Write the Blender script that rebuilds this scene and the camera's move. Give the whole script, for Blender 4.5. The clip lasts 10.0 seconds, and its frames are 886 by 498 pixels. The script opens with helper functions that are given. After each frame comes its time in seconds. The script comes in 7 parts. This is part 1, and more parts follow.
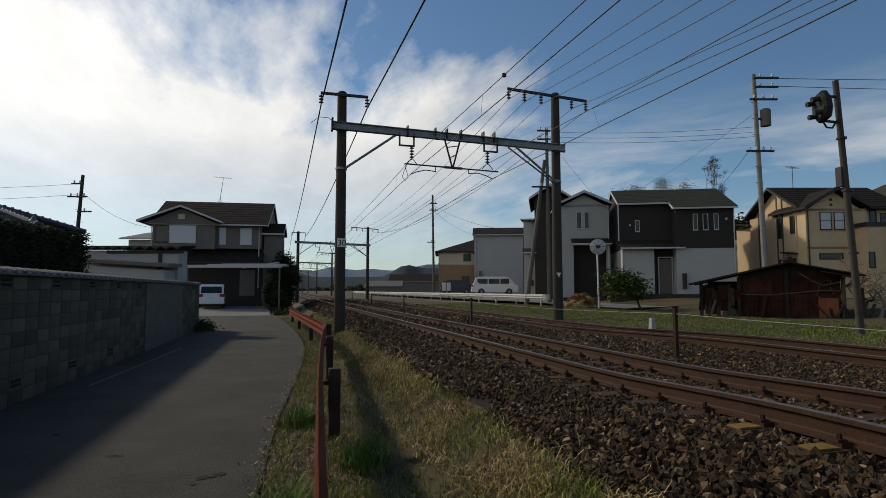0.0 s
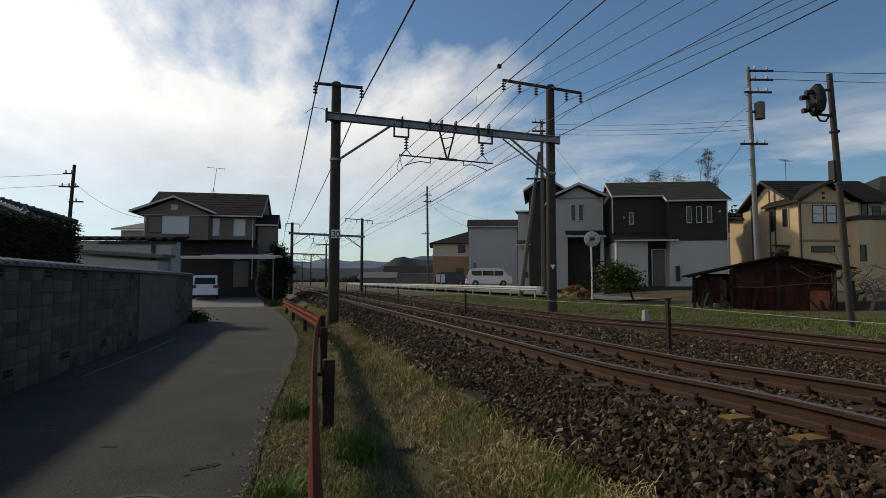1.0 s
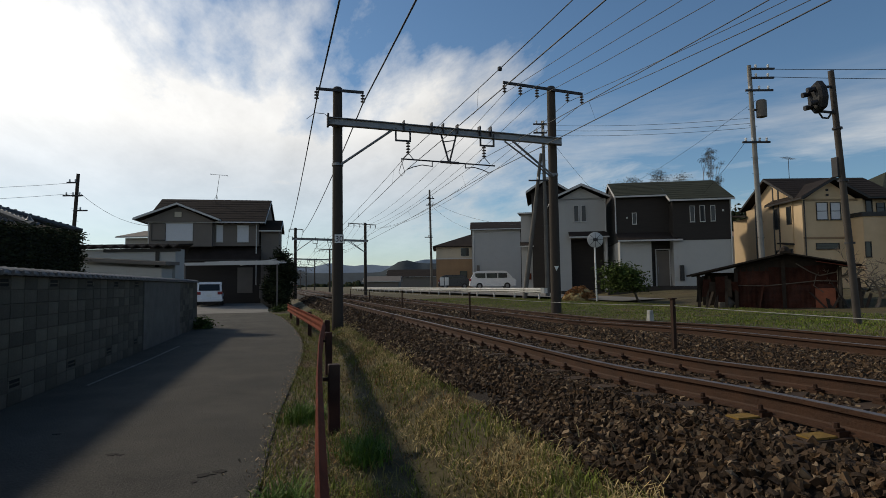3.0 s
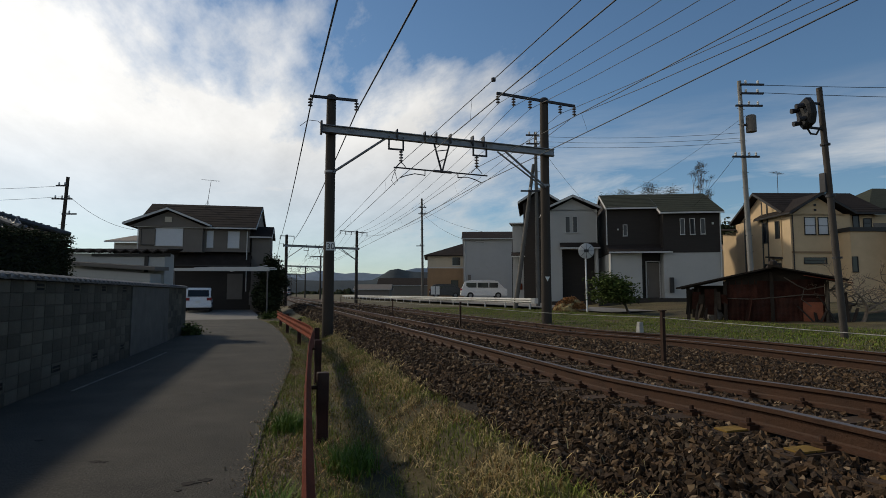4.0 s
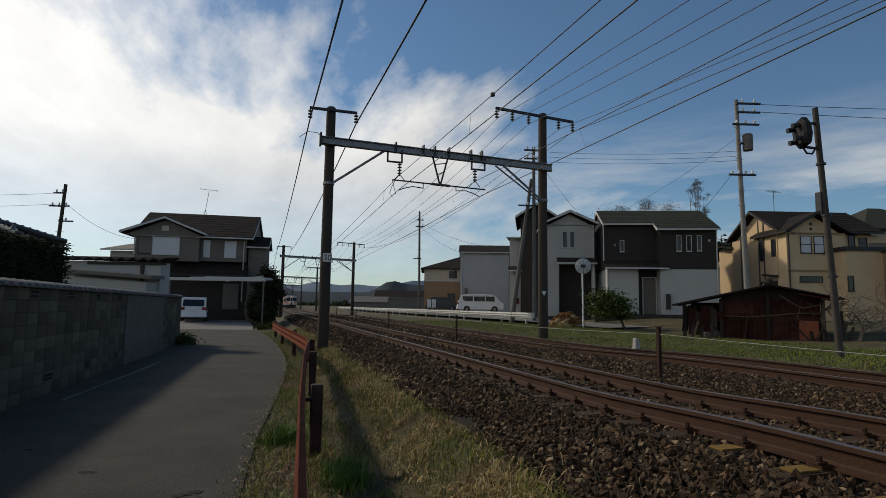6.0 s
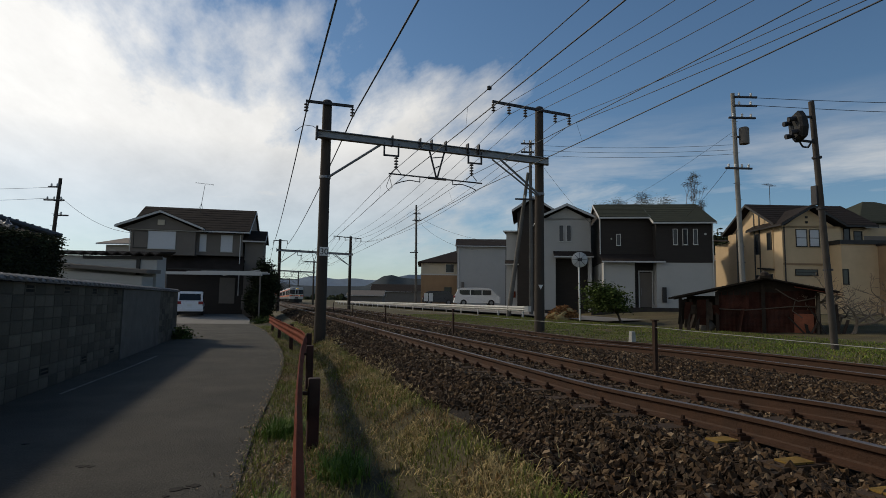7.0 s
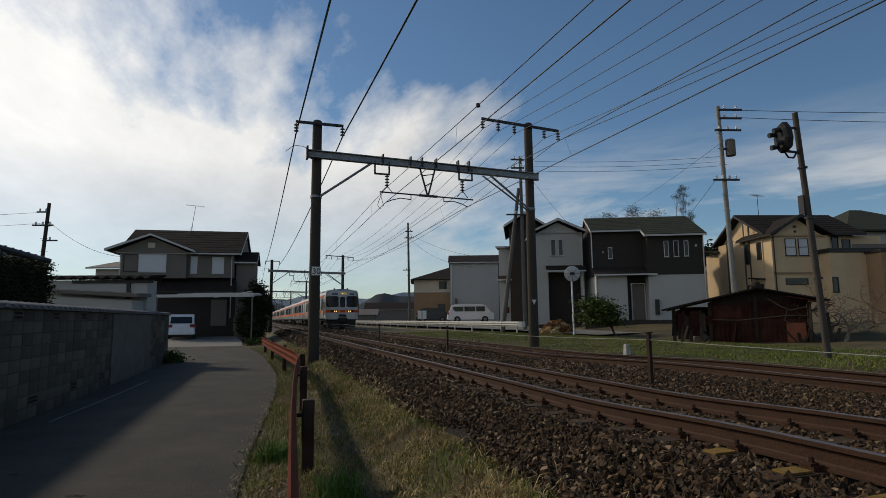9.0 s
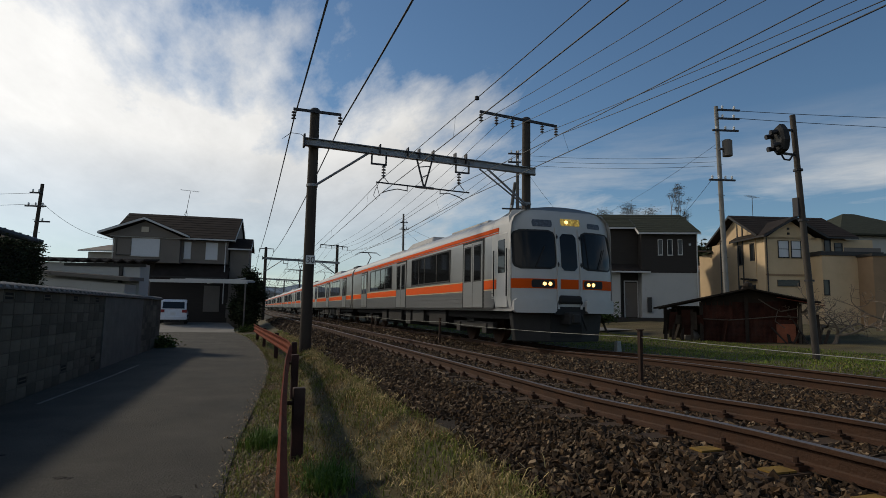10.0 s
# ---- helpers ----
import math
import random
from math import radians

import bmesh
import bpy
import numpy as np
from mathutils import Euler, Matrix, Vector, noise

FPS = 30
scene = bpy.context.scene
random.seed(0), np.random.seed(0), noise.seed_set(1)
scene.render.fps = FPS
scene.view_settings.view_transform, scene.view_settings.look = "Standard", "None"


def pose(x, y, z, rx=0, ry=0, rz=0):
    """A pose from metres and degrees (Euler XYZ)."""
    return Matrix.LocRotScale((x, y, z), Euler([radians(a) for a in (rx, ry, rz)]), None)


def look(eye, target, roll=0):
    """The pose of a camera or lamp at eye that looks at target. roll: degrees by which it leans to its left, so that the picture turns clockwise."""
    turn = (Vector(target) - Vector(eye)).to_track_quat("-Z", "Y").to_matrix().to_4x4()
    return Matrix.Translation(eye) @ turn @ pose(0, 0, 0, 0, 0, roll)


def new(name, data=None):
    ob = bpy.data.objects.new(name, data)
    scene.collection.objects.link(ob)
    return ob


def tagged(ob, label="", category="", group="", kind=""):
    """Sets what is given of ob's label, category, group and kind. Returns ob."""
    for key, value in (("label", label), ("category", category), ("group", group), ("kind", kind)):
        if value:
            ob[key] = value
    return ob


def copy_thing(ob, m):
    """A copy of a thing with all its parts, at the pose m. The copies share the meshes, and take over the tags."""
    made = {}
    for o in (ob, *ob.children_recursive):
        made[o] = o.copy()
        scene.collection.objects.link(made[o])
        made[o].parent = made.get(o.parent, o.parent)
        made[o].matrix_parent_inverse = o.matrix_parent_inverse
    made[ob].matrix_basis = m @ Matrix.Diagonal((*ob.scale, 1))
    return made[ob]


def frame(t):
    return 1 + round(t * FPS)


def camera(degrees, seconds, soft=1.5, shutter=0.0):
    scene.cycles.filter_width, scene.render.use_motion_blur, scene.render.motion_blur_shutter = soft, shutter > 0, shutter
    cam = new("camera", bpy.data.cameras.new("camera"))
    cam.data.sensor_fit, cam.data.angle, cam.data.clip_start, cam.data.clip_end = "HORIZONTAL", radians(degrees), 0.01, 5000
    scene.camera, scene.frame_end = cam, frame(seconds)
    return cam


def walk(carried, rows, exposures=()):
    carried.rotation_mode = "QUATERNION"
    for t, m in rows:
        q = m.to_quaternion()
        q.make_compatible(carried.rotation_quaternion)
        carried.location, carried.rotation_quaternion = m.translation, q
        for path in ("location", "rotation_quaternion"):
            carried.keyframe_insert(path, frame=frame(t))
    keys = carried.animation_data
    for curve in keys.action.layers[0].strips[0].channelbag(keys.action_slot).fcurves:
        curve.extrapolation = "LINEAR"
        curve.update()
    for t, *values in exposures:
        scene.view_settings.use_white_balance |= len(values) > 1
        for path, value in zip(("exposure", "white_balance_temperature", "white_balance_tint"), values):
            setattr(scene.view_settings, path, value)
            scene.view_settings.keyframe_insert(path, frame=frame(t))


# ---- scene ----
cam = camera(76.0, 10.0, 0.6)
PATH = [
    (0.0, pose(0, 0, 1.55, 94.16, 0.00, -16.02)),
    (0.5, pose(0, 0, 1.55, 92.54, 0.40, -16.20)),
    (1.0, pose(0, 0, 1.55, 93.32, -0.15, -16.60)),
    (1.5, pose(0, 0, 1.55, 93.59, 0.58, -16.28)),
    (2.0, pose(0, 0, 1.55, 93.47, 0.61, -16.77)),
    (2.5, pose(0, 0, 1.55, 93.33, 0.91, -16.05)),
    (4.0, pose(0, 0, 1.55, 94.54, -0.06, -17.13)),
    (4.5, pose(0, 0, 1.55, 94.54, -0.29, -17.46)),
    (5.0, pose(0, 0, 1.55, 94.72, -0.77, -17.40)),
    (6.5, pose(0, 0, 1.55, 96.16, -0.88, -17.52)),
    (7.0, pose(0, 0, 1.55, 95.24, -0.80, -17.82)),
    (7.5, pose(0, 0, 1.55, 94.78, -1.52, -18.69)),
    (8.0, pose(0, 0, 1.55, 95.73, -0.00, -18.45)),
    (8.5, pose(0, 0, 1.55, 96.19, 0.48, -17.64)),
    (9.0, pose(0, 0, 1.55, 96.95, 0.52, -18.45)),
    (9.5, pose(0, 0, 1.55, 96.62, -0.64, -19.04)),
    (10.0, pose(0, 0, 1.55, 96.17, -1.00, -19.16)),
]
walk(cam, PATH, [(0.0, -0.45), (0.5, -0.38), (2.5, -0.37), (4.0, -0.41), (5.0, -0.45), (7.0, -0.50), (10.0, -0.51)])

# world and sun
SKY_STRENGTH = 0.115
SUN_AZ, SUN_EL = -42.0, 35.0          # degrees from +y towards -x, above the horizon
SUN_DIR = Vector((math.sin(radians(SUN_AZ)) * math.cos(radians(SUN_EL)), math.cos(radians(SUN_AZ)) * math.cos(radians(SUN_EL)), math.sin(radians(SUN_EL))))
world = bpy.data.worlds.new("sky")
scene.world = world
world.use_nodes = True
wn, wl = world.node_tree.nodes, world.node_tree.links
wn.clear()
sky = wn.new("ShaderNodeTexSky")
sky.sky_type, sky.sun_disc = "NISHITA", False
sky.sun_elevation, sky.sun_rotation = radians(SUN_EL), radians(SUN_AZ)
sky.dust_density, sky.ozone_density = 0.3, 3.0
bg, wout = wn.new("ShaderNodeBackground"), wn.new("ShaderNodeOutputWorld")
wtc = wn.new("ShaderNodeTexCoord")


def wmath(op, a, b=0.0, clamp=False):
    """One math node; MULTIPLY_ADD adds 0.12."""
    m = wn.new("ShaderNodeMath")
    m.operation, m.use_clamp = op, clamp
    m.inputs[2].default_value = 0.12
    for i, v in enumerate((a, b)):
        if isinstance(v, (int, float)):
            m.inputs[i].default_value = v
        else:
            wl.new(v, m.inputs[i])
    return m.outputs[0]


def wdot(v):
    d = wn.new("ShaderNodeVectorMath")
    d.operation = "DOT_PRODUCT"
    wl.new(wtc.outputs["Generated"], d.inputs[0])
    d.inputs[1].default_value = v
    return d.outputs["Value"]


# thin cloud: a sheet overhead that thickens towards the sun and lies low round the horizon
up = wdot((0, 0, 1))
east = wdot((0.961, -0.276, 0))
flat = wn.new("ShaderNodeVectorMath")
flat.operation = "DIVIDE"
wl.new(wtc.outputs["Generated"], flat.inputs[0])
div = wn.new("ShaderNodeCombineXYZ")
height = wmath("ADD", wmath("MAXIMUM", up, 0.0), 0.12)
for i in range(3):
    wl.new(height, div.inputs[i])
wl.new(div.outputs[0], flat.inputs[1])
turn = wn.new("ShaderNodeMapping")
turn.inputs["Rotation"].default_value, turn.inputs["Scale"].default_value = (0, 0, radians(35)), (1.0, 0.45, 1.0)
wl.new(flat.outputs[0], turn.inputs[0])


def cloud_noise(scale, detail, rough):
    n_ = wn.new("ShaderNodeTexNoise")
    n_.inputs["Scale"].default_value, n_.inputs["Detail"].default_value, n_.inputs["Roughness"].default_value = scale, detail, rough
    wl.new(turn.outputs[0], n_.inputs[0])
    return wmath("SUBTRACT", n_.outputs[0], 0.5)


edge = wmath("ADD", east, wmath("MULTIPLY", wmath("SUBTRACT", up, 0.31), 1.5))
field = wmath("ADD", wmath("SUBTRACT", 0.0, edge), wmath("ADD", wmath("MULTIPLY", cloud_noise(1.1, 7, 0.62), 1.25), wmath("MULTIPLY", cloud_noise(4.5, 7, 0.65), 0.5)))
mask = wmath("MULTIPLY", wmath("MULTIPLY", wmath("ADD", field, 0.08), 2.9, True), wmath("MULTIPLY_ADD", up, 3.4, True))
# long pale streaks of cloud low over the houses
low = wn.new("ShaderNodeTexNoise")
low.inputs["Scale"].default_value, low.inputs["Detail"].default_value, low.inputs["Roughness"].default_value = 1.7, 7, 0.62
long_ = wn.new("ShaderNodeMapping")
long_.inputs["Location"].default_value, long_.inputs["Scale"].default_value = (0.4, 0.2, 0.0), (1.0, 1.0, 7.0)
wl.new(wtc.outputs["Generated"], long_.inputs[0])
wl.new(long_.outputs[0], low.inputs[0])
belt = wmath("SUBTRACT", 1.0, wmath("DIVIDE", wmath("ABSOLUTE", wmath("SUBTRACT", up, 0.15)), 0.17), True)
streak = wmath("MULTIPLY", wmath("MULTIPLY", wmath("SUBTRACT", low.outputs[0], 0.42), 4.6, True), wmath("MULTIPLY", belt, 1.25, True), True)
mask = wmath("MAXIMUM", mask, wmath("MULTIPLY", streak, 0.8))
toward = wmath("MAXIMUM", wdot(tuple(SUN_DIR)), 0.0)
glow = wmath("POWER", toward, 4.0)
bright = wmath("ADD", 0.91, wmath("ADD", wmath("MULTIPLY", glow, 0.75), wmath("MULTIPLY", cloud_noise(1.6, 7, 0.65), 0.9)))
cloud = wn.new("ShaderNodeVectorMath")
cloud.operation = "SCALE"
cloud.inputs[0].default_value = (1.03, 1.01, 0.97)
wl.new(bright, cloud.inputs["Scale"])
blue = wn.new("ShaderNodeVectorMath")
blue.operation = "MULTIPLY"
blue.inputs[1].default_value = (SKY_STRENGTH * 0.82, SKY_STRENGTH * 0.95, SKY_STRENGTH * 0.98)
wl.new(sky.outputs[0], blue.inputs[0])
both = wn.new("ShaderNodeMix")
both.data_type = "RGBA"
wl.new(wmath("MULTIPLY", mask, 0.93), both.inputs[0])
wl.new(blue.outputs[0], both.inputs[6])
wl.new(cloud.outputs[0], both.inputs[7])
bg.inputs["Strength"].default_value = 1.0
wl.new(both.outputs[2], bg.inputs[0])
wl.new(bg.outputs[0], wout.inputs[0])

sun = new("sun", bpy.data.lights.new("sun", "SUN"))
sun.data.energy, sun.data.angle, sun.data.color = 2.7, radians(4.5), (1.0, 0.86, 0.66)
sun.matrix_world = look(SUN_DIR * 200, (0, 0, 0))


# ---- building kit ----
class Solid:
    """Collects plain solids into one mesh."""

    def __init__(self):
        self.v, self.f = [], []

    def poly(self, pts, faces):
        n = len(self.v)
        self.v += [tuple(p) for p in pts]
        self.f += [tuple(i + n for i in f) for f in faces]
        return self

    def box(self, x0, x1, y0, y1, z0, z1):
        p = [(x, y, z) for z in (z0, z1) for y in (y0, y1) for x in (x0, x1)]
        return self.poly(p, [(0, 2, 3, 1), (4, 5, 7, 6), (0, 1, 5, 4), (2, 6, 7, 3), (0, 4, 6, 2), (1, 3, 7, 5)])

    def prism(self, prof, a, b):
        """A profile of (across, up) swept from point a to point b, level cross-section."""
        a, b = Vector(a), Vector(b)
        d = b - a
        side = Vector((d.y, -d.x, 0)).normalized()
        up = side.cross(d.normalized())
        n = len(prof)
        pts = [q + side * s + up * u for q in (a, b) for s, u in prof]
        faces = [(i, (i + 1) % n, n + (i + 1) % n, n + i) for i in range(n)]
        return self.poly(pts, faces + [tuple(range(n))[::-1], tuple(range(n, 2 * n))])

    def sweep(self, prof, path, closed=True):
        """A profile of (across, up) swept along a path in plan."""
        n, rings = len(prof), []
        path = [Vector(p) for p in path]
        for i, p in enumerate(path):
            d = path[min(i + 1, len(path) - 1)] - path[max(i - 1, 0)]
            side = Vector((d.y, -d.x, 0)).normalized()
            rings.append([p + side * s + Vector((0, 0, u)) for s, u in prof])
        faces = []
        for k in range(len(path) - 1):
            for i in range(n if closed else n - 1):
                j = (i + 1) % n
                faces.append((k * n + i, k * n + j, (k + 1) * n + j, (k + 1) * n + i))
        if closed:
            faces += [tuple(range(n))[::-1], tuple((len(path) - 1) * n + i for i in range(n))]
        return self.poly([q for r in rings for q in r], faces)

    def tube(self, a, b, r0, r1=None, n=10):
        a, b = Vector(a), Vector(b)
        r1 = r0 if r1 is None else r1
        q = (b - a).to_track_quat("Z", "Y")
        ring = [Vector((math.cos(2 * math.pi * i / n), math.sin(2 * math.pi * i / n), 0)) for i in range(n)]
        pts = [a + q @ (c * r0) for c in ring] + [b + q @ (c * r1) for c in ring]
        return self.poly(pts, [(i, (i + 1) % n, n + (i + 1) % n, n + i) for i in range(n)] + [tuple(range(n))[::-1], tuple(range(n, 2 * n))])

    def line(self, pts, r, n=5):
        pts = [Vector(p) for p in pts]
        rings = []
        for i, p in enumerate(pts):
            d = (pts[min(i + 1, len(pts) - 1)] - pts[max(i - 1, 0)]).normalized()
            a = d.cross(Vector((0.3, 0.2, 1)) if abs(d.z) < 0.9 else Vector((1, 0, 0))).normalized()
            b = d.cross(a)
            rings += [p + (a * math.cos(2 * math.pi * k / n) + b * math.sin(2 * math.pi * k / n)) * r for k in range(n)]
        m = len(pts)
        faces = [(i * n + k, i * n + (k + 1) % n, (i + 1) * n + (k + 1) % n, (i + 1) * n + k) for i in range(m - 1) for k in range(n)]
        return self.poly(rings, faces + [tuple(range(n)), tuple((m - 1) * n + k for k in range(n))])

    def lathe(self, prof, c=(0, 0, 0), n=16):
        """A profile of (radius, height) turned round an upright axis at c."""
        c, m = Vector(c), len(prof)
        pts = [c + Vector((r * math.cos(2 * math.pi * i / n), r * math.sin(2 * math.pi * i / n), z)) for i in range(n) for r, z in prof]
        faces = [(i * m + k, ((i + 1) % n) * m + k, ((i + 1) % n) * m + k + 1, i * m + k + 1) for i in range(n) for k in range(m - 1)]
        return self.poly(pts, faces)

    def blob(self, c, r, seed=0, rough=0.25, n=2):
        bm = bmesh.new()
        bmesh.ops.create_icosphere(bm, subdivisions=n, radius=1)
        c, r = Vector(c), Vector(r) if hasattr(r, "__len__") else Vector((r, r, r))
        pts = []
        for v in bm.verts:
            k = 1 + rough * noise.noise(v.co * 2 + Vector((seed * 3.1, seed, 0)))
            pts.append(c + Vector((v.co.x * r.x, v.co.y * r.y, v.co.z * r.z)) * k)
        faces = [[v.index for v in f.verts] for f in bm.faces]
        bm.free()
        return self.poly(pts, faces)

    def mesh(self, name, mats, smooth=False, bevel=0.0):
        me = bpy.data.meshes.new(name)
        me.from_pydata(self.v, [], self.f)
        bm = bmesh.new()
        bm.from_mesh(me)
        bmesh.ops.recalc_face_normals(bm, faces=bm.faces)
        if bevel:
            bmesh.ops.bevel(bm, geom=[e for e in bm.edges if len(e.link_faces) == 2 and e.calc_face_angle(0) > 0.5], offset=bevel, segments=2, affect="EDGES", profile=0.5)
        bm.to_mesh(me)
        bm.free()
        for m in mats if isinstance(mats, (list, tuple)) else [mats]:
            me.materials.append(m)
        if smooth:
            for p in me.polygons:
                p.use_smooth = True
            me.set_sharp_from_angle(angle=radians(40))
        return me


def part(name, solid, material, parent=None, label="", smooth=False, bevel=0.0, at=None):
    """Links a solid as one mesh object, under a thing or part if one is given."""
    ob = new(name, solid.mesh(name, material, smooth, bevel))
    if parent:
        ob.parent = parent
    if at is not None:
        ob.matrix_basis = at
    return tagged(ob, label)


def thing(name, m, label, category, group="", kind=""):
    ob = new(name)
    ob.empty_display_size = 0.2
    ob.matrix_basis = m
    return tagged(ob, label, category, group, kind)


def box(x0, x1, y0, y1, z0, z1):
    return Solid().box(x0, x1, y0, y1, z0, z1)


# ---- materials ----
def material(name, color, rough=0.8, metal=0.0, grain=0.25, scale=8.0, bump=0.2, fine=60.0, stain=0.0, stain_color=(0.05, 0.04, 0.03), stain_scale=0.8, per_piece=0.0, spec=0.3, stretch=(1, 1, 1), emit=0.0):
    """A surface with grain at two scales, stains and relief."""
    m = bpy.data.materials.new(name)
    m.use_nodes = True
    n, l = m.node_tree.nodes, m.node_tree.links
    b = n["Principled BSDF"]
    b.inputs["Metallic"].default_value = metal
    b.inputs["Specular IOR Level"].default_value = spec
    tc, mp = n.new("ShaderNodeTexCoord"), n.new("ShaderNodeMapping")
    mp.inputs["Scale"].default_value = stretch
    l.new(tc.outputs["Object"], mp.inputs[0])

    def noise_tex(s, detail=4, rough_=0.6):
        t = n.new("ShaderNodeTexNoise")
        t.inputs["Scale"].default_value, t.inputs["Detail"].default_value, t.inputs["Roughness"].default_value = s, detail, rough_
        l.new(mp.outputs[0], t.inputs[0])
        return t.outputs[0]

    def mix(fac, a, c, kind="MIX"):
        x = n.new("ShaderNodeMix")
        x.data_type, x.blend_type = "RGBA", kind
        for sock, val in ((x.inputs[0], fac), (x.inputs[6], a), (x.inputs[7], c)):
            if isinstance(val, bpy.types.NodeSocket):
                l.new(val, sock)
            else:
                sock.default_value = (*val, 1) if isinstance(val, tuple) else val
        return x.outputs[2]

    def ramp(src, lo, hi):
        r = n.new("ShaderNodeMapRange")
        r.inputs[1].default_value, r.inputs[2].default_value = lo, hi
        l.new(src, r.inputs[0])
        return r.outputs[0]

    big, small = noise_tex(scale), noise_tex(fine, 3)
    dark = tuple(c * (1 - grain) for c in color)
    light = tuple(min(1, c * (1 + grain)) for c in color)
    col = mix(ramp(big, 0.3, 0.7), dark, light)
    col = mix(ramp(small, 0.35, 0.65), col, mix(0.5 * grain, col, (0.0, 0.0, 0.0)))
    if stain:
        col = mix(mix(1.0, (0, 0, 0), ramp(noise_tex(stain_scale, 6, 0.7), 0.62 - 0.3 * stain, 0.78)), col, stain_color)
    if per_piece:
        info = n.new("ShaderNodeObjectInfo")
        geo = n.new("ShaderNodeNewGeometry")
        add = n.new("ShaderNodeMath")
        add.operation = "ADD"
        l.new(info.outputs["Random"], add.inputs[0])
        l.new(geo.outputs["Random Per Island"], add.inputs[1])
        fr = n.new("ShaderNodeMath")
        fr.operation = "FRACT"
        l.new(add.outputs[0], fr.inputs[0])
        v = n.new("ShaderNodeHueSaturation")
        l.new(col, v.inputs["Color"])
        mr = n.new("ShaderNodeMapRange")
        mr.inputs[3].default_value, mr.inputs[4].default_value = 1 - per_piece, 1 + per_piece
        l.new(fr.outputs[0], mr.inputs[0])
        l.new(mr.outputs[0], v.inputs["Value"])
        col = v.outputs[0]
    l.new(col, b.inputs["Base Color"])
    rr = n.new("ShaderNodeMapRange")
    rr.inputs[3].default_value, rr.inputs[4].default_value = max(0.03, rough - 0.12), min(1, rough + 0.12)
    l.new(big, rr.inputs[0])
    l.new(rr.outputs[0], b.inputs["Roughness"])
    if bump:
        bp = n.new("ShaderNodeBump")
        bp.inputs["Strength"].default_value, bp.inputs["Distance"].default_value = bump, 0.02
        l.new(small, bp.inputs["Height"])
        l.new(bp.outputs[0], b.inputs["Normal"])
    if emit:
        l.new(col, b.inputs["Emission Color"])
        b.inputs["Emission Strength"].default_value = emit
    return m


def glass(name, tint=(0.02, 0.025, 0.03), rough=0.05):
    m = bpy.data.materials.new(name)
    m.use_nodes = True
    b = m.node_tree.nodes["Principled BSDF"]
    b.inputs["Base Color"].default_value = (*tint, 1)
    b.inputs["Roughness"].default_value = rough
    b.inputs["Specular IOR Level"].default_value = 0.35
    return m


ASPHALT = material("asphalt", (0.058, 0.054, 0.044), 0.9, grain=0.42, scale=0.9, fine=45, bump=1.0, stain=0.35, stain_color=(0.045, 0.044, 0.038), stain_scale=0.5)
an, al = ASPHALT.node_tree.nodes, ASPHALT.node_tree.links
chips, chip_mask, chip_mix, chip_at = an.new("ShaderNodeTexVoronoi"), an.new("ShaderNodeMapRange"), an.new("ShaderNodeMix"), an.new("ShaderNodeTexCoord")
chips.inputs["Scale"].default_value = 42.0
chip_mask.inputs[1].default_value, chip_mask.inputs[2].default_value, chip_mask.inputs[3].default_value, chip_mask.inputs[4].default_value = 0.10, 0.32, 0.55, 0.0
chip_mix.data_type, chip_mix.inputs[7].default_value = "RGBA", (0.13, 0.12, 0.10, 1)
road_in = an["Principled BSDF"].inputs["Base Color"]
al.new(chip_at.outputs["Object"], chips.inputs["Vector"])
al.new(chips.outputs["Distance"], chip_mask.inputs[0])
al.new(chip_mask.outputs[0], chip_mix.inputs[0])
al.new(road_in.links[0].from_socket, chip_mix.inputs[6])
al.new(chip_mix.outputs[2], road_in)
SOIL = material("soil_grass", (0.088, 0.074, 0.031), 0.95, grain=0.5, scale=0.9, fine=26, bump=0.8, stain=0.6, stain_color=(0.085, 0.06, 0.032), stain_scale=0.25)
# near-black brown: the shade in the gaps between stones is put into the bed
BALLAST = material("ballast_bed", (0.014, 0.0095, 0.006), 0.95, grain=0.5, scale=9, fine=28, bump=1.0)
STONE = material("ballast_stone", (0.06, 0.042, 0.026), 0.9, grain=0.35, scale=14, fine=60, bump=0.4, per_piece=0.35)
sn, sl = STONE.node_tree.nodes, STONE.node_tree.links
geo, ramp = sn.new("ShaderNodeNewGeometry"), sn.new("ShaderNodeValToRGB")
ramp.color_ramp.elements[0].color, ramp.color_ramp.elements[1].color = (0.018, 0.010, 0.005, 1), (0.31, 0.225, 0.14, 1)
for at_, col_ in ((0.35, (0.034, 0.019, 0.009)), (0.62, (0.064, 0.036, 0.017)), (0.8, (0.112, 0.061, 0.025)), (0.91, (0.16, 0.112, 0.065))):
    ramp.color_ramp.elements.new(at_).color = (*col_, 1)
sl.new(geo.outputs["Random Per Island"], ramp.inputs[0])
tint = sn.new("ShaderNodeMix")
tint.data_type, tint.inputs[0].default_value = "RGBA", 0.75
base_in = sn["Principled BSDF"].inputs["Base Color"]
sl.new(base_in.links[0].from_socket, tint.inputs[6])
sl.new(ramp.outputs[0], tint.inputs[7])
sl.new(tint.outputs[2], base_in)
RUST = material("rusty_rail", (0.045, 0.0195, 0.009), 0.75, grain=0.3, scale=5, fine=50, bump=0.3)
RAILTOP = material("polished_rail_head", (0.16, 0.14, 0.135), 0.5, metal=0.5, grain=0.15, scale=6, fine=80, bump=0.05)
TIE = material("concrete_sleeper", (0.055, 0.034, 0.020), 0.9, grain=0.3, scale=5, fine=45, stain=0.5, stain_color=(0.055, 0.03, 0.017), per_piece=0.2)
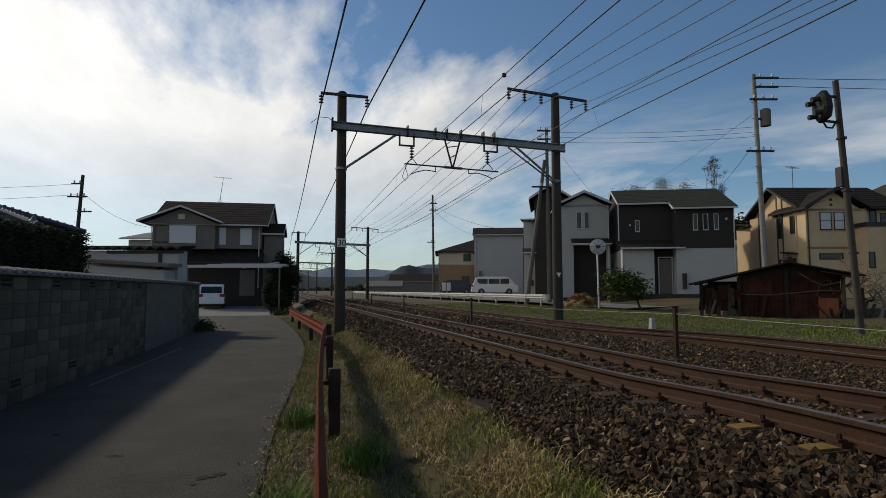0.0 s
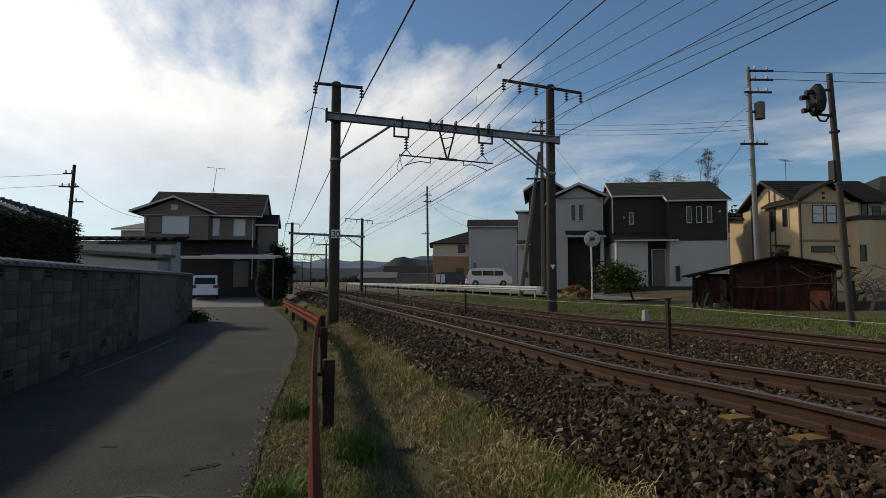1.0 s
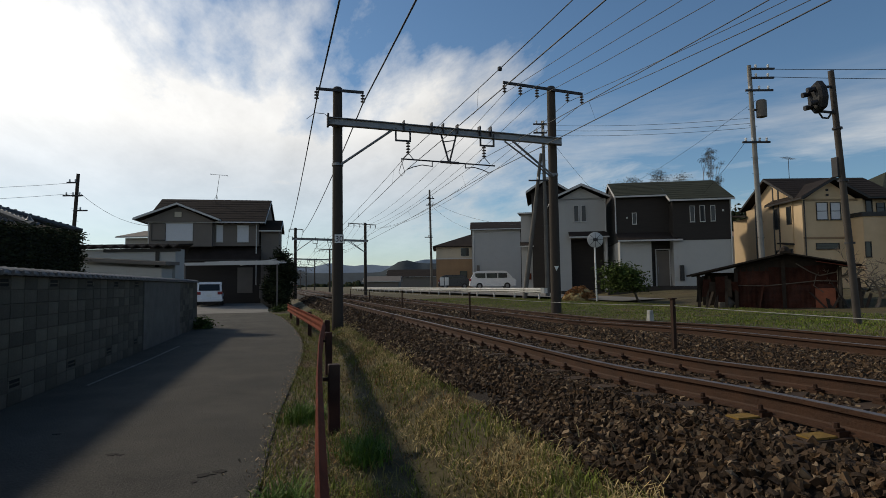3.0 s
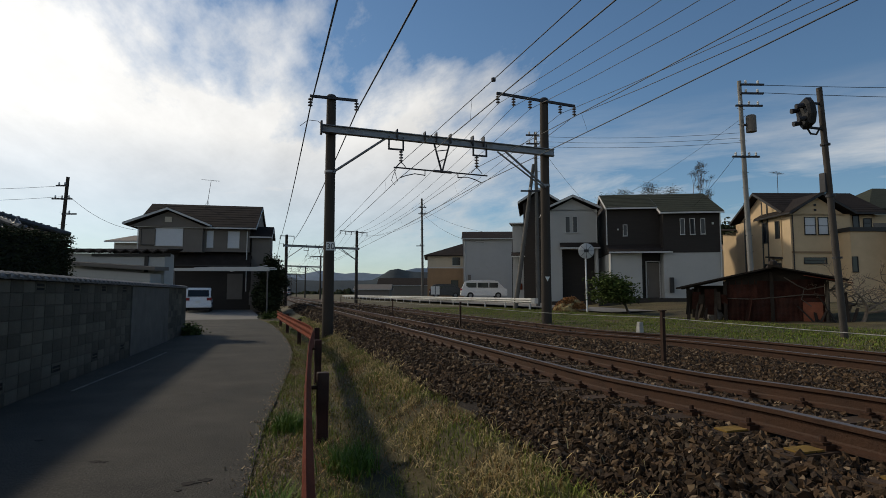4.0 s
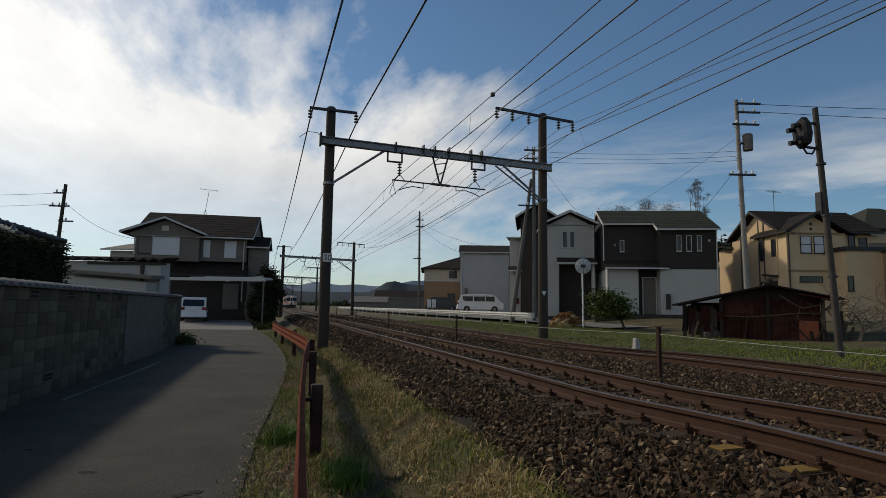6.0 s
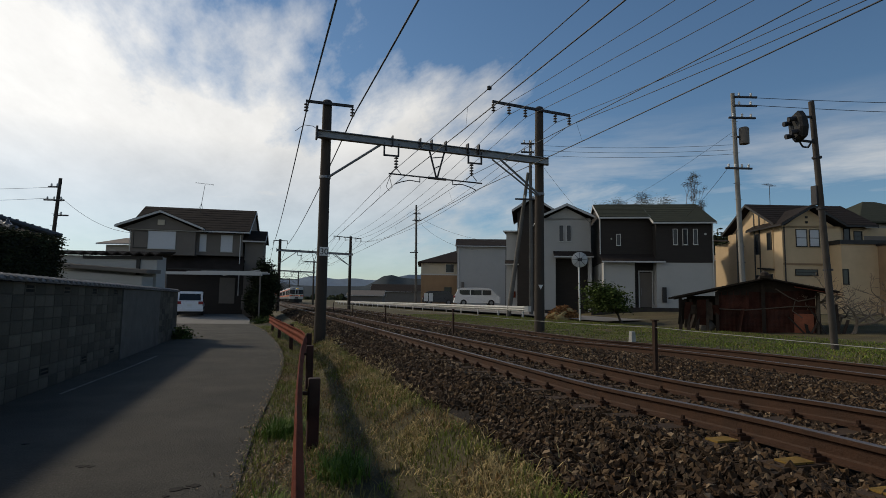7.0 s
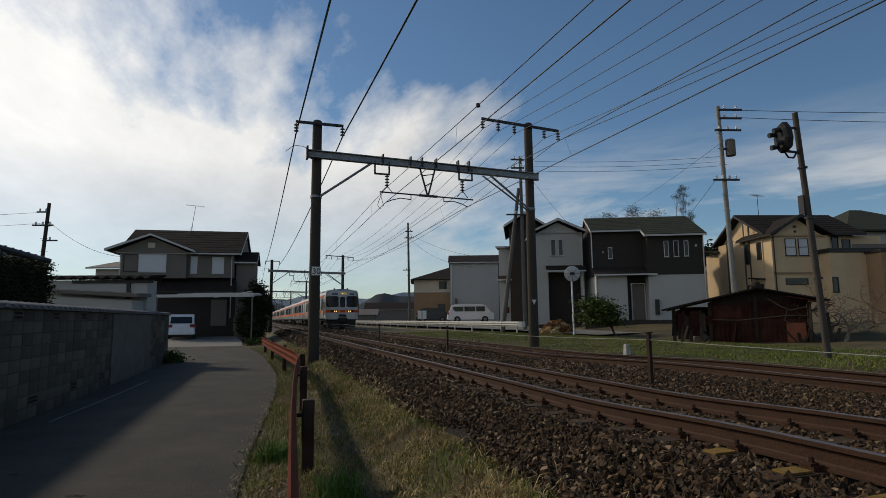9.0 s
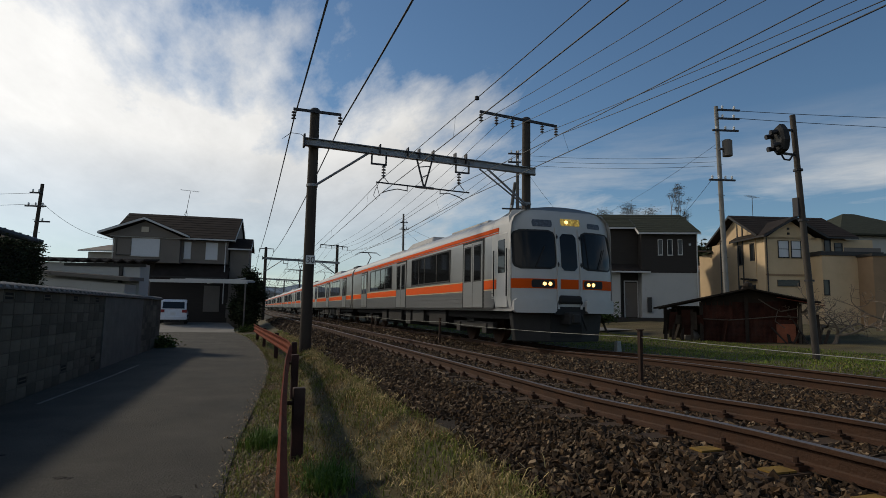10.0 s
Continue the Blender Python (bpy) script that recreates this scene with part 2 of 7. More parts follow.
POLECON = material("weathered_pole_concrete", (0.052, 0.042, 0.034), 0.85, grain=0.25, scale=1.5, fine=30, stain=0.3, stretch=(1, 1, 0.3))
STEEL = material("galvanised_steel", (0.24, 0.245, 0.255), 0.5, metal=0.6, grain=0.2, scale=3, fine=40, stain=0.2, stain_color=(0.14, 0.09, 0.06))
DARKSTEEL = material("dark_steel", (0.05, 0.05, 0.055), 0.6, metal=0.4, grain=0.2, scale=4, fine=40)
INSUL = material("brown_insulator", (0.10, 0.085, 0.08), 0.3, grain=0.1)
WIRE = material("black_wire", (0.03, 0.03, 0.03), 0.6, grain=0.1, bump=0)
BLOCK = material("concrete_block", (0.108, 0.098, 0.076), 0.94, grain=0.4, scale=1.4, fine=45, bump=0.6, stain=0.75, stain_color=(0.042, 0.040, 0.032), stain_scale=0.55, per_piece=0.38)
WHITEWALL = material("white_siding", (0.42, 0.415, 0.40), 0.8, grain=0.05, scale=0.8, fine=30, stain=0.1, stain_color=(0.30, 0.29, 0.275))
GREYWALL = material("grey_siding", (0.155, 0.138, 0.122), 0.85, grain=0.08, scale=1, fine=30)
DARKWALL = material("dark_brown_siding", (0.035, 0.03, 0.027), 0.8, grain=0.15, scale=1.2, fine=30, stretch=(1, 1, 6))
YELLOW = material("cream_stucco", (0.57, 0.43, 0.27), 0.9, grain=0.08, scale=1.0, fine=40, stain=0.1, stain_color=(0.45, 0.34, 0.2))
BROWNWALL = material("brown_stucco", (0.30, 0.20, 0.12), 0.9, grain=0.1, scale=1.0, fine=40)
BEIGE = material("beige_siding", (0.5, 0.45, 0.36), 0.85, grain=0.06, scale=1.0, fine=40)
ROOF = material("dark_slate_roof", (0.034, 0.028, 0.025), 0.95, spec=0.08, grain=0.2, scale=1.5, fine=25, bump=0.4)
GREENROOF = material("greenish_slate_roof", (0.050, 0.054, 0.040), 0.95, spec=0.08, grain=0.2, scale=2, fine=25, bump=0.4, stretch=(1, 3, 3))
TRIM = material("white_trim", (0.5, 0.5, 0.49), 0.6, grain=0.05)
DARKTRIM = material("black_trim", (0.03, 0.028, 0.027), 0.5, grain=0.1)
PANE = glass("window_glass")
FROST = material("frosted_shutter", (0.55, 0.57, 0.6), 0.5, grain=0.04, bump=0.05)
REDPAINT = material("rust_red_paint", (0.15, 0.040, 0.022), 0.92, spec=0.08, grain=0.3, scale=3, fine=50, stain=0.4, stain_color=(0.11, 0.045, 0.03), stain_scale=2)
WHITEPAINT = material("white_painted_steel", (0.72, 0.72, 0.70), 0.5, grain=0.06, scale=2, stain=0.15, stain_color=(0.4, 0.36, 0.3))
WOODOLD = material("weathered_dark_wood", (0.038, 0.028, 0.021), 0.9, grain=0.4, scale=3, fine=40, bump=0.5, per_piece=0.3)
RUSTSHEET = material("rusted_sheet", (0.052, 0.020, 0.014), 0.9, per_piece=0.3, spec=0.08, grain=0.55, scale=2.2, fine=30, stain=0.5, stain_color=(0.045, 0.03, 0.026), stain_scale=1.5)
HEDGE = material("dark_hedge_leaf", (0.034, 0.040, 0.020), 0.95, spec=0.05, grain=0.4, scale=3, fine=20, per_piece=0.5)
LEAF = material("green_leaf", (0.060, 0.085, 0.022), 0.8, spec=0.1, grain=0.3, scale=3, fine=20, per_piece=0.5)
DRYGRASS = material("dry_grass", (0.50, 0.38, 0.17), 0.9, grain=0.3, per_piece=0.4, bump=0)
GREENGRASS = material("green_grass", (0.18, 0.21, 0.03), 0.8, grain=0.3, per_piece=0.4, bump=0)
BARK = material("grey_bark", (0.11, 0.09, 0.07), 0.95, grain=0.3, scale=6, fine=40, bump=0.6)
# the bluish haze of distance is painted into this hill colour
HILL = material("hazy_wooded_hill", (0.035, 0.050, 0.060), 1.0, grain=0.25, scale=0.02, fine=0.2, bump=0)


# ---- ground, road and track bed ----
def smooth(a, b, x):
    t = min(1, max(0, (x - a) / (b - a)))
    return t * t * (3 - 2 * t)


def lift(x, y):
    """The line rises a little where it passes the camera."""
    near, far = 0.07 * (1 - smooth(2.8, 5.5, y)), 0.11 * (1 - smooth(7.5, 13.5, y))
    k = smooth(5.2, 6.4, x)
    return (near * (1 - k) * smooth(1.9, 2.6, x) + far * k * (1 - smooth(11, 14, x)))


def ground_z(x, y):
    z = 0.22 * smooth(0.6, 2.0, x) + 0.20 * smooth(2.0, 3.2, x) + 0.13 * smooth(8.6, 10.2, x) + 0.5 * smooth(17.5, 25, x)
    z -= 0.20 * smooth(0.55, 1.15, x) * (1 - smooth(1.2, 1.9, x))
    if 0.2 < x < 40 and abs(y) < 120:
        z += lift(x, y) if x > 8.5 else 0.0
        z += 0.03 * noise.noise(Vector((x * 0.9, y * 0.9, 0))) * (1 if x < 3 or x > 9 else 0)
    return z


def ground_sheet():
    def steps(fine0, fine1, d, far):
        s = list(np.arange(fine0, fine1 + 1e-6, d))
        k, lo, hi = d, [], []
        a, b = fine0, fine1
        while b < far:
            k *= 1.35
            a, b = a - k, b + k
            lo.append(a)
            hi.append(b)
        return lo[::-1] + s + hi

    xs, ys = steps(-8, 30, 0.35, 2500), steps(-6, 60, 0.6, 2500)
    v = [(x, y, ground_z(x, y)) for y in ys for x in xs]
    w = len(xs)
    f = [(j * w + i, j * w + i + 1, (j + 1) * w + i + 1, (j + 1) * w + i) for j in range(len(ys) - 1) for i in range(w - 1)]
    ob = part("ground", Solid().poly(v, f), SOIL, smooth=True)
    return tagged(ob, "rough grassy ground beside a railway line", "ground", kind="structure")


ground_sheet()

ROAD_R = [(-0.6, -14), (-0.45, -4), (-0.30, 0), (-0.13, 4.58), (0.0, 7.0), (0.2, 9.1), (0.39, 11.15), (0.55, 13.2), (0.66, 15.3), (0.68, 18.3), (0.62, 21.3), (0.48, 25.2), (0.29, 29.1), (-0.05, 32.4), (-0.5, 36)]
ROAD_L = [(-3.85, -14), (-3.8, -4), (-3.65, 0), (-3.5, 4.58), (-3.4, 7.0), (-3.36, 9.1), (-3.3, 11.15), (-3.25, 13.2), (-3.2, 15.3), (-3.1, 18.3), (-3.05, 21.3), (-2.95, 25.2), (-3.6, 29.1), (-7, 33), (-12, 36)]


def road():
    n, w = len(ROAD_R), 8
    v = []
    for (xr, yr), (xl, yl) in zip(ROAD_R, ROAD_L):
        for k in range(w + 1):
            t = k / w
            v.append((xl + (xr - xl) * t, yl + (yr - yl) * t, 0.03 + 0.02 * math.sin(math.pi * t)))
    v += [(p[0], p[1], -0.1) for p in ROAD_R]
    f = [(j * (w + 1) + i, j * (w + 1) + i + 1, (j + 1) * (w + 1) + i + 1, (j + 1) * (w + 1) + i) for j in range(n - 1) for i in range(w)]
    b = n * (w + 1)
    f += [(j * (w + 1) + w, b + j, b + j + 1, (j + 1) * (w + 1) + w) for j in range(n - 1)]
    tagged(part("road", Solid().poly(v, f), ASPHALT, smooth=True), "narrow patched grey asphalt lane with worn edges", "road", kind="structure")
    # the lane's turn-off in front of the house
    apron = Solid().poly([(-14, 36, 0.035), (-0.5, 36, 0.035), (-0.6, 40, 0.16), (-1.2, 47.5, 0.30), (-14, 49, 0.30), (-14, 40, 0.16)], [(0, 1, 2, 5), (5, 2, 3, 4)])
    tagged(part("driveway", apron, material("driveway_concrete", (0.20, 0.19, 0.17), 0.9, grain=0.15, scale=1, fine=60)), "pale concrete forecourt in front of the house", "driveway", kind="structure")


road()

TRACKS = [(3.87, 0.71), (7.65, 0.63)]     # centre line and height of the rail heads
Y0, Y1 = -25.0, 430.0


def ballast_bed():
    prof = [(1.95, 0.12), (2.3, 0.30), (2.85, 0.525), (4.95, 0.53), (5.6, 0.47), (6.3, 0.445), (8.9, 0.445), (9.6, 0.34), (9.6, 0.0), (1.95, 0.0)]
    s = Solid()
    ys = [Y0 + 1.0 * i for i in range(80)] + [60, 80, 110, 150, 200, 300, Y1]
    n = len(prof)
    s.poly([(x, y, z + lift(x, y)) for y in ys for x, z in prof], [(j * n + i, j * n + i + 1, (j + 1) * n + i + 1, (j + 1) * n + i) for j in range(len(ys) - 1) for i in range(n - 1)])
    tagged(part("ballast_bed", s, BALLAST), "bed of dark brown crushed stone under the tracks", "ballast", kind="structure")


ballast_bed()

RAIL = [(-0.064, 0), (0.064, 0), (0.064, 0.012), (0.014, 0.028), (0.009, 0.04), (0.009, 0.108), (0.0325, 0.122), (0.0325, 0.150), (-0.0325, 0.150), (-0.0325, 0.122), (-0.009, 0.108), (-0.009, 0.04), (-0.014, 0.028), (-0.064, 0.012)]


def rails():
    for xc, zt in TRACKS:
        track = thing("railway_track", pose(xc, 0, zt - 0.15), "narrow-gauge track of rusty rails on concrete sleepers", "railway track", "tracks", "structure")
        stations = [Y0] + [2 + 0.5 * k for k in range(26)] + [40, 80, 150, Y1]
        for side in (-0.566, 0.566):
            rail = part("rail", Solid().sweep(RAIL, [(side, y, lift(xc, y)) for y in stations]), RUST, track, "rust-brown steel rail with a polished head")
            part("rail_head", Solid().sweep([(-0.026, 0.148), (0.026, 0.148), (0.026, 0.1525), (-0.026, 0.1525)], [(side, y, lift(xc, y)) for y in stations]), RAILTOP, rail, "bright worn running surface")
        tie = Solid().poly([(x, y, z) for z, a in ((-0.14, 0.12), (0.0, 0.085)) for x in (-1.0, -0.45, 0.45, 1.0) for y in (-a, a)],
                           [(0, 1, 3, 2), (2, 3, 5, 4), (4, 5, 7, 6), (8, 10, 11, 9), (10, 12, 13, 11), (12, 14, 15, 13), (0, 2, 10, 8), (2, 4, 12, 10), (4, 6, 14, 12), (1, 9, 11, 3), (3, 11, 13, 5), (5, 13, 15, 7), (0, 8, 9, 1), (6, 7, 15, 14)])
        tie_me = tie.mesh("sleeper", TIE)
        clip = Solid()
        for side in (-0.566, 0.566):
            for d in (-1, 1):
                c = side + d * 0.095
                clip.box(c - 0.045, c + 0.045, -0.05, 0.05, 0.0, 0.03)
                clip.tube((c + d * 0.005, 0, 0.03), (c + d * 0.005, 0, 0.075), 0.022, 0.018, 6)
                clip.box(c - 0.05, c + 0.02, -0.035, 0.035, 0.03, 0.045)
        clip_me = clip.mesh("rail_clip", RUST)
        for i in range(150):
            y = -9.0 + i * 0.555
            s = new("sleeper", tie_me)
            s.parent, s.location = track, (0, y, lift(xc, y) - (0.002 if xc < 5 else 0.030))
            if y < 45:
                c = new("rail_clip", clip_me)
                c.parent, c.location = s, (0, 0, 0)
        far = Solid()
        for i in range(200):
            far.box(-1.0, 1.0, 74.5 + i * 0.6, 74.72 + i * 0.6, -0.14, 0)
        tagged(part("sleepers", far, TIE, track), kind="stuff")


rails()


# ---- overhead line ----
def pole_profile(s, x, y, z0, z1, r0, r1, n=16):
    return s.tube((x, y, z0), (x, y, z1), r0, r1, n)


def insulator(parent, x, y, z, n=3, name="insulator"):
    prof = [(0.012, 0.0)]
    for k in range(n):
        z_ = -0.06 - 0.10 * k
        prof += [(0.02, z_ + 0.03), (0.075, z_), (0.075, z_ - 0.02), (0.02, z_ - 0.03)]
    prof += [(0.012, -0.06 - 0.10 * n), (0.0, -0.06 - 0.10 * n)]
    part(name, Solid().lathe(prof, (x, y, z), 10), INSUL, parent, smooth=True)


XL, XR = 1.83, 9.50


def portal(y):
    p = thing("catenary_portal", pose(0, y, 0), "pair of concrete poles joined by a galvanised beam over the tracks", "catenary portal", "catenary portals")
    for x, z0, top in ((XL, -0.4, 7.92), (XR, 0.2, 8.62)):
        pole = part("pole", Solid().tube((x, 0, z0), (x, 0, top), 0.185, 0.15, 20), POLECON, p, smooth=True)
        part("cap", Solid().lathe([(0.155, 0), (0.155, 0.05), (0.11, 0.09), (0, 0.10)], (x, 0, top), 16), DARKSTEEL, pole, smooth=True)
        for zb in (6.72, 5.42):
            part("band", Solid().lathe([(0.165, 0), (0.185, 0.0), (0.185, 0.08), (0.165, 0.08)], (x, 0, zb), 18), STEEL, pole)
    bz0, bz1 = 6.80, 6.62
    beam = Solid().prism([(-0.10, -0.12), (0.10, -0.12), (0.10, -0.095), (0.02, -0.095), (0.02, 0.095), (0.10, 0.095), (0.10, 0.12), (-0.10, 0.12), (-0.10, 0.095), (-0.02, 0.095), (-0.02, -0.095), (-0.10, -0.095)], (XL - 0.32, -0.28, bz0), (XR + 0.2, -0.28, bz1))
    part("beam", beam, STEEL, p, "galvanised steel crossbeam")
    part("bracket_plate", Solid().box(XL - 0.36, XL - 0.30, -0.42, -0.14, 6.62, 7.02).box(XL - 0.3, XL + 0.3, -0.2, -0.14, 6.68, 6.92), DARKSTEEL, p)
    part("clamp", Solid().box(XR - 0.28, XR + 0.28, -0.19, -0.14, 6.5, 6.76), STEEL, p)
    part("brace", Solid().tube((XL + 0.12, -0.22, 5.46), (XL + 1.74, -0.28, 6.64), 0.04, 0.04, 8), STEEL, p)
    part("brace", Solid().tube((XR - 0.1, -0.25, 5.36), (XR - 1.70, -0.34, 6.52), 0.04, 0.04, 8), STEEL, p)
    part("brace", Solid().tube((XR - 0.1, -0.1, 5.36), (XR - 1.95, -0.22, 6.52), 0.03, 0.03, 8), STEEL, p)
    # top cross-arms with hanging insulators
    arm_l = part("cross_arm", Solid().box(XL - 0.70, XL + 0.82, -0.24, -0.17, 7.80, 7.88), DARKSTEEL, p)
    for x in (XL - 0.68, XL + 0.79):
        insulator(arm_l, x, -0.205, 7.80)
    arm_r = part("cross_arm", Solid().prism([(-0.035, -0.045), (0.035, -0.045), (0.035, 0.045), (-0.035, 0.045)], (XR - 1.95, -0.2, 8.62), (XR + 1.16, -0.2, 8.46)), DARKSTEEL, p)
    for x in RIGHT_WIRES:
        insulator(arm_r, x, -0.2, 8.57 - 0.05 * (x - XR + 1.95))
    # hangers, V bracket and registration arms
    for x in (3.93, 6.88):
        h = Solid()
        for dx in (-0.24, 0.24):
            h.box(x + dx - 0.025, x + dx + 0.025, -0.31, -0.25, 6.30, 6.72)
        h.box(x - 0.265, x + 0.265, -0.31, -0.25, 6.28, 6.33)
        part("hanger", h, DARKSTEEL, p)
    insulator(p, 4.1, -0.28, 6.30, 4)
    insulator(p, 6.76, -0.28, 6.30, 4)
    for x in (4.1, 6.76):
        part("suspension_link", Solid().line([(x - 0.2, -0.28, 5.68), (x - 0.06, -0.28, 5.84), (x, -0.28, 5.90), (x + 0.06, -0.28, 5.84), (x + 0.2, -0.28, 5.68)], 0.014, 5), DARKSTEEL, p)
    part("wire_loop", Solid().line([(3.95, -0.3, 5.68), (3.84, -0.3, 5.45), (3.78, -0.3, 5.25), (3.88, -0.3, 5.12), (3.98, -0.3, 5.25), (3.92, -0.3, 5.45), (3.86, -0.3, 5.68)], 0.010, 5), WIRE, p)
    part("jumper_wire", Solid().line([(XL - 1.0, -0.5, 6.75), (XL - 0.75, -0.45, 6.98), (XL - 0.45, -0.35, 7.0), (XL - 0.3, -0.28, 6.92)], 0.010, 5), WIRE, p)
    v = Solid().tube((5.22, -0.28, 6.66), (5.50, -0.28, 5.66), 0.032, 0.032, 6).tube((5.78, -0.28, 6.64), (5.52, -0.28, 5.66), 0.032, 0.032, 6).tube((5.32, -0.28, 6.35), (5.70, -0.28, 6.42), 0.018, 0.018, 5).tube((5.42, -0.28, 6.0), (5.60, -0.28, 6.1), 0.018, 0.018, 5)
    part("v_bracket", v, DARKSTEEL, p)
    part("registration_bar", Solid().tube((3.86, -0.28, 5.70), (7.15, -0.28, 5.62), 0.025, 0.025, 8), DARKSTEEL, p)
    part("sleeve", Solid().tube((5.2, -0.28, 5.668), (5.85, -0.28, 5.652), 0.045, 0.045, 8), INSUL, p)
    for xa, d in ((4.92, -1), (6.08, 1)):
        pts = [(xa, -0.28, 5.66), (xa, -0.28, 5.48), (xa + d * 0.02, -0.28, 5.50), (xa + d * 0.35, -0.28, 5.53), (xa + d * 0.65, -0.28, 5.45), (xa + d * 0.86, -0.28, 5.36)]
        part("steady_arm", Solid().line(pts, 0.016, 6), DARKSTEEL, p)
    for x in (3.95, 4.9, 5.3, 5.8, 6.6, 7.0):
        part("beam_clamp", Solid().box(x - 0.02, x + 0.02, -0.40, -0.16, 6.62, 6.96), DARKSTEEL, p)
    return p


RIGHT_WIRES = [XR - 1.90, XR - 1.30, XR - 0.66, XR + 0.55, XR + 1.13]
PORTALS = [-30.0, 18.3, 64.0, 110.0, 156.0, 204.0, 252.0]
first_portal = portal(PORTALS[1])
for y in PORTALS[:1] + PORTALS[2:]:
    copy_thing(first_portal, pose(0, y, 0))

# number plate and markings on the nearest pole
plate = thing("number_plate", pose(XL + 0.03, 18.3 - 0.19, 2.92, 0, 0, 0), "small white plate with black figures on the pole", "sign")
part("plate", box(-0.14, 0.14, -0.012, 0.0, 0, 0.27), WHITEPAINT, plate)
font = bpy.data.curves.new("figures", "FONT")
font.body, font.size, font.extrude, font.align_x = "30", 0.27, 0.002, "CENTER"
font.materials.append(DARKTRIM)
figures = new("figures", font)
figures.parent, figures.matrix_basis = plate, pose(0, -0.016, 0.04, 90, 0, 0)
tri = thing("triangle_sign", pose(XR - 0.05, 18.3 - 0.20, 2.0), "small white triangle sticker on the concrete pole", "sign")
part("plate", Solid().poly([(-0.09, 0, 0.17), (0.09, 0, 0.17), (0, 0, 0), (-0.09, 0.012, 0.17), (0.09, 0.012, 0.17), (0, 0.012, 0)], [(0, 1, 2), (5, 4, 3), (0, 3, 4, 1), (1, 4, 5, 2), (2, 5, 3, 0)]), WHITEPAINT, tri)


def sagging(a, b, sag, n=12):
    return [(a[0] + (b[0] - a[0]) * t, a[1] + (b[1] - a[1]) * t, a[2] + (b[2] - a[2]) * t - 4 * sag * t * (1 - t)) for t in (k / n for k in range(n + 1))]


def long_wire(x, z, r, sag, label, name="overhead_wire"):
    pts = [(x, PORTALS[0] - 0.2, z)]
    for a, b in zip(PORTALS[:-1], PORTALS[1:]):
        pts += sagging((x, a - 0.2, z), (x, b - 0.2, z), sag)[1:]
    s = Solid().line(pts, r, 5)
    return tagged(part(name, s, WIRE), label, "wire", "overhead wires")


for x in (XL - 0.68, XL + 0.79):
    long_wire(x, 7.47, 0.022, 0.45, "thick black feeder wire sagging between poles")
for x, sag_ in zip(RIGHT_WIRES, (1.10, 1.20, 1.17, 1.28, 1.14)):
    long_wire(x, 8.24 - 0.05 * (x - XR + 1.95), 0.009 if x < XR + 1 else 0.011, sag_, "thin power wire sagging between poles")


def wire_z(z, sag, y):
    for a, b in zip(PORTALS[:-1], PORTALS[1:]):
        if a <= y <= b:
            t = (y - a) / (b - a)
            return z - 4 * sag * t * (1 - t)
    return z


for xc, xm, sag_c, sag_m in ((4.06, 4.1, 0.20, 0.30), (6.92, 6.76, 0.20, 0.40)):
    long_wire(xc, 5.36, 0.011, sag_c, "taut contact wire over the track", "contact_wire")
    m = long_wire(xm, 5.88, 0.009, sag_m, "messenger wire above the contact wire", "messenger_wire")
    drop = Solid()
    for k in range(2, 22):
        y = -26 + k * 9.3
        drop.tube((xc, y, wire_z(5.36, sag_c, y + 0.2)), (xm, y, wire_z(5.88, sag_m, y + 0.2)), 0.003, 0.003, 4)
    tagged(part("droppers", drop, WIRE, m), kind="stuff")


# ---- train ----
STAINLESS = material("brushed_stainless", (0.31, 0.305, 0.295), 0.36, metal=0.75, grain=0.06, scale=1.2, fine=50, bump=0.03, stretch=(1, 0.1, 1))
CABWHITE = material("silver_white_cab_paint", (0.47, 0.465, 0.45), 0.4, grain=0.05, scale=2)
ORANGE = material("orange_band", (0.66, 0.085, 0.006), 0.65, spec=0.1, grain=0.05, scale=2)
TRAINGLASS = glass("dark_train_glass", (0.010, 0.011, 0.012), 0.04)
TRAINGLASS.node_tree.nodes["Principled BSDF"].inputs["Specular IOR Level"].default_value = 0.22
DOORSTEEL = material("dull_stainless_door", (0.27, 0.27, 0.265), 0.42, metal=0.7, grain=0.06, scale=1.2, stretch=(1, 0.1, 1))
# darker copy of the stainless, the lower side's shade put into its colour
RIBSHADE = material("shaded_ribbed_steel", (0.15, 0.15, 0.15), 0.45, metal=0.6, grain=0.08, scale=1.2, stretch=(1, 0.1, 1))
UNDER = material("underfloor_black", (0.014, 0.013, 0.013), 0.85, grain=0.3, scale=4)
UNDERGREY = material("underfloor_grey", (0.035, 0.034, 0.033), 0.8, grain=0.2, scale=4)
GREYROOF = material("grey_train_roof", (0.34, 0.34, 0.34), 0.7, grain=0.12, scale=2)
LAMP = material("lit_headlamp", (1.0, 0.58, 0.18), 0.3, grain=0.0, bump=0, emit=4.2)
AMBER = material("lit_amber_sign", (0.85, 0.42, 0.09), 0.4, grain=0.7, scale=18, bump=0, emit=0.45)
DIMSIGN = material("dim_sign", (0.10, 0.11, 0.13), 0.25, grain=0.3, scale=20, bump=0)
RUBBER = material("black_rubber", (0.02, 0.02, 0.02), 0.7, grain=0.1)
CAR_LEN, CAR_PITCH = 22.2, 22.6

# half outline of the body, (across, up over the rail), from the sill to the crown
OUTLINE = [(1.42, 0.93), (1.475, 1.25), (1.475, 2.0), (1.475, 2.85), (1.45, 3.12), (1.38, 3.30), (1.20, 3.44), (0.85, 3.55), (0.40, 3.605), (0.0, 3.62)]


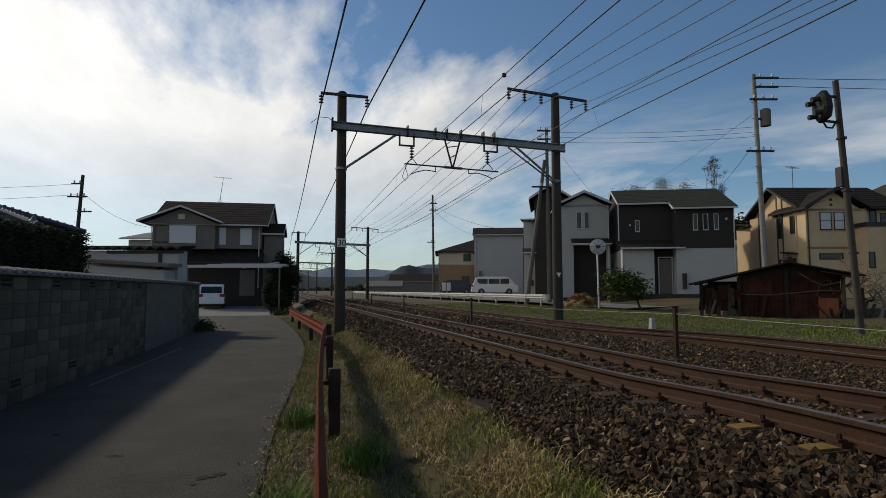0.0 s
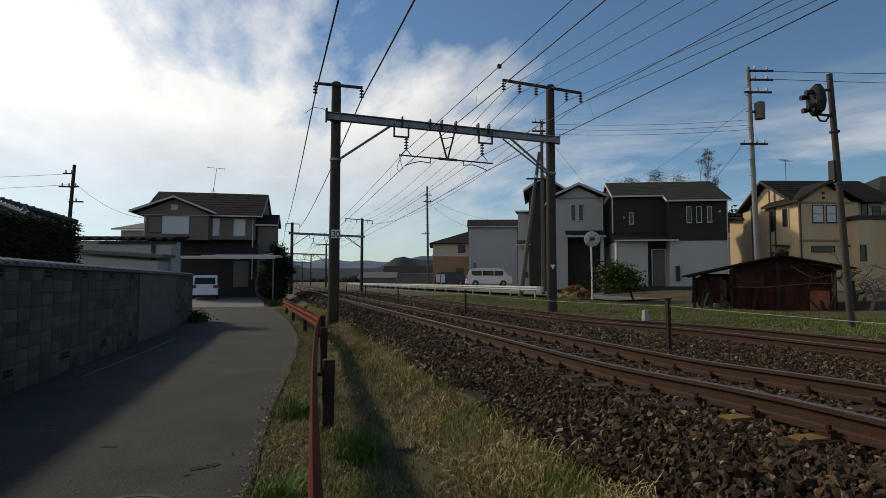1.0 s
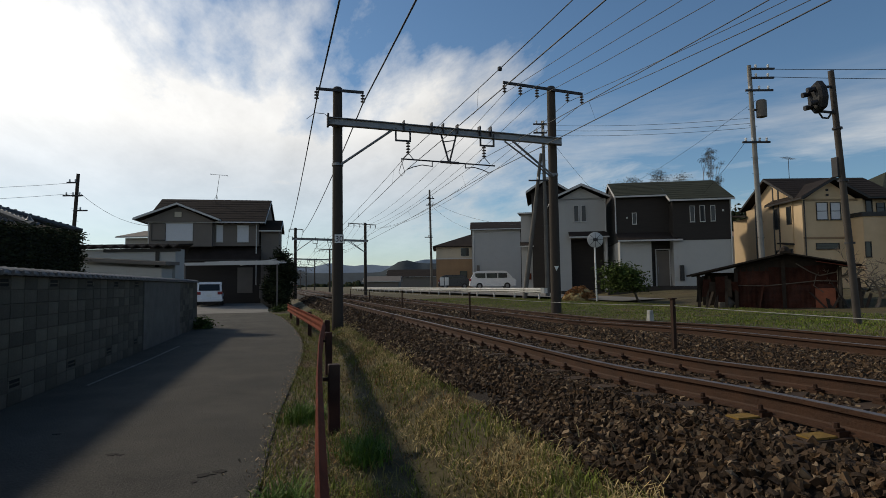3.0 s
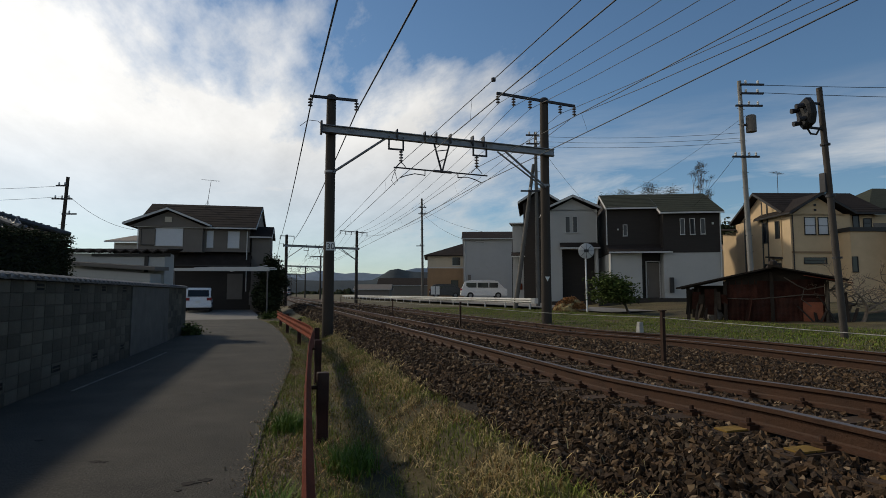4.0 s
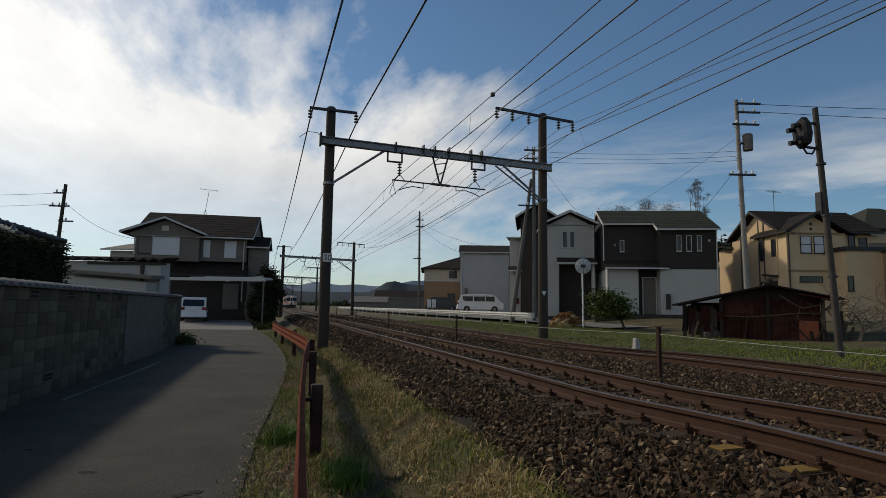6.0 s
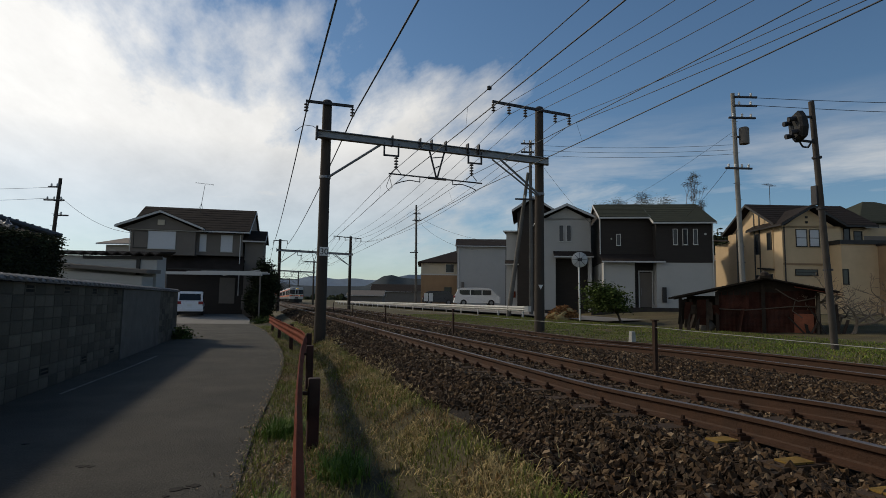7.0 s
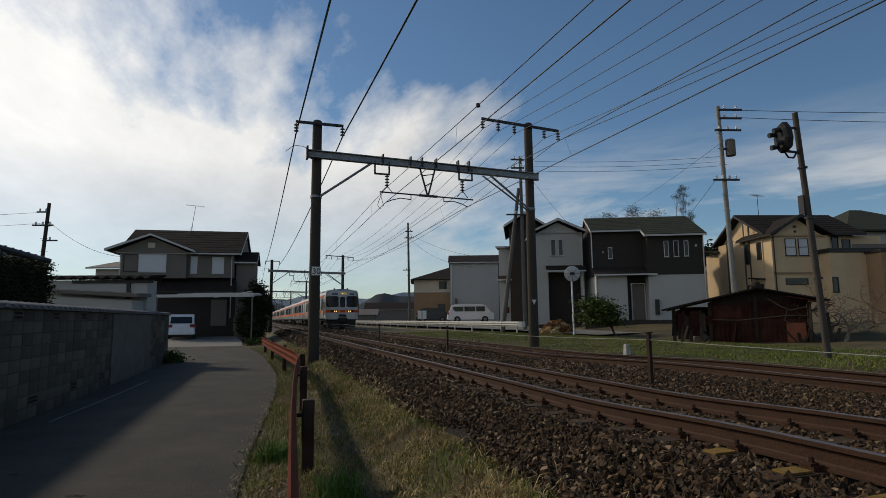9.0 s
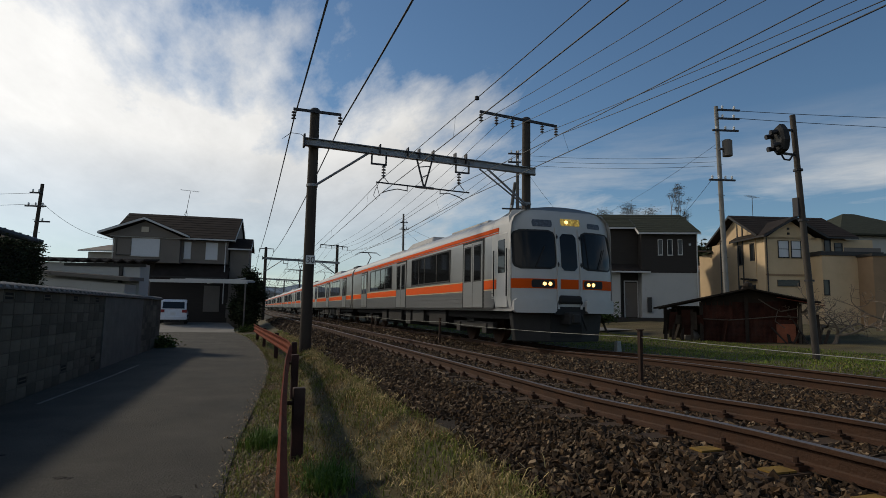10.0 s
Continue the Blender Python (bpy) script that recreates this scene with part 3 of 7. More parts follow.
def nose(x, z):
    """How far the front face lies behind its foremost line."""
    return 0.34 * max(0.0, (abs(x) - 0.25) / 1.225) ** 2.8 + 0.11 * max(0.0, z - 1.9) ** 1.3 + 0.30 * max(0.0, z - 3.25) ** 1.2


def car_body(cab):
    s = Solid()
    n = len(OUTLINE)
    y_front = (lambda x, z: nose(x, z)) if cab else (lambda x, z: 0.0)
    ring = [(-x, z) for x, z in OUTLINE] + [(x, z) for x, z in OUTLINE[-2::-1]]
    m = len(ring)
    stations = [None, 0.9, 5, 10, 16, CAR_LEN]
    pts = []
    for st in stations:
        pts += [(x, y_front(x, z) if st is None else st, z) for x, z in ring]
    s.poly(pts, [(k * m + i, k * m + i + 1, (k + 1) * m + i + 1, (k + 1) * m + i) for k in range(len(stations) - 1) for i in range(m - 1)])
    s.poly([(x, CAR_LEN, z) for x, z in ring], [tuple(range(m))])
    s.poly([(x, y, 0.93) for x in (-1.42, 1.42) for y in (0.5, CAR_LEN)], [(0, 1, 3, 2)])
    cols = 20
    g = [(x * t, y_front(x * t, z), z) for x, z in OUTLINE for t in (2 * k / cols - 1 for k in range(cols + 1))]
    s.poly(g, [(r * (cols + 1) + c, r * (cols + 1) + c + 1, (r + 1) * (cols + 1) + c + 1, (r + 1) * (cols + 1) + c) for r in range(n - 1) for c in range(cols)])
    return s


def front_panel(x0, x1, z0, z1, off=0.012, cut=0.06, cols=8, rows=6):
    """A panel that follows the front face, with clipped corners."""
    s, g = Solid(), []
    for lift in (off, -0.03):
        for r in range(rows + 1):
            z = z0 + (z1 - z0) * r / rows
            inset = cut * (1 - math.sqrt(max(0, 1 - (1 - min(1, min(z - z0, z1 - z) / cut)) ** 2))) if cut else 0
            for c in range(cols + 1):
                x = (x0 + inset) + (x1 - x0 - 2 * inset) * c / cols
                g.append((x, nose(x, z) - lift, z))
    k, w = (rows + 1) * (cols + 1), cols + 1
    f = [(r * w + c, r * w + c + 1, (r + 1) * w + c + 1, (r + 1) * w + c) for r in range(rows) for c in range(cols)]
    edge = [c for c in range(w)] + [r * w + cols for r in range(1, rows + 1)] + [rows * w + c for c in range(cols - 1, -1, -1)] + [r * w for r in range(rows - 1, 0, -1)]
    f += [(a, b, b + k, a + k) for a, b in zip(edge, edge[1:] + edge[:1])]
    return s.poly(g, f)


def side_box(side, y0, y1, z0, z1, out, depth=0.03):
    a, b = side * (1.475 + out), side * (1.475 - depth)
    return Solid().box(min(a, b), max(a, b), y0, y1, z0, z1)


def bogie(car, yc):
    b = part("bogie", Solid().box(-1.05, -0.90, yc - 1.6, yc + 1.6, 0.42, 0.62).box(0.90, 1.05, yc - 1.6, yc + 1.6, 0.42, 0.62).box(-0.9, 0.9, yc - 0.25, yc + 0.25, 0.4, 0.7).box(-1.1, -0.86, yc - 0.3, yc + 0.3, 0.6, 0.9).box(0.86, 1.1, yc - 0.3, yc + 0.3, 0.6, 0.9), UNDERGREY, car, "grey bogie frame", bevel=0.02)
    for dy in (-1.05, 1.05):
        for sx in (-1, 1):
            x = sx * 0.56
            part("wheel", Solid().tube((x - 0.065, yc + dy, 0.43), (x + 0.065, yc + dy, 0.43), 0.43, 0.43, 20), RUST, b, smooth=True)
            part("axle_box", Solid().box(sx * 0.97 - 0.12, sx * 0.97 + 0.12, yc + dy - 0.16, yc + dy + 0.16, 0.28, 0.58), UNDERGREY, b, bevel=0.02)


def train_car(cab, pantograph):
    car = thing("train_car", Matrix(), "stainless steel commuter train car with an orange waist band", "train car", "cars of the train")
    part("body", car_body(cab), STAINLESS, car, smooth=True)
    y_start = 1.05 if cab else 0.12
    for side in (-1, 1):
        # bands, ribs and windows of the side
        part("waist_band", side_box(side, y_start if not cab else 0.55, CAR_LEN - 0.12, 1.50, 1.74, 0.006), ORANGE, car, "orange band")
        part("roof_band", side_box(side, y_start, CAR_LEN - 0.12, 3.00, 3.10, 0.004), ORANGE, car, "orange band under the roof edge")
        part("roof_line", side_box(side, y_start, CAR_LEN - 0.12, 2.945, 2.97, 0.005), ORANGE, car)
        part("lower_panel", side_box(side, y_start + 0.25, CAR_LEN - 0.12, 0.99, 1.465, 0.004), RIBSHADE, car, "grey ribbed lower side panel")
        part("gold_line", side_box(side, y_start, CAR_LEN - 0.12, 1.468, 1.49, 0.007), YELLOW, car)
        part("gold_line", side_box(side, y_start, CAR_LEN - 0.12, 1.745, 1.775, 0.007), YELLOW, car)
        for z in (1.02, 1.14, 1.26, 1.38):
            part("rib", side_box(side, y_start + 0.25, CAR_LEN - 0.12, z, z + 0.022, 0.012), RIBSHADE, car)
        for y0, y1, mull in ((4.78, 9.15, (0.30, 0.62, 0.78)), (12.5, 17.0, (0.28, 0.5, 0.76))):
            w = part("window", side_box(side, y0, y1, 1.88, 2.82, 0.010), TRAINGLASS, car, "long dark window")
            fr = Solid()
            for a, b, c, d in ((y0 - 0.05, y1 + 0.05, 1.83, 1.88), (y0 - 0.05, y1 + 0.05, 2.82, 2.87), (y0 - 0.05, y0, 1.88, 2.82), (y1, y1 + 0.05, 1.88, 2.82)):
                fr.box(*sorted((side * 1.46, side * 1.497)), a, b, c, d)
            for k in mull:
                ym = y0 + (y1 - y0) * k
                fr.box(*sorted((side * 1.46, side * 1.495)), ym - 0.03, ym + 0.03, 1.88, 2.82)
            part("window_frame", fr, RUBBER, w)
        for yc in (2.78, 10.8, 18.67):
            d = part("door_surround", side_box(side, yc - 0.80, yc + 0.80, 0.99, 2.93, 0.015), RUBBER, car)
            for k in (-1, 1):
                leaf = part("door_leaf", side_box(side, yc + k * 0.37 - 0.355, yc + k * 0.37 + 0.355, 1.01, 2.87, 0.022), DOORSTEEL, d, bevel=0.01)
                part("door_window", side_box(side, yc + k * 0.37 - 0.24, yc + k * 0.37 + 0.24, 1.78, 2.76, 0.031), TRAINGLASS, d, bevel=0.012)
                part("door_window_seal", side_box(side, yc + k * 0.37 - 0.27, yc + k * 0.37 + 0.27, 1.75, 2.79, 0.027), RUBBER, d)
        if cab:
            d = part("cab_door", side_box(side, 0.50, 1.14, 1.02, 2.92, 0.014), CABWHITE, car, "narrow white cab door", bevel=0.02)
            part("door_window", side_box(side, 0.62, 1.02, 1.90, 2.75, 0.024), TRAINGLASS, d)
            part("handrail", Solid().tube((side * 1.53, 1.22, 1.3), (side * 1.53, 1.22, 2.5), 0.018, 0.018, 8), RUBBER, d)
            part("handrail", Solid().tube((side * 1.53, 0.45, 1.3), (side * 1.53, 0.45, 2.5), 0.018, 0.018, 8), RUBBER, d)
        for y0, y1, z0 in ((5.6, 7.4, 0.42), (8.1, 9.6, 0.48), (9.9, 10.6, 0.35), (11.3, 13.6, 0.45), (14.0, 14.9, 0.38)):
            part("equipment_box", box(*sorted((side * 0.75, side * 1.30)), y0, y1, z0, 0.92), UNDERGREY if y0 in (8.1, 9.9) else UNDER, car, bevel=0.02)
    part("underframe", box(-1.2, 1.2, 0.8, CAR_LEN - 0.3, 0.72, 0.94), UNDER, car)
    part("underfloor_tank", box(-0.72, 0.72, 6.2, 16.4, 0.30, 0.90), UNDER, car)
    part("centre_sill", box(-0.5, 0.5, 1.0, CAR_LEN - 0.4, 0.45, 0.75), UNDER, car)
    bogie(car, 3.9)
    bogie(car, 18.4)
    # roof equipment
    part("air_conditioner", Solid().poly([(x * k, y + e, z) for z, k, e in ((3.50, 1.0, 0), (3.80, 0.80, 0.45)) for x, y in ((-1.0, 8.2), (1.0, 8.2), (1.0, 12.0 - 2 * e), (-1.0, 12.0 - 2 * e))], [(0, 1, 2, 3), (4, 5, 6, 7), (0, 1, 5, 4), (1, 2, 6, 5), (2, 3, 7, 6), (3, 0, 4, 7)]), GREYROOF, car, "grey roof air-conditioner", bevel=0.06)
    part("roof_duct", box(-0.7, 0.7, 3.5, 6.8, 3.5, 3.72), GREYROOF, car, bevel=0.05)
    part("roof_duct", box(-0.7, 0.7, 13.4, 16.2, 3.5, 3.72), GREYROOF, car, bevel=0.05)
    part("gangway", box(-0.55, 0.55, CAR_LEN, CAR_PITCH + 0.05, 0.95, 3.05), RUBBER, car)
    if pantograph:
        p = part("pantograph", Solid().box(-0.8, 0.8, 1.8, 3.4, 3.62, 3.72).tube((0, 3.2, 3.72), (0, 1.6, 4.30), 0.035, 0.03, 8).tube((0, 1.6, 4.30), (0, 2.6, 4.68), 0.03, 0.025, 8), DARKSTEEL, car, "single-arm black pantograph")
        part("collector_head", Solid().box(-0.55, 0.55, 2.42, 2.50, 4.68, 4.71).box(-0.55, 0.55, 2.70, 2.78, 4.68, 4.71).tube((0.55, 2.6, 4.70), (0.85, 2.6, 4.52), 0.02, 0.02, 6).tube((-0.55, 2.6, 4.70), (-0.85, 2.6, 4.52), 0.02, 0.02, 6), DARKSTEEL, p)
    if cab:
        cabend = Solid()
        ring = [(-x, z) for x, z in OUTLINE] + [(x, z) for x, z in OUTLINE[-2::-1]]
        m = len(ring)
        cabend.poly([(x * 1.003, y, 0.93 + (z - 0.93) * 1.002) for y in (None, 1.45) for x, z in ring for y in [nose(x, z) + 0.02 if y is None else y]], [(i, i + 1, m + i + 1, m + i) for i in range(m - 1)])
        shell = part("cab_shell", cabend, CABWHITE, car, "silver-white painted cab end", smooth=True)
        face = part("cab_face", front_panel(-1.44, 1.44, 0.95, 3.50, 0.006, 0.10, 24, 16), CABWHITE, car, "silver-white rounded cab front", smooth=True)
        part("cab_band", front_panel(-1.46, -0.30, 1.50, 1.74, 0.014, 0, 12, 2), ORANGE, face)
        part("cab_band", front_panel(0.30, 1.46, 1.50, 1.74, 0.014, 0, 12, 2), ORANGE, face)
        part("cab_band", front_panel(-0.255, 0.255, 1.50, 1.74, 0.02, 0, 4, 2), ORANGE, face)
        for x0, x1 in ((-1.43, -0.36), (0.36, 1.43)):
            r = part("windscreen_seal", front_panel(x0, x1, 1.98, 2.98, 0.012, 0.17, 16, 18), RUBBER, face)
            part("windscreen", front_panel(x0 + 0.045, x1 - 0.045, 2.02, 2.94, 0.020, 0.14, 16, 18), TRAINGLASS, face, "dark windscreen", smooth=True)
            part("lamp_housing", front_panel(*((-1.02, -0.42) if x0 < 0 else (0.42, 1.02)), 1.52, 1.72, 0.022, 0.03, 6, 4), RUBBER, face)
            for k in (0.55, 0.70):
                c = k if x0 > 0 else -k
                part("headlamp", front_panel(c - 0.046, c + 0.046, 1.57, 1.665, 0.034, 0.05, 4, 6), LAMP, face, "lit yellow headlamp")
            part("wiper", Solid().tube((x0 + 0.5, nose(x0 + 0.5, 2.0) - 0.05, 2.02), (x0 + 0.75, nose(x0 + 0.75, 2.5) - 0.05, 2.55), 0.012, 0.012, 6), RUBBER, face)
            part("skirt_corner", front_panel(*((-1.44, -0.42) if x0 < 0 else (0.42, 1.44)), 0.90, 1.24, 0.12, 0.06, 12, 6), CABWHITE, face, "projecting silver-white lower apron", smooth=True)
        part("end_door", front_panel(-0.29, 0.29, 1.0, 3.02, 0.016, 0.08, 6, 12), CABWHITE, face, "end door between the windscreens", smooth=True)
        part("door_window", front_panel(-0.23, 0.23, 1.96, 2.90, 0.026, 0.08, 6, 10), TRAINGLASS, face)
        for x in (-0.325, 0.325):
            part("door_post", front_panel(x - 0.03, x + 0.03, 1.0, 3.05, 0.04, 0, 1, 10), CABWHITE, face)
            for z in (1.1, 2.05, 2.75):
                part("hinge", front_panel(x - 0.025, x + 0.025, z, z + 0.12, 0.055, 0.02, 2, 2), RUBBER, face)
        part("destination_sign", front_panel(-0.95, -0.42, 3.06, 3.24, 0.016, 0.02, 6, 3), DIMSIGN, face)
        part("upper_lamps", front_panel(-0.17, 0.40, 3.12, 3.30, 0.016, 0.02, 6, 3), AMBER, face, "lit amber sign above the door")
        part("upper_headlamp", front_panel(-0.05, 0.05, 3.16, 3.26, 0.026, 0.05, 4, 4), LAMP, face)
        part("number_box", front_panel(0.62, 1.05, 3.08, 3.22, 0.014, 0.02, 6, 3), DIMSIGN, face)
        part("foot_plate", Solid().box(-0.32, 0.32, -0.10, 0.05, 1.13, 1.34), RUBBER, face, bevel=0.06)
        # black box stands in for the shade in the gap between the aprons
        part("coupler_recess", Solid().box(-0.42, 0.42, -0.03, 0.05, 0.86, 1.06), RUBBER, face)
        part("coupler", Solid().box(-0.17, 0.17, -0.28, 0.5, 0.62, 0.92).box(-0.10, 0.10, -0.36, -0.2, 0.66, 0.88), UNDERGREY, car, bevel=0.03)
        part("brake_hose", Solid().line([(0.3, -0.05, 0.9), (0.32, -0.12, 0.7), (0.42, -0.1, 0.5), (0.5, 0.1, 0.62)], 0.025, 6), RUBBER, car)
        # black plate on the plough's middle, painted as the shade behind the coupler
        part("plough_recess", Solid().box(-0.44, 0.44, 0.15, 0.2, 0.30, 0.90), RUBBER, car)
        part("snow_plough", Solid().poly([(x, y, z) for z, k in ((0.18, 0.92), (0.90, 1.0)) for x, y in ((-1.32 * k, 0.55), (-0.45, 0.18), (0.45, 0.18), (1.32 * k, 0.55), (1.32 * k, 0.75), (-1.32 * k, 0.75))], [(0, 1, 7, 6), (1, 2, 8, 7), (2, 3, 9, 8), (3, 4, 10, 9), (4, 5, 11, 10), (5, 0, 6, 11), (0, 5, 4, 3, 2, 1), (6, 7, 8, 9, 10, 11)]), UNDERGREY, car, "grey pilot plate under the cab", bevel=0.03)
        for x in (-0.6, 0.55):
            part("roof_horn", Solid().lathe([(0.07, 0), (0.07, 0.10), (0.05, 0.13), (0, 0.13)], (x, 1.2 if x < 0 else 0.9, 3.60), 10), RUBBER, car)
    return car


N_CARS = 8
head_car = train_car(True, False)
second = train_car(False, True)
TRAIN = [head_car, second] + [copy_thing(second, Matrix()) for _ in range(N_CARS - 2)]


# ---- lane side: wall, guard rail, shed, hedge ----
def wall_x(y):
    return -3.62 + 0.027 * y


def block_wall():
    y0, y1, top = -8.0, 23.8, 1.74
    ang = math.degrees(math.atan(0.027))
    wall = tagged(part("wall_west", Solid().box(-0.14, -0.012, y0, y1, -0.1, top), material("mortar", (0.078, 0.071, 0.058), 0.95, grain=0.2, scale=5, fine=60, bump=0.4), at=pose(-3.62, 0, 0, 0, 0, -ang)), "weathered grey concrete block garden wall with tile coping", "wall", kind="structure")
    bl, bh = 0.4, 0.19
    block = Solid().poly([(x, y, z) for x, e in ((-0.02, 0.0), (-0.006, 0.0), (0.0, 0.006)) for y in (0.006 + e, bl - 0.006 - e) for z in (0.006 + e, bh - 0.006 - e)],
                         [(0, 1, 5, 4), (2, 6, 7, 3), (0, 4, 6, 2), (1, 3, 7, 5), (4, 5, 9, 8), (6, 10, 11, 7), (4, 8, 10, 6), (5, 7, 11, 9), (8, 9, 11, 10)])
    me = block.mesh("block", BLOCK)
    vent = Solid()
    for a, b, c, d in ((0, bl, 0, 0.045), (0, bl, bh - 0.045, bh), (0, 0.05, 0.045, bh - 0.045), (bl - 0.05, bl, 0.045, bh - 0.045), (0.05, bl - 0.05, bh / 2 - 0.012, bh / 2 + 0.012)):
        vent.box(-0.012, 0.0, a + 0.004, b - 0.004, c + 0.004, d - 0.004)
    vent_me = vent.mesh("vent_block", [BLOCK])
    # thin near-black plate painted as the shade inside the vent openings
    hole_me = Solid().box(-0.0119, -0.010, 0.05, bl - 0.05, 0.045, bh - 0.045).mesh("vent_hole", material("hollow_shade", (0.012, 0.012, 0.011), 1.0))
    rest = Solid()
    cols = int((y1 - y0) / bl)
    for r in range(9):
        for c in range(cols):
            y = y0 + c * bl
            z = 0.02 + r * 0.192
            if 5.0 <= y < 18.0:
                is_vent = (r == 8 and c % 4 == 1) or (r == 1 and c % 5 == 2)
                ob = new("vent_block" if is_vent else "block", vent_me if is_vent else me)
                ob.parent, ob.location = wall, (0.003 * random.random(), y, z)
                if is_vent:
                    hole = new("vent_hole", hole_me)
                    hole.parent = ob
            else:
                e = 0.006
                rest.box(-0.02, 0.003 * random.random(), y + e, y + bl - e, z + e, z + bh - e)
    tagged(part("blocks", rest, BLOCK, wall), kind="stuff")
    # a smoother rendered stretch, its steel edge and a slit at the far end
    part("rendered_panel", box(0.0, 0.03, 15.6, 20.2, 0.0, 1.72), material("old_render", (0.115, 0.11, 0.10), 0.9, grain=0.2, scale=2, fine=50, stain=0.3), wall)
    tile = Solid()
    prof = [(-0.20, 0.0), (-0.17, 0.055), (-0.07, 0.085), (0.02, 0.055), (0.075, 0.0), (0.075, -0.025), (-0.20, -0.025)]
    tile.poly([(x, y, z + (0.012 if y > 0.1 else 0)) for y in (0.0, 0.285) for x, z in prof], [(i, (i + 1) % 7, 7 + (i + 1) % 7, 7 + i) for i in range(7)] + [tuple(range(7)), tuple(range(7, 14))])
    tile.tube((-0.17, 0.14, 0.06), (0.08, 0.14, 0.01), 0.035, 0.04, 8)
    tile_me = tile.mesh("coping_tile", material("grey_roof_tile", (0.085, 0.085, 0.085), 0.6, grain=0.2, scale=5, per_piece=0.2))
    for c in range(int((y1 - y0) / 0.28)):
        ob = new("coping_tile", tile_me)
        ob.parent, ob.location = wall, (0, y0 + c * 0.28, top + 0.03)


block_wall()

# raised concrete strip with a pale painted line along the wall's foot
tagged(part("line_marking", Solid().sweep([(-0.022, 0), (0.022, 0), (0.022, 0.006), (-0.022, 0.006)], [(-2.86, 10.2, 0.045), (-2.6, 13.5, 0.047), (-2.45, 16.2, 0.047)]), material("worn_white_paint", (0.19, 0.185, 0.17), 0.9, grain=0.5, scale=9)), "worn pale line on the asphalt by the wall", "line marking", kind="structure")


def manhole():
    m = thing("manhole_cover", pose(-0.92, 4.18, 0.0485), "round dark iron manhole cover set in the asphalt", "manhole cover")
    iron = material("cast_iron", (0.06, 0.06, 0.058), 0.6, metal=0.4, grain=0.2, scale=10)
    part("ring", Solid().lathe([(0.30, 0), (0.30, 0.006), (0.345, 0.006), (0.345, 0.0)], n=40), iron, m)
    part("lid", Solid().lathe([(0.0, 0.004), (0.29, 0.004), (0.29, 0.0)], n=40), iron, m)
    knobs = Solid()
    for i in range(-8, 9):
        for j in range(-8, 9):
            if math.hypot(i, j) * 0.033 < 0.26 and (i + j) % 2 == 0:
                knobs.box(i * 0.033 - 0.011, i * 0.033 + 0.011, j * 0.033 - 0.011, j * 0.033 + 0.011, 0.004, 0.008)
    part("tread_pattern", knobs, material("worn_iron", (0.30, 0.30, 0.29), 0.4, metal=0.6), m)


manhole()


def guard_rail():
    g = thing("guard_rail", Matrix(), "rust-red painted steel guard rail along the lane", "guard rail")
    path = [(0.30, -6.0), (0.15, -2.0), (0.09, 0.5), (0.135, 1.7), (0.205, 2.9), (0.36, 5.3), (0.52, 7.5), (0.68, 9.6), (0.86, 11.6), (0.98, 12.8), (1.05, 13.9), (1.06, 15.0), (1.0, 16.5), (0.92, 18.2), (0.82, 20.4), (0.68, 23.2), (0.56, 26.0), (0.46, 28.6)]
    w = [(-0.02, -0.17), (-0.025, -0.14), (0.022, -0.09), (0.022, -0.05), (-0.025, -0.02), (-0.025, 0.02), (0.022, 0.05), (0.022, 0.09), (-0.025, 0.14), (-0.02, 0.17)]
    prof = w + [(x + 0.012, z) for x, z in w[::-1]]
    beam = part("beam", Solid().sweep(prof, [(x, y, 0.575) for x, y in path]), REDPAINT, g, "ribbed rust-red beam", smooth=True)
    for x, y in ((0.135, 1.7), (0.49, 6.15), (0.80, 10.45), (1.08, 14.15), (0.93, 19.2), (0.71, 24.0), (0.53, 27.9)):
        p = part("post", Solid().box(x + 0.024, x + 0.145, y - 0.055, y + 0.055, -0.35, 0.73), material("dark_red_post", (0.045, 0.018, 0.014), 0.8, grain=0.3, scale=4, stain=0.4) if x == 0.135 else bpy.data.materials["dark_red_post"], g, bevel=0.012)
        part("bolt", Solid().tube((x - 0.03, y, 0.575), (x + 0.03, y, 0.575), 0.022, 0.022, 6), RUST, p)


guard_rail()


def leaf_cloud(n, inside, size, seed, flat=0.4):
    """Many small leaf blades in a volume; inside(rng) gives a place."""
    rng = random.Random(seed)
    s = Solid()
    for _ in range(n):
        c = Vector(inside(rng))
        u = Vector((rng.gauss(0, 1), rng.gauss(0, 1), rng.gauss(0, flat))).normalized()
        v = u.cross(Vector((rng.gauss(0, 1), rng.gauss(0, 1), rng.gauss(0, 1)))).normalized()
        a = size * rng.uniform(0.6, 1.4)
        s.poly([c - u * a, c + v * a * 0.45, c + u * a, c - v * a * 0.45], [(0, 1, 2, 3)])
    return s


def raw_mesh(s, name, mat):
    me = bpy.data.meshes.new(name)
    me.from_pydata(s.v, [], s.f)
    me.materials.append(mat)
    return me


def leaves(name, parent, s, mat):
    ob = new(name, raw_mesh(s, name, mat))
    ob.parent = parent
    return ob


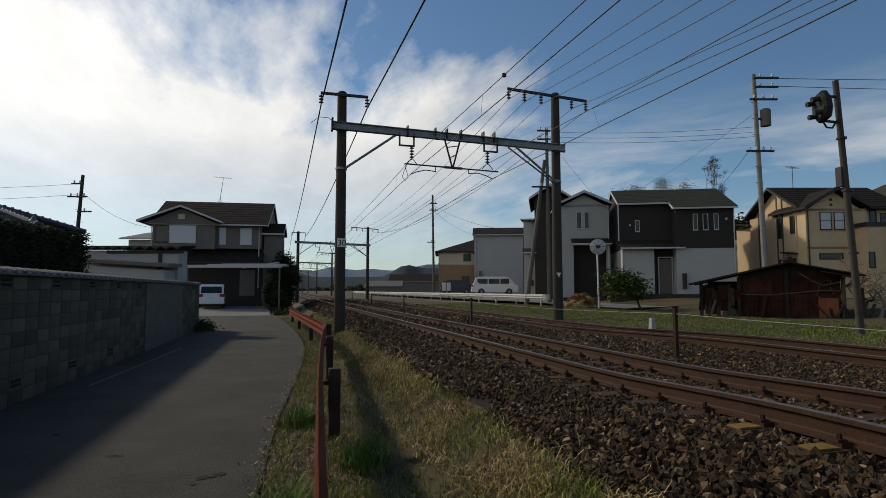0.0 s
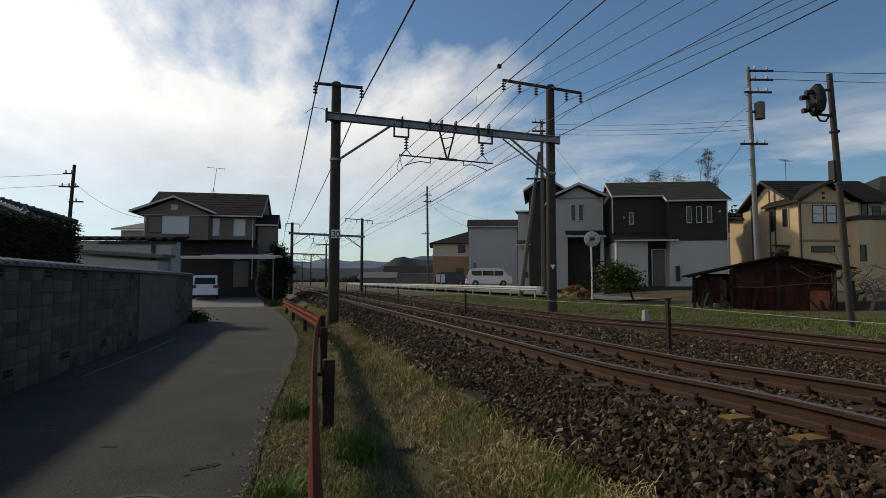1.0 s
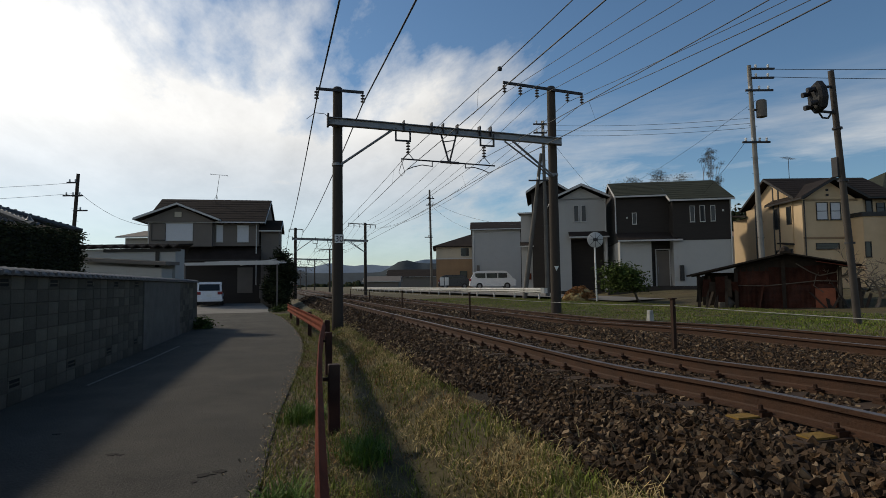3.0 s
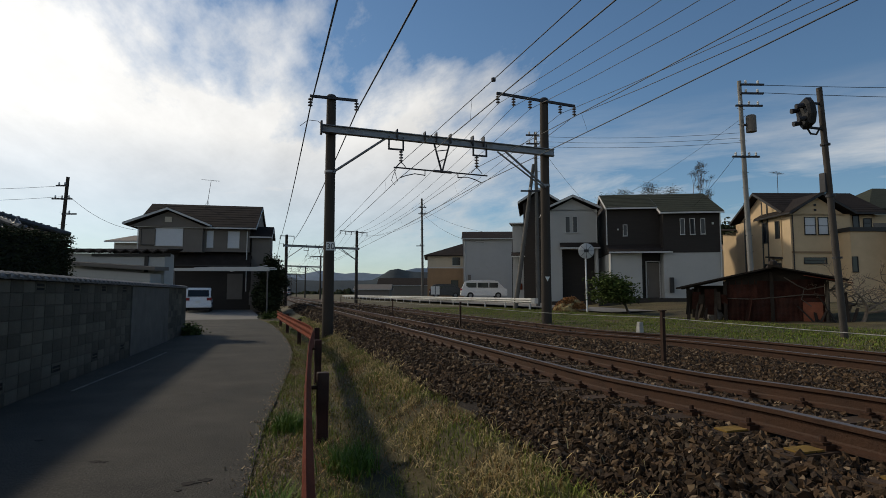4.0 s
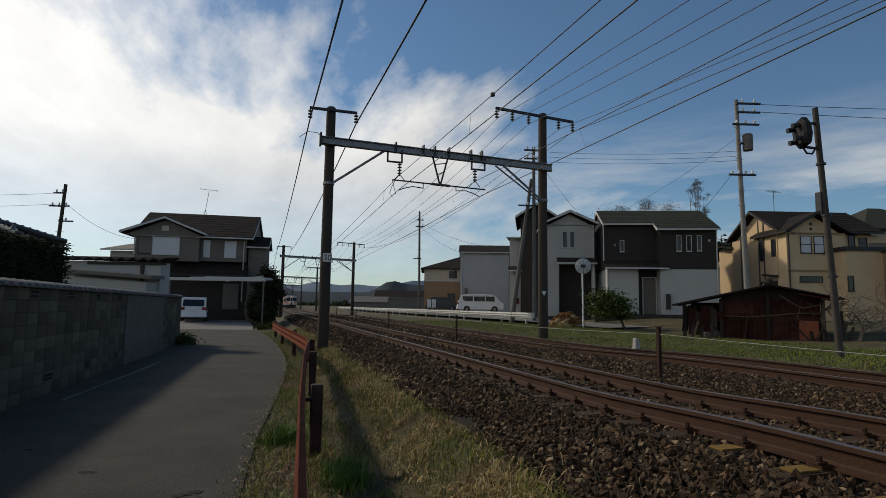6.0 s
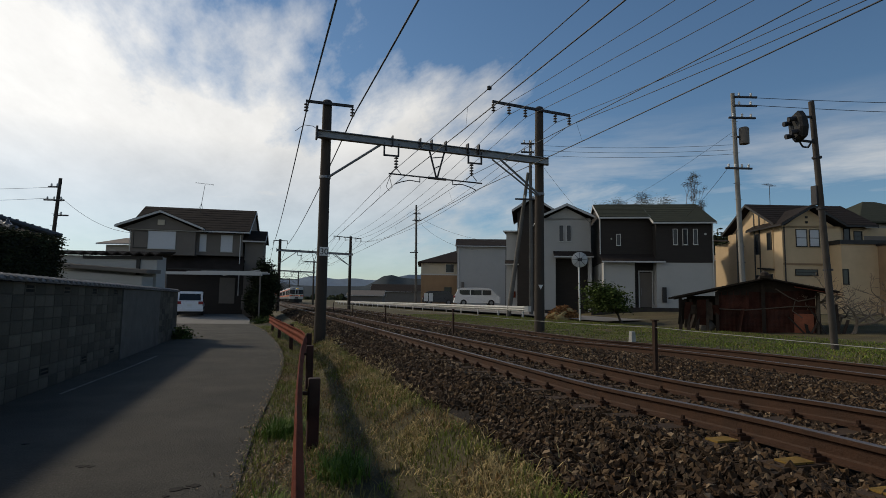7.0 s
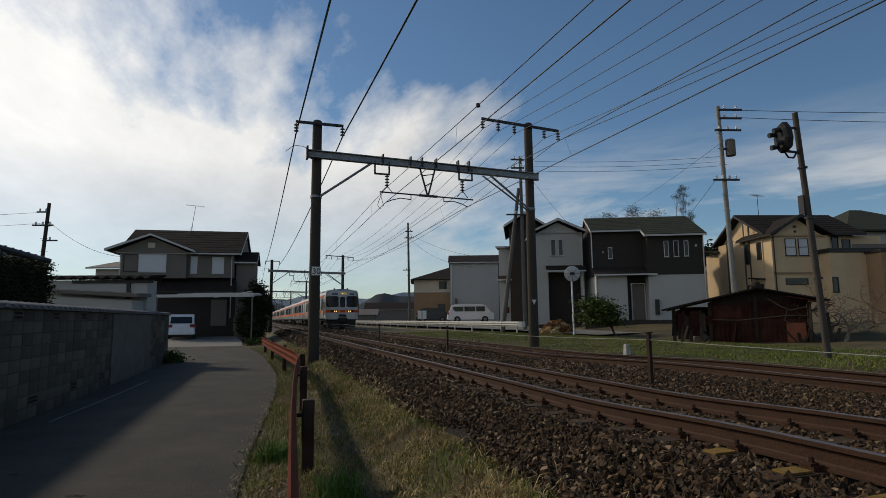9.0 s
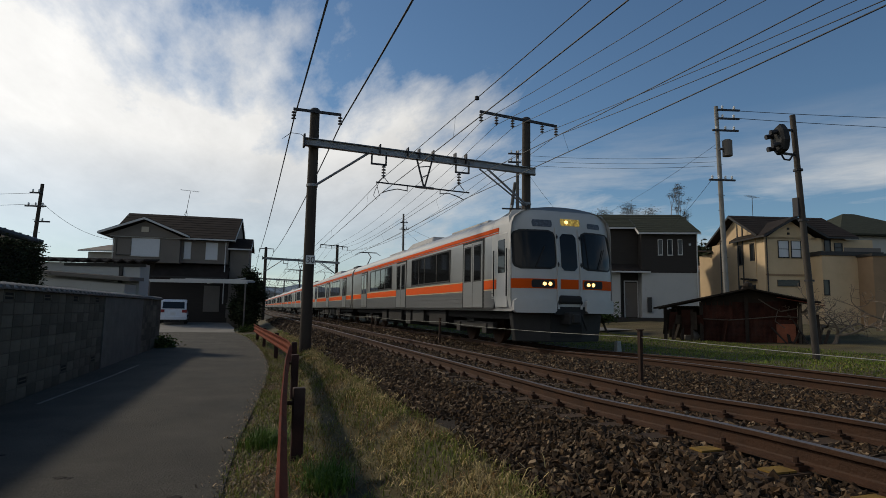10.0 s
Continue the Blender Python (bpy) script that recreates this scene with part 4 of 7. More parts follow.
def hedge():
    h = thing("hedge", pose(-5.0, 0, 0), "tall clipped dark green hedge behind the block wall", "hedge")
    # near-black block inside the foliage stands in for the hedge's inner shade
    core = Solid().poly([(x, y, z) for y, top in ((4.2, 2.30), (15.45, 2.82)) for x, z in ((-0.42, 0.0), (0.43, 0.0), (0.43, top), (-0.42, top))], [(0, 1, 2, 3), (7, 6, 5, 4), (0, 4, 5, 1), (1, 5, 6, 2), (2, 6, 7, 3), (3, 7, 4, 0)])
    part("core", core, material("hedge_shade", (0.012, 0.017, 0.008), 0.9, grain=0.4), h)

    def place(r):
        y = r.uniform(4.2, 15.6)
        top = 2.88 - 0.045 * (15.6 - y)
        z = r.uniform(0.3, top) + 0.06 * r.random()
        face = r.random()
        x = 0.5 + r.gauss(0, 0.05) if face < 0.6 else r.uniform(-0.45, 0.5)
        if face >= 0.85:
            z = top + r.gauss(0, 0.05)
        elif face >= 0.75:
            y = 15.55 + r.gauss(0, 0.05)
        elif face >= 0.6:
            x = 0.35 + r.gauss(0, 0.15)
        return x, y, z
    leaves("foliage", h, leaf_cloud(34000, place, 0.036, 3), HEDGE)


hedge()


def tiled_house():
    h = thing("tiled_roof_house", pose(-11.9, 26.6, 0.2, 0, 0, -16), "low traditional house with a dark glazed tile hip roof", "house")
    part("wall", box(-9, 1.5, 1.3, 3.6, -0.3, 3.9), GREYWALL, h)
    tile_mat = material("black_glazed_tile", (0.07, 0.072, 0.075), 0.35, grain=0.2, scale=4, per_piece=0.3, spec=0.5)
    apex, eave = (-1.5, 2.4, 5.1), 3.9
    corners = [(-10, 0.84, eave), (2.16, 0.84, eave), (2.16, 3.96, eave), (-10, 3.96, eave)]
    ridge = [(-9.0, 2.4, 5.1), apex]
    roof = part("roof", Solid().poly(corners + ridge, [(0, 1, 5, 4), (1, 2, 5), (2, 3, 4, 5), (3, 0, 4), (0, 3, 2, 1)]), ROOF, h)
    rows = Solid()
    for r in range(7):
        t = r / 7
        for c in range(54):
            x = -10 + c * 0.27 + (0.13 if r % 2 else 0)
            x_lim = 2.16 + (-1.5 - 2.16) * t
            if x > x_lim or x < -9.8:
                continue
            y, z = 0.84 + 1.56 * t, eave + 1.2 * t
            rows.poly([(x - 0.11, y, z + 0.04), (x + 0.11, y, z + 0.04), (x + 0.13, y + 0.12, z + 0.13), (x + 0.11, y + 0.25, z + 0.20), (x - 0.11, y + 0.25, z + 0.20), (x - 0.13, y + 0.12, z + 0.13), (x, y, z + 0.10), (x, y + 0.25, z + 0.27)], [(0, 6, 7, 4), (6, 1, 3, 7), (0, 1, 6), (4, 7, 3)])
    tagged(part("roof_tiles", rows, tile_mat, roof), kind="stuff")
    hip = Solid()
    for a, b in ((apex, (2.16, 0.84, eave)), (apex, (2.16, 3.96, eave)), (ridge[0], apex)):
        hip.tube(Vector(a) + Vector((0, 0, 0.12)), Vector(b) + Vector((0, 0, 0.14)), 0.13, 0.13, 8)
        for k in range(14):
            q = Vector(a).lerp(Vector(b), k / 14)
            hip.tube(q + Vector((0, 0, 0.17)), q + Vector((0, 0, 0.29)), 0.07, 0.06, 6)
    part("ridge_tiles", hip, tile_mat, roof)
    part("finial", Solid().lathe([(0.16, 0), (0.18, 0.15), (0.10, 0.25), (0.14, 0.36), (0.06, 0.48), (0.0, 0.62)], (-1.5, 2.4, 5.25), 10), tile_mat, roof, smooth=True)
    part("finial", Solid().lathe([(0.15, 0), (0.16, 0.12), (0.08, 0.2), (0.0, 0.4)], (1.85, 1.0, 4.1), 10), tile_mat, roof, smooth=True)


tiled_house()


def garden_shed():
    s = thing("garden_shed", pose(-6.72, 22.64, 0, 0, 0, -16.02), "white panelled shed with a corrugated dark roof", "shed")
    part("wall", box(0, 3.4, 0, 0.7, 0, 2.95), WHITEWALL, s)
    wave = [(-0.05 + i * 0.092, 3.04 + 0.05 * math.cos(i * math.pi / 2)) for i in range(41)]
    v = [(x, y, z + dz) for y, up_ in ((-0.25, 0.0), (0.9, 0.10)) for dz in (up_, up_ - 0.05) for x, z in wave]
    f = [q for i in range(40) for q in ((i, i + 1, 83 + i, 82 + i), (41 + i, 123 + i, 124 + i, 42 + i), (i, 41 + i, 42 + i, i + 1), (82 + i, 83 + i, 124 + i, 123 + i))]
    part("roof", Solid().poly(v, f + [(0, 82, 123, 41), (40, 81, 163, 122)]), ROOF, s, "dark corrugated roof sheets")
    part("fascia", box(0.9, 3.6, -0.06, 0.0, 2.84, 2.95), DARKTRIM, s)
    part("post", box(2.72, 2.84, -0.05, 0.0, 2.3, 2.95), DARKTRIM, s)
    low = part("lean_to", Solid().poly([(0.5, -0.75, 0.0), (3.3, -0.75, 0.0), (3.3, 0, 0.0), (0.5, 0, 0.0), (0.5, -0.75, 2.40), (3.3, -0.75, 2.22), (3.3, 0, 2.22), (0.5, 0, 2.40)], [(0, 1, 5, 4), (1, 2, 6, 5), (3, 0, 4, 7), (4, 5, 6, 7)]), WHITEWALL, s, "white clapboard lean-to")
    for k in range(8):
        part("board", Solid().box(0.5, 3.3, -0.765, -0.75, 1.2 + k * 0.13, 1.2 + k * 0.13 + 0.115), WHITEWALL, low)
    part("lean_to_roof", Solid().poly([(x, y, z + h - 0.062 * (x - 0.2)) for h in (0, 0.12) for x, y, z in ((0.2, -1.0, 2.52), (3.55, -1.0, 2.52), (3.55, 0.0, 2.56), (0.2, 0.0, 2.56))], [(0, 1, 2, 3), (4, 5, 6, 7), (0, 1, 5, 4), (1, 2, 6, 5), (2, 3, 7, 6), (3, 0, 4, 7)]), GREYWALL, s)


garden_shed()


# ---- houses ----
def window(h, x0, x1, z0, z1, y, pane=PANE, frame_mat=TRIM, bars=1):
    w = part("window", Solid().box(x0, x1, y - 0.015, y + 0.05, z0, z1), pane, h)
    f = Solid()
    for a, b, c, d in ((x0 - 0.035, x1 + 0.035, z0 - 0.035, z0), (x0 - 0.035, x1 + 0.035, z1, z1 + 0.035), (x0 - 0.035, x0, z0, z1), (x1, x1 + 0.035, z0, z1)):
        f.box(a, b, y - 0.05, y, c, d)
    for k in range(1, bars):
        z = z0 + (z1 - z0) * k / bars
        f.box(x0, x1, y - 0.035, y - 0.0155, z - 0.02, z + 0.02)
    part("window_frame", f, frame_mat, w)
    part("window_sill", Solid().box(x0 - 0.05, x1 + 0.05, y - 0.08, y, z0 - 0.065, z0 - 0.035), frame_mat, w)


def window_side(h, x, y0, y1, z0, z1):
    w = part("window", Solid().box(x - 0.015, x + 0.05, y0, y1, z0, z1), PANE, h)
    f = Solid()
    for a, b, c, d in ((y0 - 0.06, y1 + 0.06, z0 - 0.06, z0), (y0 - 0.06, y1 + 0.06, z1, z1 + 0.06), (y0 - 0.06, y0, z0, z1), (y1, y1 + 0.06, z0, z1)):
        f.box(x - 0.05, x, a, b, c, d)
    part("window_frame", f, DARKTRIM, w)


def downpipe(h, x, y, z0, z1, mat=TRIM):
    part("downpipe", Solid().tube((x, y, z0), (x, y, z1), 0.04, 0.04, 8), mat, h)


def gable_roof(h, x0, x1, y0, y1, ze, zr, axis, mat, gable=None, fascia=TRIM):
    """Two slopes with thickness and eaves trim; the ridge runs along the given axis."""
    t = 0.14
    if axis == "x":
        ym = (y0 + y1) / 2
        prof = [(y0, ze), (ym, zr), (y1, ze)]
        at = lambda a, p: (a, p[0], p[1])
        a0, a1 = x0, x1
    else:
        xm = (x0 + x1) / 2
        prof = [(x0, ze), (xm, zr), (x1, ze)]
        at = lambda a, p: (p[0], a, p[1])
        a0, a1 = y0, y1
    pts = [at(a, (p[0], p[1] + dz)) for a in (a0, a1) for dz in (0, t) for p in prof]
    roof = part("roof", Solid().poly(pts, [(0, 1, 4, 3), (1, 2, 5, 4), (6, 9, 10, 7), (7, 10, 11, 8), (3, 4, 10, 9), (4, 5, 11, 10), (0, 6, 7, 1), (1, 7, 8, 2), (0, 3, 9, 6), (2, 8, 11, 5)]), mat, h)
    f = Solid()
    for p in (prof[0], prof[2]):
        d = -0.03 if p is prof[0] else 0.03
        q = [at(a, (p[0] + e, p[1] + dz)) for a in (a0, a1) for e in (0, d) for dz in (-0.02, t - 0.05)]
        f.poly(q, [(0, 1, 3, 2), (4, 6, 7, 5), (0, 4, 5, 1), (2, 3, 7, 6), (1, 5, 7, 3), (0, 2, 6, 4)])
    for a, d in ((a0, -0.03), (a1, 0.03)):
        for p, r in ((prof[0], prof[1]), (prof[2], prof[1])):
            q = [at(a + e, (s[0], s[1] + dz)) for s in (p, r) for e in (0, d) for dz in (-0.05, t - 0.03)]
            f.poly(q, [(0, 1, 3, 2), (4, 6, 7, 5), (0, 4, 5, 1), (2, 3, 7, 6), (1, 5, 7, 3), (0, 2, 6, 4)])
    part("eaves_trim", f, fascia, roof)
    if axis == "x":
        for k in range(1, 9):
            y, z = y0 + (ym - y0) * k / 9, ze + (zr - ze) * k / 9 + t
            part("roof_course", box(a0 + 0.02, a1 - 0.02, y - 0.02, y + 0.02, z - 0.02, z + 0.007), mat, roof)
    if gable:
        inset = 0.5
        for a in (a0 + inset, a1 - inset):
            g = Solid()
            tri_ = [at(a, (prof[0][0] + 0.3, ze - 0.1)), at(a, (prof[1][0], zr - 0.12)), at(a, (prof[2][0] - 0.3, ze - 0.1))]
            b = a + (0.1 if a < (a0 + a1) / 2 else -0.1)
            tri2 = [at(b, (prof[0][0] + 0.3, ze - 0.1)), at(b, (prof[1][0], zr - 0.12)), at(b, (prof[2][0] - 0.3, ze - 0.1))]
            part("gable_wall", g.poly(tri_ + tri2, [(0, 1, 2), (5, 4, 3), (0, 3, 4, 1), (1, 4, 5, 2), (2, 5, 3, 0)]), gable, h)
    elif axis == "x":
        for a, b in ((a0 + 0.12, a0 + 0.3), (a1 - 0.12, a1 - 0.3)):
            p3 = [(y0 + 0.5, ze + 0.02), (ym, zr - 0.02), (y1 - 0.5, ze + 0.02)]
            g = Solid().poly([(c, y, z) for c in (a, b) for y, z in p3], [(0, 1, 2), (5, 4, 3), (0, 3, 4, 1), (1, 4, 5, 2), (2, 5, 3, 0)])
            part("gable_wall", g, DARKWALL if mat is GREENROOF else GREYWALL, h)


def hip_roof(h, x0, x1, y0, y1, ze, zr, inset, mat):
    ym, t = (y0 + y1) / 2, 0.12
    pts = [(x0, y0, ze), (x1, y0, ze), (x1, y1, ze), (x0, y1, ze), (x0, y0, ze + t), (x1, y0, ze + t), (x1, y1, ze + t), (x0, y1, ze + t), (x0 + inset, ym, zr), (x1 - inset, ym, zr)]
    part("roof", Solid().poly(pts, [(0, 3, 2, 1), (0, 1, 5, 4), (1, 2, 6, 5), (2, 3, 7, 6), (3, 0, 4, 7), (4, 5, 9, 8), (5, 6, 9), (6, 7, 8, 9), (7, 4, 8)]), mat, h)


def slab(h, name, x0, x1, y0, y1, z0, z1, mat, fascia):
    """A single-pitch roof that rises from front to back, with a trim board."""
    t = 0.10
    pts = [(x, y, z + d) for d in (0, t) for y, z in ((y0, z0), (y1, z1)) for x in (x0, x1)]
    r = part(name, Solid().poly(pts, [(0, 2, 3, 1), (4, 5, 7, 6), (0, 1, 5, 4), (2, 6, 7, 3), (0, 4, 6, 2), (1, 3, 7, 5)]), mat, h)
    part("eaves_trim", box(x0 - 0.02, x1 + 0.02, y0 - 0.03, y0, z0 - 0.02, z0 + t - 0.02), fascia, r)



# two-storey house, dark over white
hd = thing("house", pose(21.66, 33.46, 1.02, 0, 0, -25), "two-storey house with dark upper walls and white ground floor", "house")
part("wall", box(3.94, 7.60, 0, 7.4, -0.45, 3.30), WHITEWALL, hd, "white ground-floor wall")
part("wall", box(3.94, 7.60, -0.02, 7.42, 3.30, 5.98), DARKWALL, hd, "dark brown upper wall")
part("wall", box(0.46, 3.94, 1.0, 7.0, 3.30, 6.50), DARKWALL, hd)
part("wall", box(0.50, 2.58, 0.25, 7.0, -0.45, 3.30), WHITEWALL, hd)
part("wall", box(2.58, 3.94, 1.0, 7.0, -0.45, 3.30), DARKWALL, hd)
gable_roof(hd, 3.72, 7.72, -0.40, 8.0, 5.90, 7.76, 'x', GREENROOF)
gable_roof(hd, 0.33, 3.72, 0.60, 7.0, 6.40, 7.78, 'x', GREENROOF)
slab(hd, 'porch_roof', 0.36, 4.45, -0.25, 1.0, 3.30, 3.86, ROOF, TRIM)
window(hd, 5.06, 5.30, 4.53, 5.54, -0.02, PANE, TRIM, 1)
window(hd, 5.68, 5.95, 4.53, 5.54, -0.02, PANE, TRIM, 1)
window(hd, 6.36, 6.59, 4.55, 5.53, -0.02, PANE, TRIM, 1)
window(hd, 1.55, 1.78, 4.58, 5.31, 1.0, PANE, TRIM, 1)
part("wall_lamp", Solid().lathe([(0, 0), (0.05, 0), (0.05, 0.10), (0, 0.13)], (1.18, 0.95, 4.95), 8), TRIM, hd)
part("wall_vent", box(7.05, 7.17, -0.07, -0.02, 5.15, 5.29), TRIM, hd)
part("door", box(3.02, 3.84, 0.93, 1.0, 0.30, 2.66), GREYWALL, hd, "grey panelled front door")
for x in (2.95, 3.84):
    part("door_frame", box(x, x + 0.07, 0.91, 1.0, 0.23, 2.73), TRIM, hd)
part("door_frame", box(2.95, 3.91, 0.91, 1.0, 2.73, 2.80), TRIM, hd)
part("door_handle", Solid().tube((3.12, 0.88, 1.1), (3.12, 0.88, 1.6), 0.02, 0.02, 6), STEEL, hd)
part("mailbox", box(4.27, 4.51, -0.22, 0, 0.63, 1.64), DARKTRIM, hd, "black letter box post")
for k in range(3):
    part("step", box(2.6, 3.95, -0.9 + 0.35 * k, 0.95, -0.5, -0.28 + 0.19 * k), POLECON, hd)
part("plinth", box(0.46, 7.64, -0.04, 7.0, -0.64, 0.12), POLECON, hd)
downpipe(hd, 7.56, -0.08, 0, 5.95)
downpipe(hd, 0.42, 0.95, 3.8, 6.45)
downpipe(hd, 0.54, 0.2, 0, 3.30)

# white gabled house
hc = thing("house", pose(19.64, 37.16, 1.10, 0, 0, -22), "white gabled two-storey house with a dark garage recess", "house")
part("wall", box(-0.12, 3.39, 0, 7, 3.72, 6.62), WHITEWALL, hc, "white upper wall")
part("wall", box(-0.12, 0.86, 0, 7, -0.41, 3.72), WHITEWALL, hc)
# solid dark block, the shade of the open garage put into its colour
part("garage_recess", box(0.86, 3.39, 0.9, 7, -0.41, 3.72), DARKWALL, hc)
part("pillar", box(3.23, 3.43, -0.1, 0.4, -0.41, 3.72), TRIM, hc)
gable_roof(hc, -0.37, 3.64, -0.5, 7.3, 6.62, 7.52, 'y', ROOF, WHITEWALL)
slab(hc, 'porch_roof', 0.69, 3.47, -0.6, 0.3, 3.72, 4.29, ROOF, TRIM)
window(hc, 1.14, 1.43, 4.94, 6.09, 0, PANE, TRIM, 1)
window(hc, 1.68, 1.96, 4.94, 6.09, 0, PANE, TRIM, 1)
downpipe(hc, 3.35, -0.08, 0, 6.54)

# taller gabled house behind it
hc2 = thing("house", pose(19.05, 42.55, 1.18, 0, 0, -26), "two-storey house with dark and white walls under a gable", "house")
part("wall", box(0.00, 0.92, 0.6, 7, -0.60, 6.28), WHITEWALL, hc2, "white wall")
part("wall", box(0.92, 3.67, 0, 7, -0.60, 7.79), DARKWALL, hc2, "dark brown wall")
gable_roof(hc2, 0.50, 3.90, -0.5, 7.3, 7.75, 8.85, 'y', ROOF, DARKWALL)
slab(hc2, 'side_roof', -0.23, 0.96, 0.2, 6, 6.14, 6.6, ROOF, TRIM)
slab(hc2, 'porch_roof', -0.09, 1.01, -0.2, 0.7, 3.39, 3.76, ROOF, TRIM)
part("sign_board", box(0.37, 0.78, 0.55, 0.6, 0.73, 1.24), REDPAINT, hc2, "small red notice board")

# plain grey-white house
hb = thing("house", pose(21.14, 60.71, 1.17, 0, 0, -20), "plain grey-white two-storey house with a low dark roof", "house")
part("wall", box(0.00, 5.48, 0, 8, -0.64, 6.57), WHITEWALL, hb, "pale grey plain wall")
part("wall", box(5.23, 6.00, 0.02, 8, -0.64, 6.57), DARKWALL, hb)
gable_roof(hb, -0.19, 6.12, -0.4, 8.4, 6.57, 7.75, 'x', ROOF)
downpipe(hb, 0.19, -0.06, 0, 6.51)
part("meter_box", box(0.51, 0.83, -0.2, 0, 1.91, 2.55), GREYWALL, hb)

# beige and brown house
hb2 = thing("house", pose(19.31, 69.57, 1.26, 0, 0, -16.02), "beige house with a brown lower wall and hip roof", "house")
part("wall", box(0.07, 5.38, 0, 8, 3.66, 5.09), BEIGE, hb2, "beige upper wall")
part("wall", box(0.07, 5.38, -0.03, 8.03, -0.86, 3.66), BROWNWALL, hb2, "brown lower wall")
part("trim_band", box(0.00, 5.38, -0.07, 0, 3.55, 3.73), TRIM, hb2)
hip_roof(hb2, -0.38, 11.5, -0.5, 8.5, 5.09, 7.2, 5.6, ROOF)
window(hb2, 3.23, 4.23, 3.95, 4.95, 0, PANE, TRIM, 1)
window(hb2, 3.09, 3.95, 0.43, 2.01, -0.03, PANE, DARKTRIM, 1)

# cream house with dark gables
he = thing("house", pose(31.70, 28.49, 1.34, 0, 0, -16.02), "cream stucco house with dark brown roofs and timber trim", "house")
part("wall", box(0.00, 8.14, 0, 5.4, -0.36, 5.38), YELLOW, he, "cream stucco wall")
part("wall", box(0.07, 3.91, -0.9, 0, -0.36, 5.31), YELLOW, he)
part("trim_band", box(0.07, 3.91, -0.95, -0.9, 2.80, 2.92), BROWNWALL, he)
gable_roof(he, -0.22, 6.71, -0.55, 5.9, 5.38, 7.15, 'x', ROOF, YELLOW, DARKTRIM)
gable_roof(he, -0.25, 3.98, -1.4, 2.6, 5.27, 6.49, 'y', ROOF, YELLOW, DARKTRIM)
window(he, 0.98, 1.64, 4.02, 5.06, -0.9, FROST, DARKTRIM, 2)
window(he, 1.86, 2.45, 4.02, 5.06, -0.9, FROST, DARKTRIM, 2)
window(he, 0.85, 2.25, 2.19, 2.50, -0.9, PANE, DARKTRIM, 2)
part("vent", box(1.61, 1.75, -0.96, -0.88, 5.80, 5.94), DARKTRIM, he)
part("vent", box(1.61, 1.75, -0.96, -0.88, 5.48, 5.62), DARKTRIM, he)
for y in (1.40, 2.0, 4.2):
    part('timber_strip', box(-0.03, 0.0, y - 0.06, y + 0.06, 0.0, 6.5 if y < 4 else 5.6), DARKTRIM, he)
window_side(he, 0.0, 0.15, 0.50, 3.9, 4.95)
window_side(he, 0.0, 1.52, 1.90, 3.7, 5.0)
window_side(he, 0.0, 1.52, 1.90, 0.3, 2.2)
window_side(he, 0.0, 0.12, 0.85, 0.2, 2.2)
slab(he, 'side_porch_roof', -0.5, 0.0, -0.05, 1.0, 2.50, 2.62, ROOF, DARKTRIM)
part('rear_wing', box(0.35, 3.5, 5.4, 8.0, -0.3, 4.9), YELLOW, he)
slab(he, 'rear_roof', -0.2, 3.6, 5.3, 8.4, 4.9, 5.3, ROOF, DARKTRIM)
window(he, 4.78, 5.15, 4.38, 5.34, 0, PANE, DARKTRIM, 1)
window(he, 5.47, 5.97, 4.56, 5.12, 0, PANE, DARKTRIM, 2)
part("balcony_wall", box(3.12, 7.00, -1.9, 0, -0.36, 4.10), YELLOW, he, "cream stucco lower wing")
part("balcony_parapet", box(3.02, 7.14, -2.0, 0, 4.08, 4.34), DARKTRIM, he, "dark capped balcony parapet")
part("balcony_back", box(4.60, 7.00, -1.95, -1.9, 4.34, 4.60), GREYWALL, he)
window(he, 3.17, 3.48, 1.62, 2.50, -1.9, PANE, DARKTRIM, 1)
part("brown_wing", box(5.45, 8.86, -3.1, -0.2, -0.36, 4.02), BROWNWALL, he, "brown stucco porch wing")
window(he, 6.35, 6.71, 1.79, 3.23, -3.1, PANE, DARKTRIM, 1)
part("wing_cap", box(5.35, 8.93, -3.2, -0.1, 3.98, 4.13), DARKTRIM, he)
downpipe(he, 0.18, -0.95, 0, 5.24, DARKTRIM)

# house beyond it
hf = thing("house", pose(42.46, 30.4, 1.35, 0, 0, -16.02), "white house with a greenish hipped roof", "house")
part("wall", box(0.25, 7.12, 0, 8, -0.50, 6.45), WHITEWALL, hf, "white upper wall")
hip_roof(hf, -0.63, 8.37, -0.6, 8.6, 6.36, 8.8, 4.0, GREENROOF)
window(hf, 1.17, 1.67, 4.52, 5.57, 0, PANE, TRIM, 1)

# small house seen in the gap
hg = thing("house", pose(39.93, 42.2, 1.4, 0, 0, -16.02), "small beige house with a brown tile roof in the gap", "house")
part("wall", box(-0.21, 1.45, 0, 6, -0.47, 4.35), BEIGE, hg, "beige wall")
part("fence", box(-0.31, 2.49, -2.2, -2.1, -0.47, 1.97), BROWNWALL, hg)
slab(hg, 'roof', -0.47, 1.66, -0.5, 6.5, 4.15, 5.6, BROWNWALL, TRIM)

